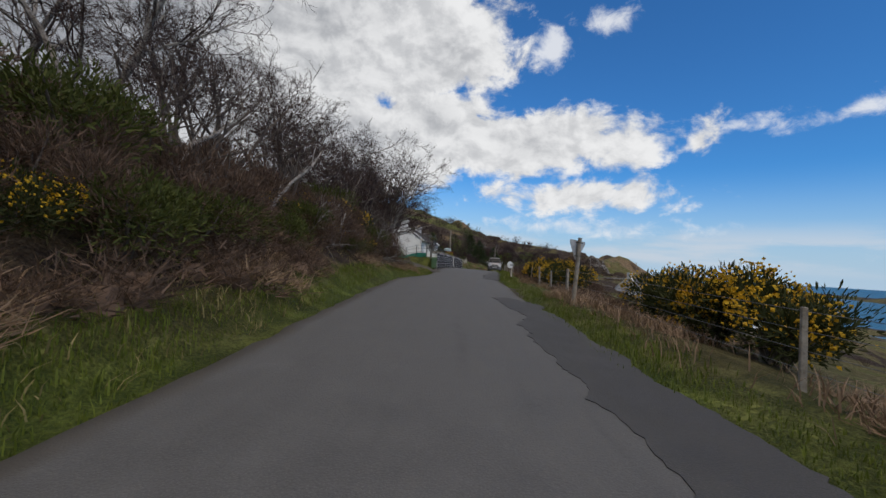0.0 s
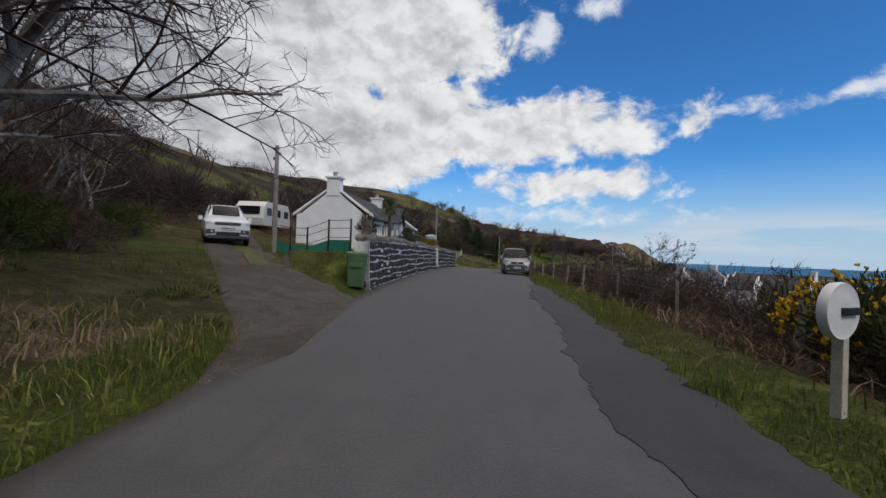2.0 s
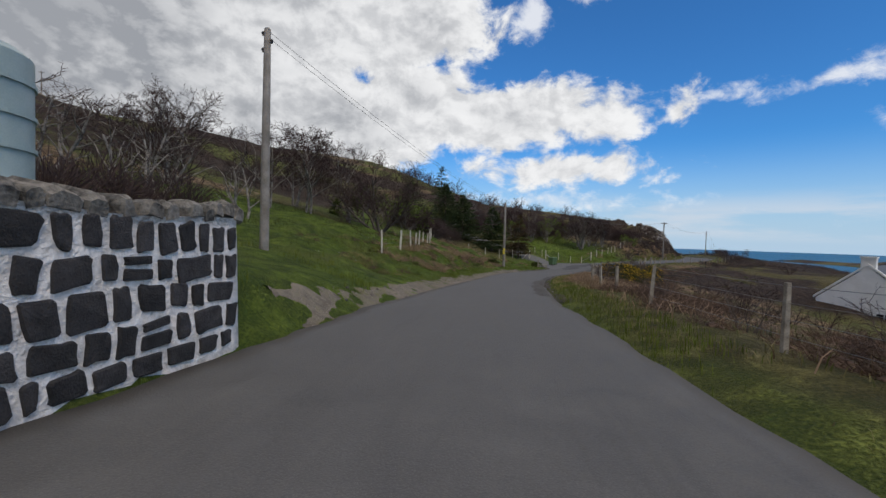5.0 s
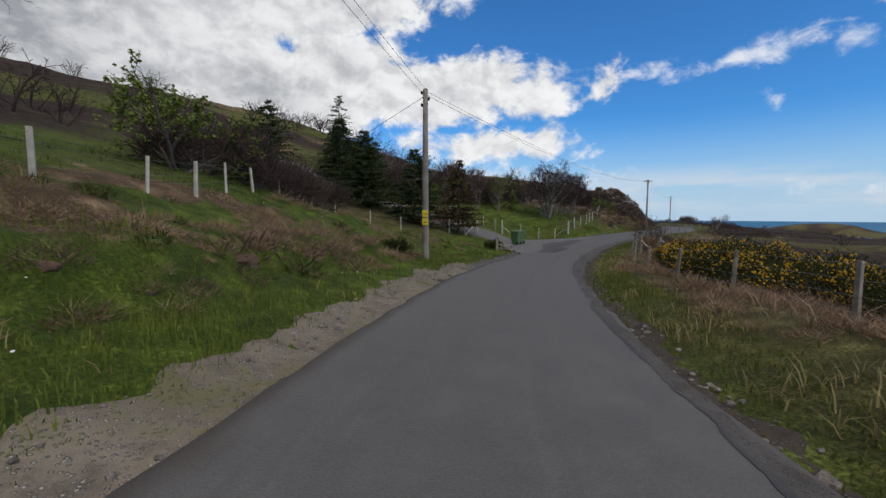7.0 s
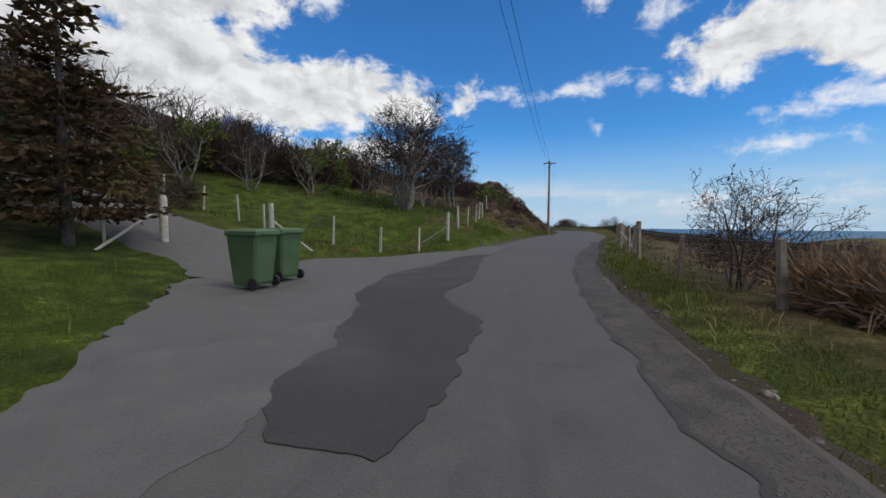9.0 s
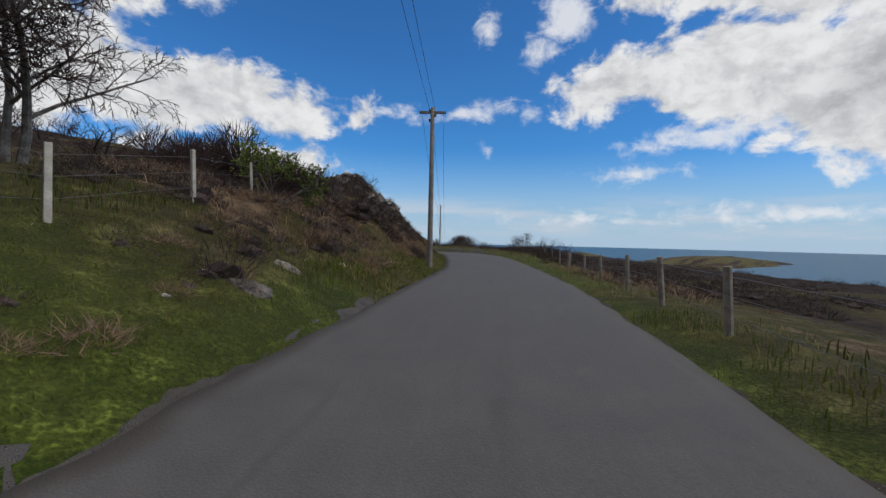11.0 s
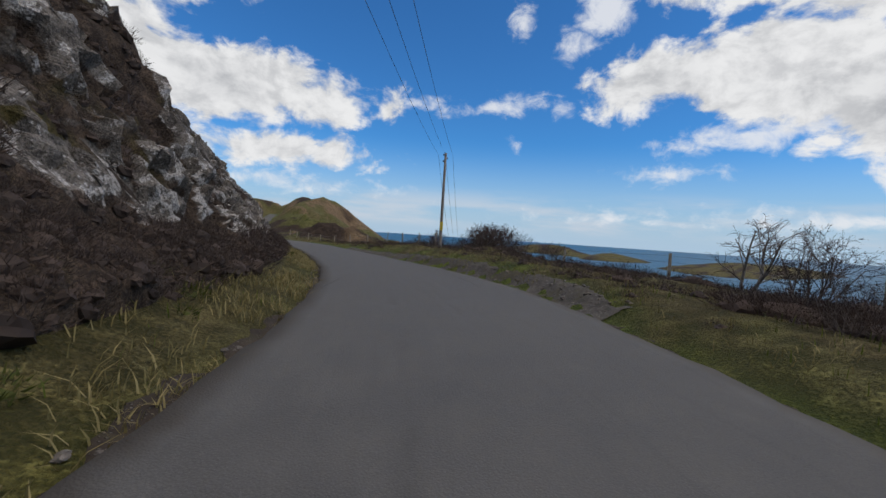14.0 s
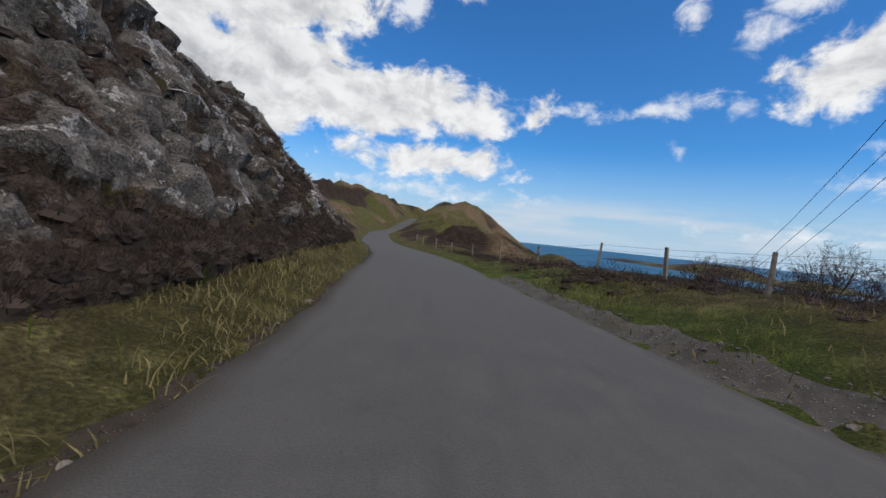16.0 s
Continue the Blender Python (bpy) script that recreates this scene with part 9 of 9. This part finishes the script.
tangle = sprigs(78, 260, 0.26, 0.012, 0.7, 1.2, 0.34)
clumps("heather", [band(900, 171, 186, 2.4, 6.5, 1, 0.4, 1.2), band(500, 186, 232, 1.4, 4.5, 1, 0.4, 1.5), band(1500, 148, 172, 2.6, 10, -1, 0.7, 2.0), band(1100, 158, 172, 1.0, 7, -1, 0.25, 2.0), band(500, 150, 240, 12, 26, -1, 0.2, 3), band(2000, 150, 242, 2.6, 9, 1, 0.4, 2.0), band(500, 150, 200, 1.2, 4.5, 1, 0.9, 1.5), band(900, 160, 240, 9, 22, 1, 0.3, 2.0), band(500, 140, 152, 1.5, 6, -1, 0.8, 1.5)], HEATH, "dark winter heather in cushions", 0.36)
clumps("heather_mounds", [band(330, 157, 173, 2.2, 9.0, -1, 0.8, 2.2)], HEATH, "dark reddish brown mounds of heather on the slope", 0.5, sprigs(83, 620, 0.16, 0.007, 0.75, 0.5, 0.55))
clumps("heather_bank", [band(700, 170, 187, 3.0, 6.0, 1, 0.3, 2.0)], HEATH, "dark bank of tall winter heather by the fence", 0.48, sprigs(81, 620, 0.16, 0.007, 0.75, 0.5, 0.55))
clumps("undergrowth", [band(2300, -12, 20, 1.2, 8, -1, 0.15, 1.5), band(900, 20, 30.5, 2.2, 8, -1, 0.15, 1.5), band(1500, 12, 64, 2.0, 6.0, 1, 0.2, 1.5), band(500, 62, 82, 2.0, 6.0, 1, 0.5, 1.5), band(700, 84, 134, 3.4, 9.0, 1, 0.6, 1.5), band(700, 34, 60, 11, 26, -1, 0.3, 2.0)], BRAMBLE, "dark tangled undergrowth of dead stems", 0.50, tangle, "undergrowth")
clumps("dead_bracken_clumps", [band(500, -12, 31, 0.9, 2.4, -1, 0.6, 1.5), band(420, 94, 118, 2.6, 9, -1, 1.0, 1.5), band(900, 84, 106, 1.7, 5.0, -1, 0.9, 1.2), band(300, 128, 150, 0.8, 4, -1, 1.2, 1.5), band(700, -10, 30, 1.6, 5, 1, 0.5, 1.5), band(1300, 82, 116, 1.5, 6, 1, 0.4, 1.5), band(1200, 150, 172, 1.0, 9, -1, 0.4, 1.5), band(160, 150, 166, 1.4, 4.5, 1, 0.9, 1.5)], FERN, "brown cushions of dead bracken", 0.34, sprigs(80, 210, 0.42, 0.015, 0.55, 0.9, 0.0), "bracken")
clumps("tussocks", [band(520, 80, 110, 1.7, 3.6, -1, 1.3, 1.4), band(420, 82, 112, 4.0, 6.5, -1, 1.3, 1.4), band(120, 128, 140, 2.0, 5, -1, 1.3, 1.4)], STRAW, "tussocks of bleached dead grass on the bank", 0.26, sprigs(83, 150, 0.5, 0.012, 0.6, 0.8, 0.2), "grass")
clumps("bank_bramble", [band(420, 80, 110, 1.9, 3.4, -1, 1.3, 1.4), band(320, 82, 112, 4.2, 6.8, -1, 1.2, 1.4)], BRAMBLE, "dark low brambles on the grass bank", 0.30, sprigs(84, 170, 0.28, 0.018, 0.6, 0.9, 0.3), "scrub")
clumps("green_scrub", [band(250, -12, 34, 0.9, 5, -1, 0.7, 1.5), band(260, 80, 116, 1.6, 9, -1, 1.2, 1.5), band(300, 150, 236, 0.9, 2.4, -1, 0.6, 1.5), band(300, 84, 146, 3.0, 14, 1, 0.8, 2.0), band(200, 90, 118, 2.0, 8, -1, 1.0, 1.5)], MOSS, "low green scrub and weeds", 0.24, sprigs(79, 80, 0.4, 0.04), "scrub")

# far scrub: hillside woods above the lane and rough moor below it
far_wood, far_twig = twigs(random.Random(71), 4, 34, 3.4, 0.07, 2, (7, 8), 0.0, 0.016)
scrub_v, scrub_f = np.array(far_wood.v + far_twig.v), [f for f in far_wood.f if len(f) == 4] + [tuple(i + len(far_wood.v) for i in f) for f in far_twig.f if len(f) == 4]
n_far = 520
s_, w_ = RS.uniform(36, 240, n_far), RS.uniform(16, 95, n_far)
keep = (fbm(s_, w_, 18.0, 3) > -0.10) & ((s_ > 152) | (w_ > 24) | (s_ < 88)) & ~((s_ > 150) & (w_ < 22))
p = on_ground(s_[keep], -w_[keep] - 2, 0.1)
v, f = stamp(scrub_v, scrub_f, p, RS.uniform(0.7, 1.3, len(p)), RS.uniform(0, 6.28, len(p)))
stuff("hillside_wood", v, f, TWIG, "brown bare scrub woodland covering the hillside", "woodland")
s_, w_ = RS.uniform(-10, 235, 420), 9 + 70 * RS.rand(420) ** 1.5
keep = (fbm(s_, w_, 16.0, 3) > 0.02) & ~((s_ > 164) & (w_ < 14))
p = on_ground(s_[keep], w_[keep] + 3, 0.1)
v, f = stamp(scrub_v, scrub_f, p, RS.uniform(0.25, 0.6, len(p)), RS.uniform(0, 6.28, len(p)))
stuff("moor_scrub", v, f, TWIG, "low brown scrub on the slope below the lane", "scrub")

# ---- crag ----


def boulder(rng, rough=0.35):
    bm = bmesh.new()
    bmesh.ops.create_icosphere(bm, subdivisions=2, radius=1.0)
    cuts = [(Vector((rng.gauss(0, 1), rng.gauss(0, 1), rng.gauss(0, 1))).normalized(), rng.uniform(0.45, 0.85)) for _ in range(9)]
    for q in bm.verts:
        for n, d in cuts:
            over_ = q.co.dot(n) - d
            if over_ > 0:
                q.co -= n * over_
        q.co += q.co.normalized() * rng.uniform(-0.04, 0.04)
    bm.verts.index_update()
    v, f = [tuple(q.co) for q in bm.verts], [tuple(q.index for q in face.verts) for face in bm.faces]
    bm.free()
    return v, f


chippings("loose_chippings", CHIPS, 0.022, ROCK, "loose grey stones on the road verge")


def crag(name, mat, count, strips, size, label, seed):
    rng = random.Random(seed)
    vs, fs, base = [], [], 0
    s, u = (np.concatenate(q) for q in zip(*strips))
    p = on_ground(s, u)
    shapes = [boulder(rng) for _ in range(8)]
    which = RS.randint(0, 8, len(p))
    for k in range(8):
        q = p[which == k]
        if not len(q):
            continue
        sz = size * np.exp(RS.normal(0, 0.55, len(q)))[:, None] * np.stack([RS.uniform(0.8, 1.5, len(q)), RS.uniform(0.6, 1.0, len(q)), RS.uniform(0.5, 1.0, len(q))], -1)
        q = q - np.stack([0 * sz[:, 0], 0 * sz[:, 0], sz[:, 2] * 0.25], -1)
        v, f = stamp(shapes[k][0], shapes[k][1], q, sz.reshape(len(q), 3), RS.uniform(0, 6.28, len(q)), RS.uniform(-0.6, 0.6, len(q)))
        vs.append(v)
        fs.append(f + base)
        base += len(v)
    return stuff(name, np.vstack(vs), np.vstack(fs), mat, label, "rock")




def cells(a, b, size, seed):
    """For every point the nearest of a jittered set of cell centres: its number and the offset to it."""
    best = np.full(a.shape, 1e9)
    key, da, db = np.zeros(a.shape), np.zeros(a.shape), np.zeros(a.shape)
    ia, ib = np.floor(a / size), np.floor(b / size)
    for i in (-1, 0, 1):
        for j in (-1, 0, 1):
            ca, cb = ia + i, ib + j
            r1 = np.modf(np.abs(np.sin(ca * 127.1 + cb * 311.7 + seed) * 43758.5453))[0]
            r2 = np.modf(np.abs(np.sin(ca * 269.5 + cb * 183.3 + seed) * 24634.6345))[0]
            oa, ob = a - (ca + r1) * size, b - (cb + r2) * size
            d = oa * oa + 1.5 * ob * ob
            m = d < best
            best = np.where(m, d, best)
            key, da, db = np.where(m, np.modf(r1 * 91.7 + r2 * 57.3)[0], key), np.where(m, oa, da), np.where(m, ob, db)
    return key, da, db


def crag_paint():
    """Dark heather and peat between broken grey blocks, some of them white with lichen."""
    mat, n, bsdf = material("rocky heather crag")
    at = n.add("ShaderNodeNewGeometry").outputs["Position"]
    cover = n.add("ShaderNodeSeparateColor", n.add("ShaderNodeAttribute", attr="cover").outputs[0])
    fine, mid, spots = n.noise(at, 26, 4, 0.65), n.noise(at, 3.2, 5, 0.65), n.noise(at, 7.0, 4, 0.6)
    tuft = n.ramp(n.math("ADD", n.math("MULTIPLY", fine, 0.5), n.math("MULTIPLY", mid, 0.5)), 0.38, 0.62)
    heath = n.mix(tuft, (0.024, 0.018, 0.014, 1), (0.115, 0.083, 0.062, 1))
    stone = n.mix(tuft, (0.052, 0.046, 0.041, 1), (0.22, 0.195, 0.172, 1))
    tone = n.math("ADD", n.math("MULTIPLY", cover.outputs[2], 0.9), 0.45)
    stone = n.mix(1.0, stone, n.add("ShaderNodeCombineXYZ", tone, tone, tone), "MULTIPLY")
    lichen = n.mix(n.ramp(fine, 0.35, 0.65), (0.26, 0.24, 0.225, 1), (0.62, 0.59, 0.56, 1))
    stone = n.mix(n.ramp(n.math("ADD", cover.outputs[1], n.math("MULTIPLY", n.math("SUBTRACT", spots, 0.5), 2.0)), 0.50, 0.62), stone, lichen)
    dots = n.add("ShaderNodeTexVoronoi", n.add("ShaderNodeVectorMath", at, n.add("ShaderNodeCombineXYZ", mid, spots, mid), op="ADD"), Scale=7.0)
    speck = n.math("MULTIPLY", n.ramp(n.math("ADD", dots.outputs["Distance"], n.math("MULTIPLY", fine, 0.25)), 0.34, 0.24), n.ramp(n.add("ShaderNodeSeparateColor", dots.outputs["Color"]).outputs[0], 0.45, 0.6))
    stone = n.mix(n.math("MULTIPLY", speck, 0.8), stone, lichen)
    moss = n.mix(tuft, (0.04, 0.035, 0.008, 1), (0.13, 0.11, 0.025, 1))
    heath = n.mix(n.math("MULTIPLY", n.ramp(n.noise(at, 0.55, 4), 0.52, 0.68), 0.7), heath, moss)
    col = n.mix(n.ramp(n.math("ADD", cover.outputs[0], n.math("MULTIPLY", n.math("SUBTRACT", mid, 0.5), 0.8)), 0.42, 0.58), heath, stone)
    n.put(bsdf.inputs["Base Color"], col)
    bsdf.inputs["Roughness"].default_value = 0.95
    n.put(bsdf.inputs["Specular IOR Level"], 0.2)
    bump(n, bsdf, n.math("ADD", tuft, fine), 0.8, 0.05)
    return mat


def build_crag():
    s1, w1 = np.arange(170.5, 240, 0.13), np.arange(0.0, 1.0001, 0.0118)
    S, W = np.meshgrid(s1, w1, indexing="ij")
    U = -(edge_left(S) + 1.15 + 9.5 * W ** 1.25)
    p = on_ground(S.ravel(), U.ravel()).reshape(*S.shape, 3)
    run = np.concatenate([np.zeros((len(s1), 1)), np.cumsum(np.linalg.norm(np.diff(p, axis=1), axis=2), axis=1)], 1)
    ds, dw = np.gradient(p, axis=0), np.gradient(p, axis=1)
    nrm = np.cross(dw, ds)
    nrm /= np.linalg.norm(nrm, axis=2)[..., None]
    if nrm[..., 2].mean() < 0:
        nrm = -nrm
    wa, wb = S + 0.5 * fbm(S, run, 1.3, 3), run + 0.5 * fbm(S + 40, run, 1.3, 3)
    k1, a1, b1 = cells(wa, wb, 1.5, 1.0)
    k2, a2, b2 = cells(wa, wb, 0.55, 2.0)
    k3, a3, b3 = cells(wa, wb, 0.24, 5.0)
    where_rock = fbm(S, run, 6.0, 3)
    lots = np.interp(S, (170, 176, 179.5, 183, 194, 203, 240), (-0.2, -0.12, 0.06, 0.42, 0.34, 0.20, 0.18))
    rock = np.clip((lots + 0.5 * where_rock + 0.25 * (k1 - 0.5) + 0.75 * (k2 - 0.5) + 0.4 * (k3 - 0.5) - 0.36) * 3.0 + 0.5, 0, 1)
    rock *= np.clip((run - 0.9 - 1.0 * fbm(S, run, 2.0, 2)) / 0.6, 0, 1)
    block = 0.55 * (k1 - 0.5) + 0.32 * (np.modf(k1 * 17)[0] - 0.5) * a1 + 0.32 * (np.modf(k1 * 29)[0] - 0.5) * b1
    block = block + 0.30 * (k2 - 0.5) + 0.7 * (np.modf(k2 * 17)[0] - 0.5) * a2 + 0.7 * (np.modf(k2 * 29)[0] - 0.5) * b2
    block = block + 0.10 * (k3 - 0.5) + 0.8 * (np.modf(k3 * 17)[0] - 0.5) * a3
    soft = 0.35 * fbm(S, run, 1.6, 4) + 0.10 * fbm(S, run, 0.4, 3)
    d = 0.22 + rock * (block + 0.08) + (1 - rock) * soft
    rim = np.clip(np.minimum.reduce([(S - 170.5) / 2.0, (240 - S) / 3.0, W / 0.05, (1 - W) / 0.08]), 0, 1)
    d = d * rim - 0.25 * (1 - rim)
    q = p + nrm * d[..., None]
    faces = grid_faces(*S.shape)[:, ::-1]
    ob = mesh_object("crag", q.reshape(-1, 3), faces, crag_paint())
    ob.data.polygons.foreach_set("use_smooth", (rock.ravel()[faces].mean(1) < 0.45))
    white = np.interp(S, (170, 176, 180, 194, 199, 240), (0.08, 0.2, 0.36, 0.32, 0.18, 0.14)) + 1.0 * (np.modf(k3 * 7)[0] - 0.5) + 0.35 * fbm(S + 90, run, 3.0, 2)
    col = np.stack([rock, np.clip(white, 0, 1), k2, 0 * S + 1], -1).astype(np.float32)
    ob.data.attributes.new("cover", "FLOAT_COLOR", "POINT").data.foreach_set("color", col.ravel())
    tagged(ob, "dark heathery crag of broken lichened rock above the lane", "crag", kind="structure")
    bare = np.flatnonzero((rock < 0.35).ravel() & (rim > 0.7).ravel())
    pick = RS.choice(bare, 10000, replace=False)
    cushions("crag_heather", q.reshape(-1, 3)[pick] - 0.03, HEATH, "dark winter heather growing over the crag", 0.21, sprigs(80, 100, 0.34, 0.015), tilt=0.5)


build_crag()
crag("loose_stone", PALE_ROCK, 0, [band(90, 176, 232, 1.0, 2.0, -1, 0.9, 2.0), band(8, 141, 150, 0.9, 2.0, -1, 0.9, 2.0)], 0.11, "pale broken stones at the foot of the crag", 82)
for k, (s, u, h, sx, sy, sz, turn) in enumerate(((148.8, -4.4, 0.5, 0.8, 0.5, 0.5, 30), (151.0, -4.7, 0.7, 0.7, 0.5, 0.5, 60), (145.2, -3.6, 0.25, 0.7, 0.45, 0.4, 15), (147.0, -3.9, 0.4, 0.6, 0.4, 0.45, 75), (149.8, -3.9, 0.35, 0.5, 0.4, 0.35, 5))):
    v, f = boulder(random.Random(300 + k))
    t = thing("boulder", Matrix.Translation([float(c) for c in along(s, u, h)]) @ pose(0, 0, 0, 12, -10, turn + heading(s)), "large grey lichened boulder in the roadside crag", "boulder", "boulders of the crag")
    b = Build()
    b.add([(x * sx, y * sy, z * sz) for x, y, z in v], f)
    part("stone", b, ROCK, t)
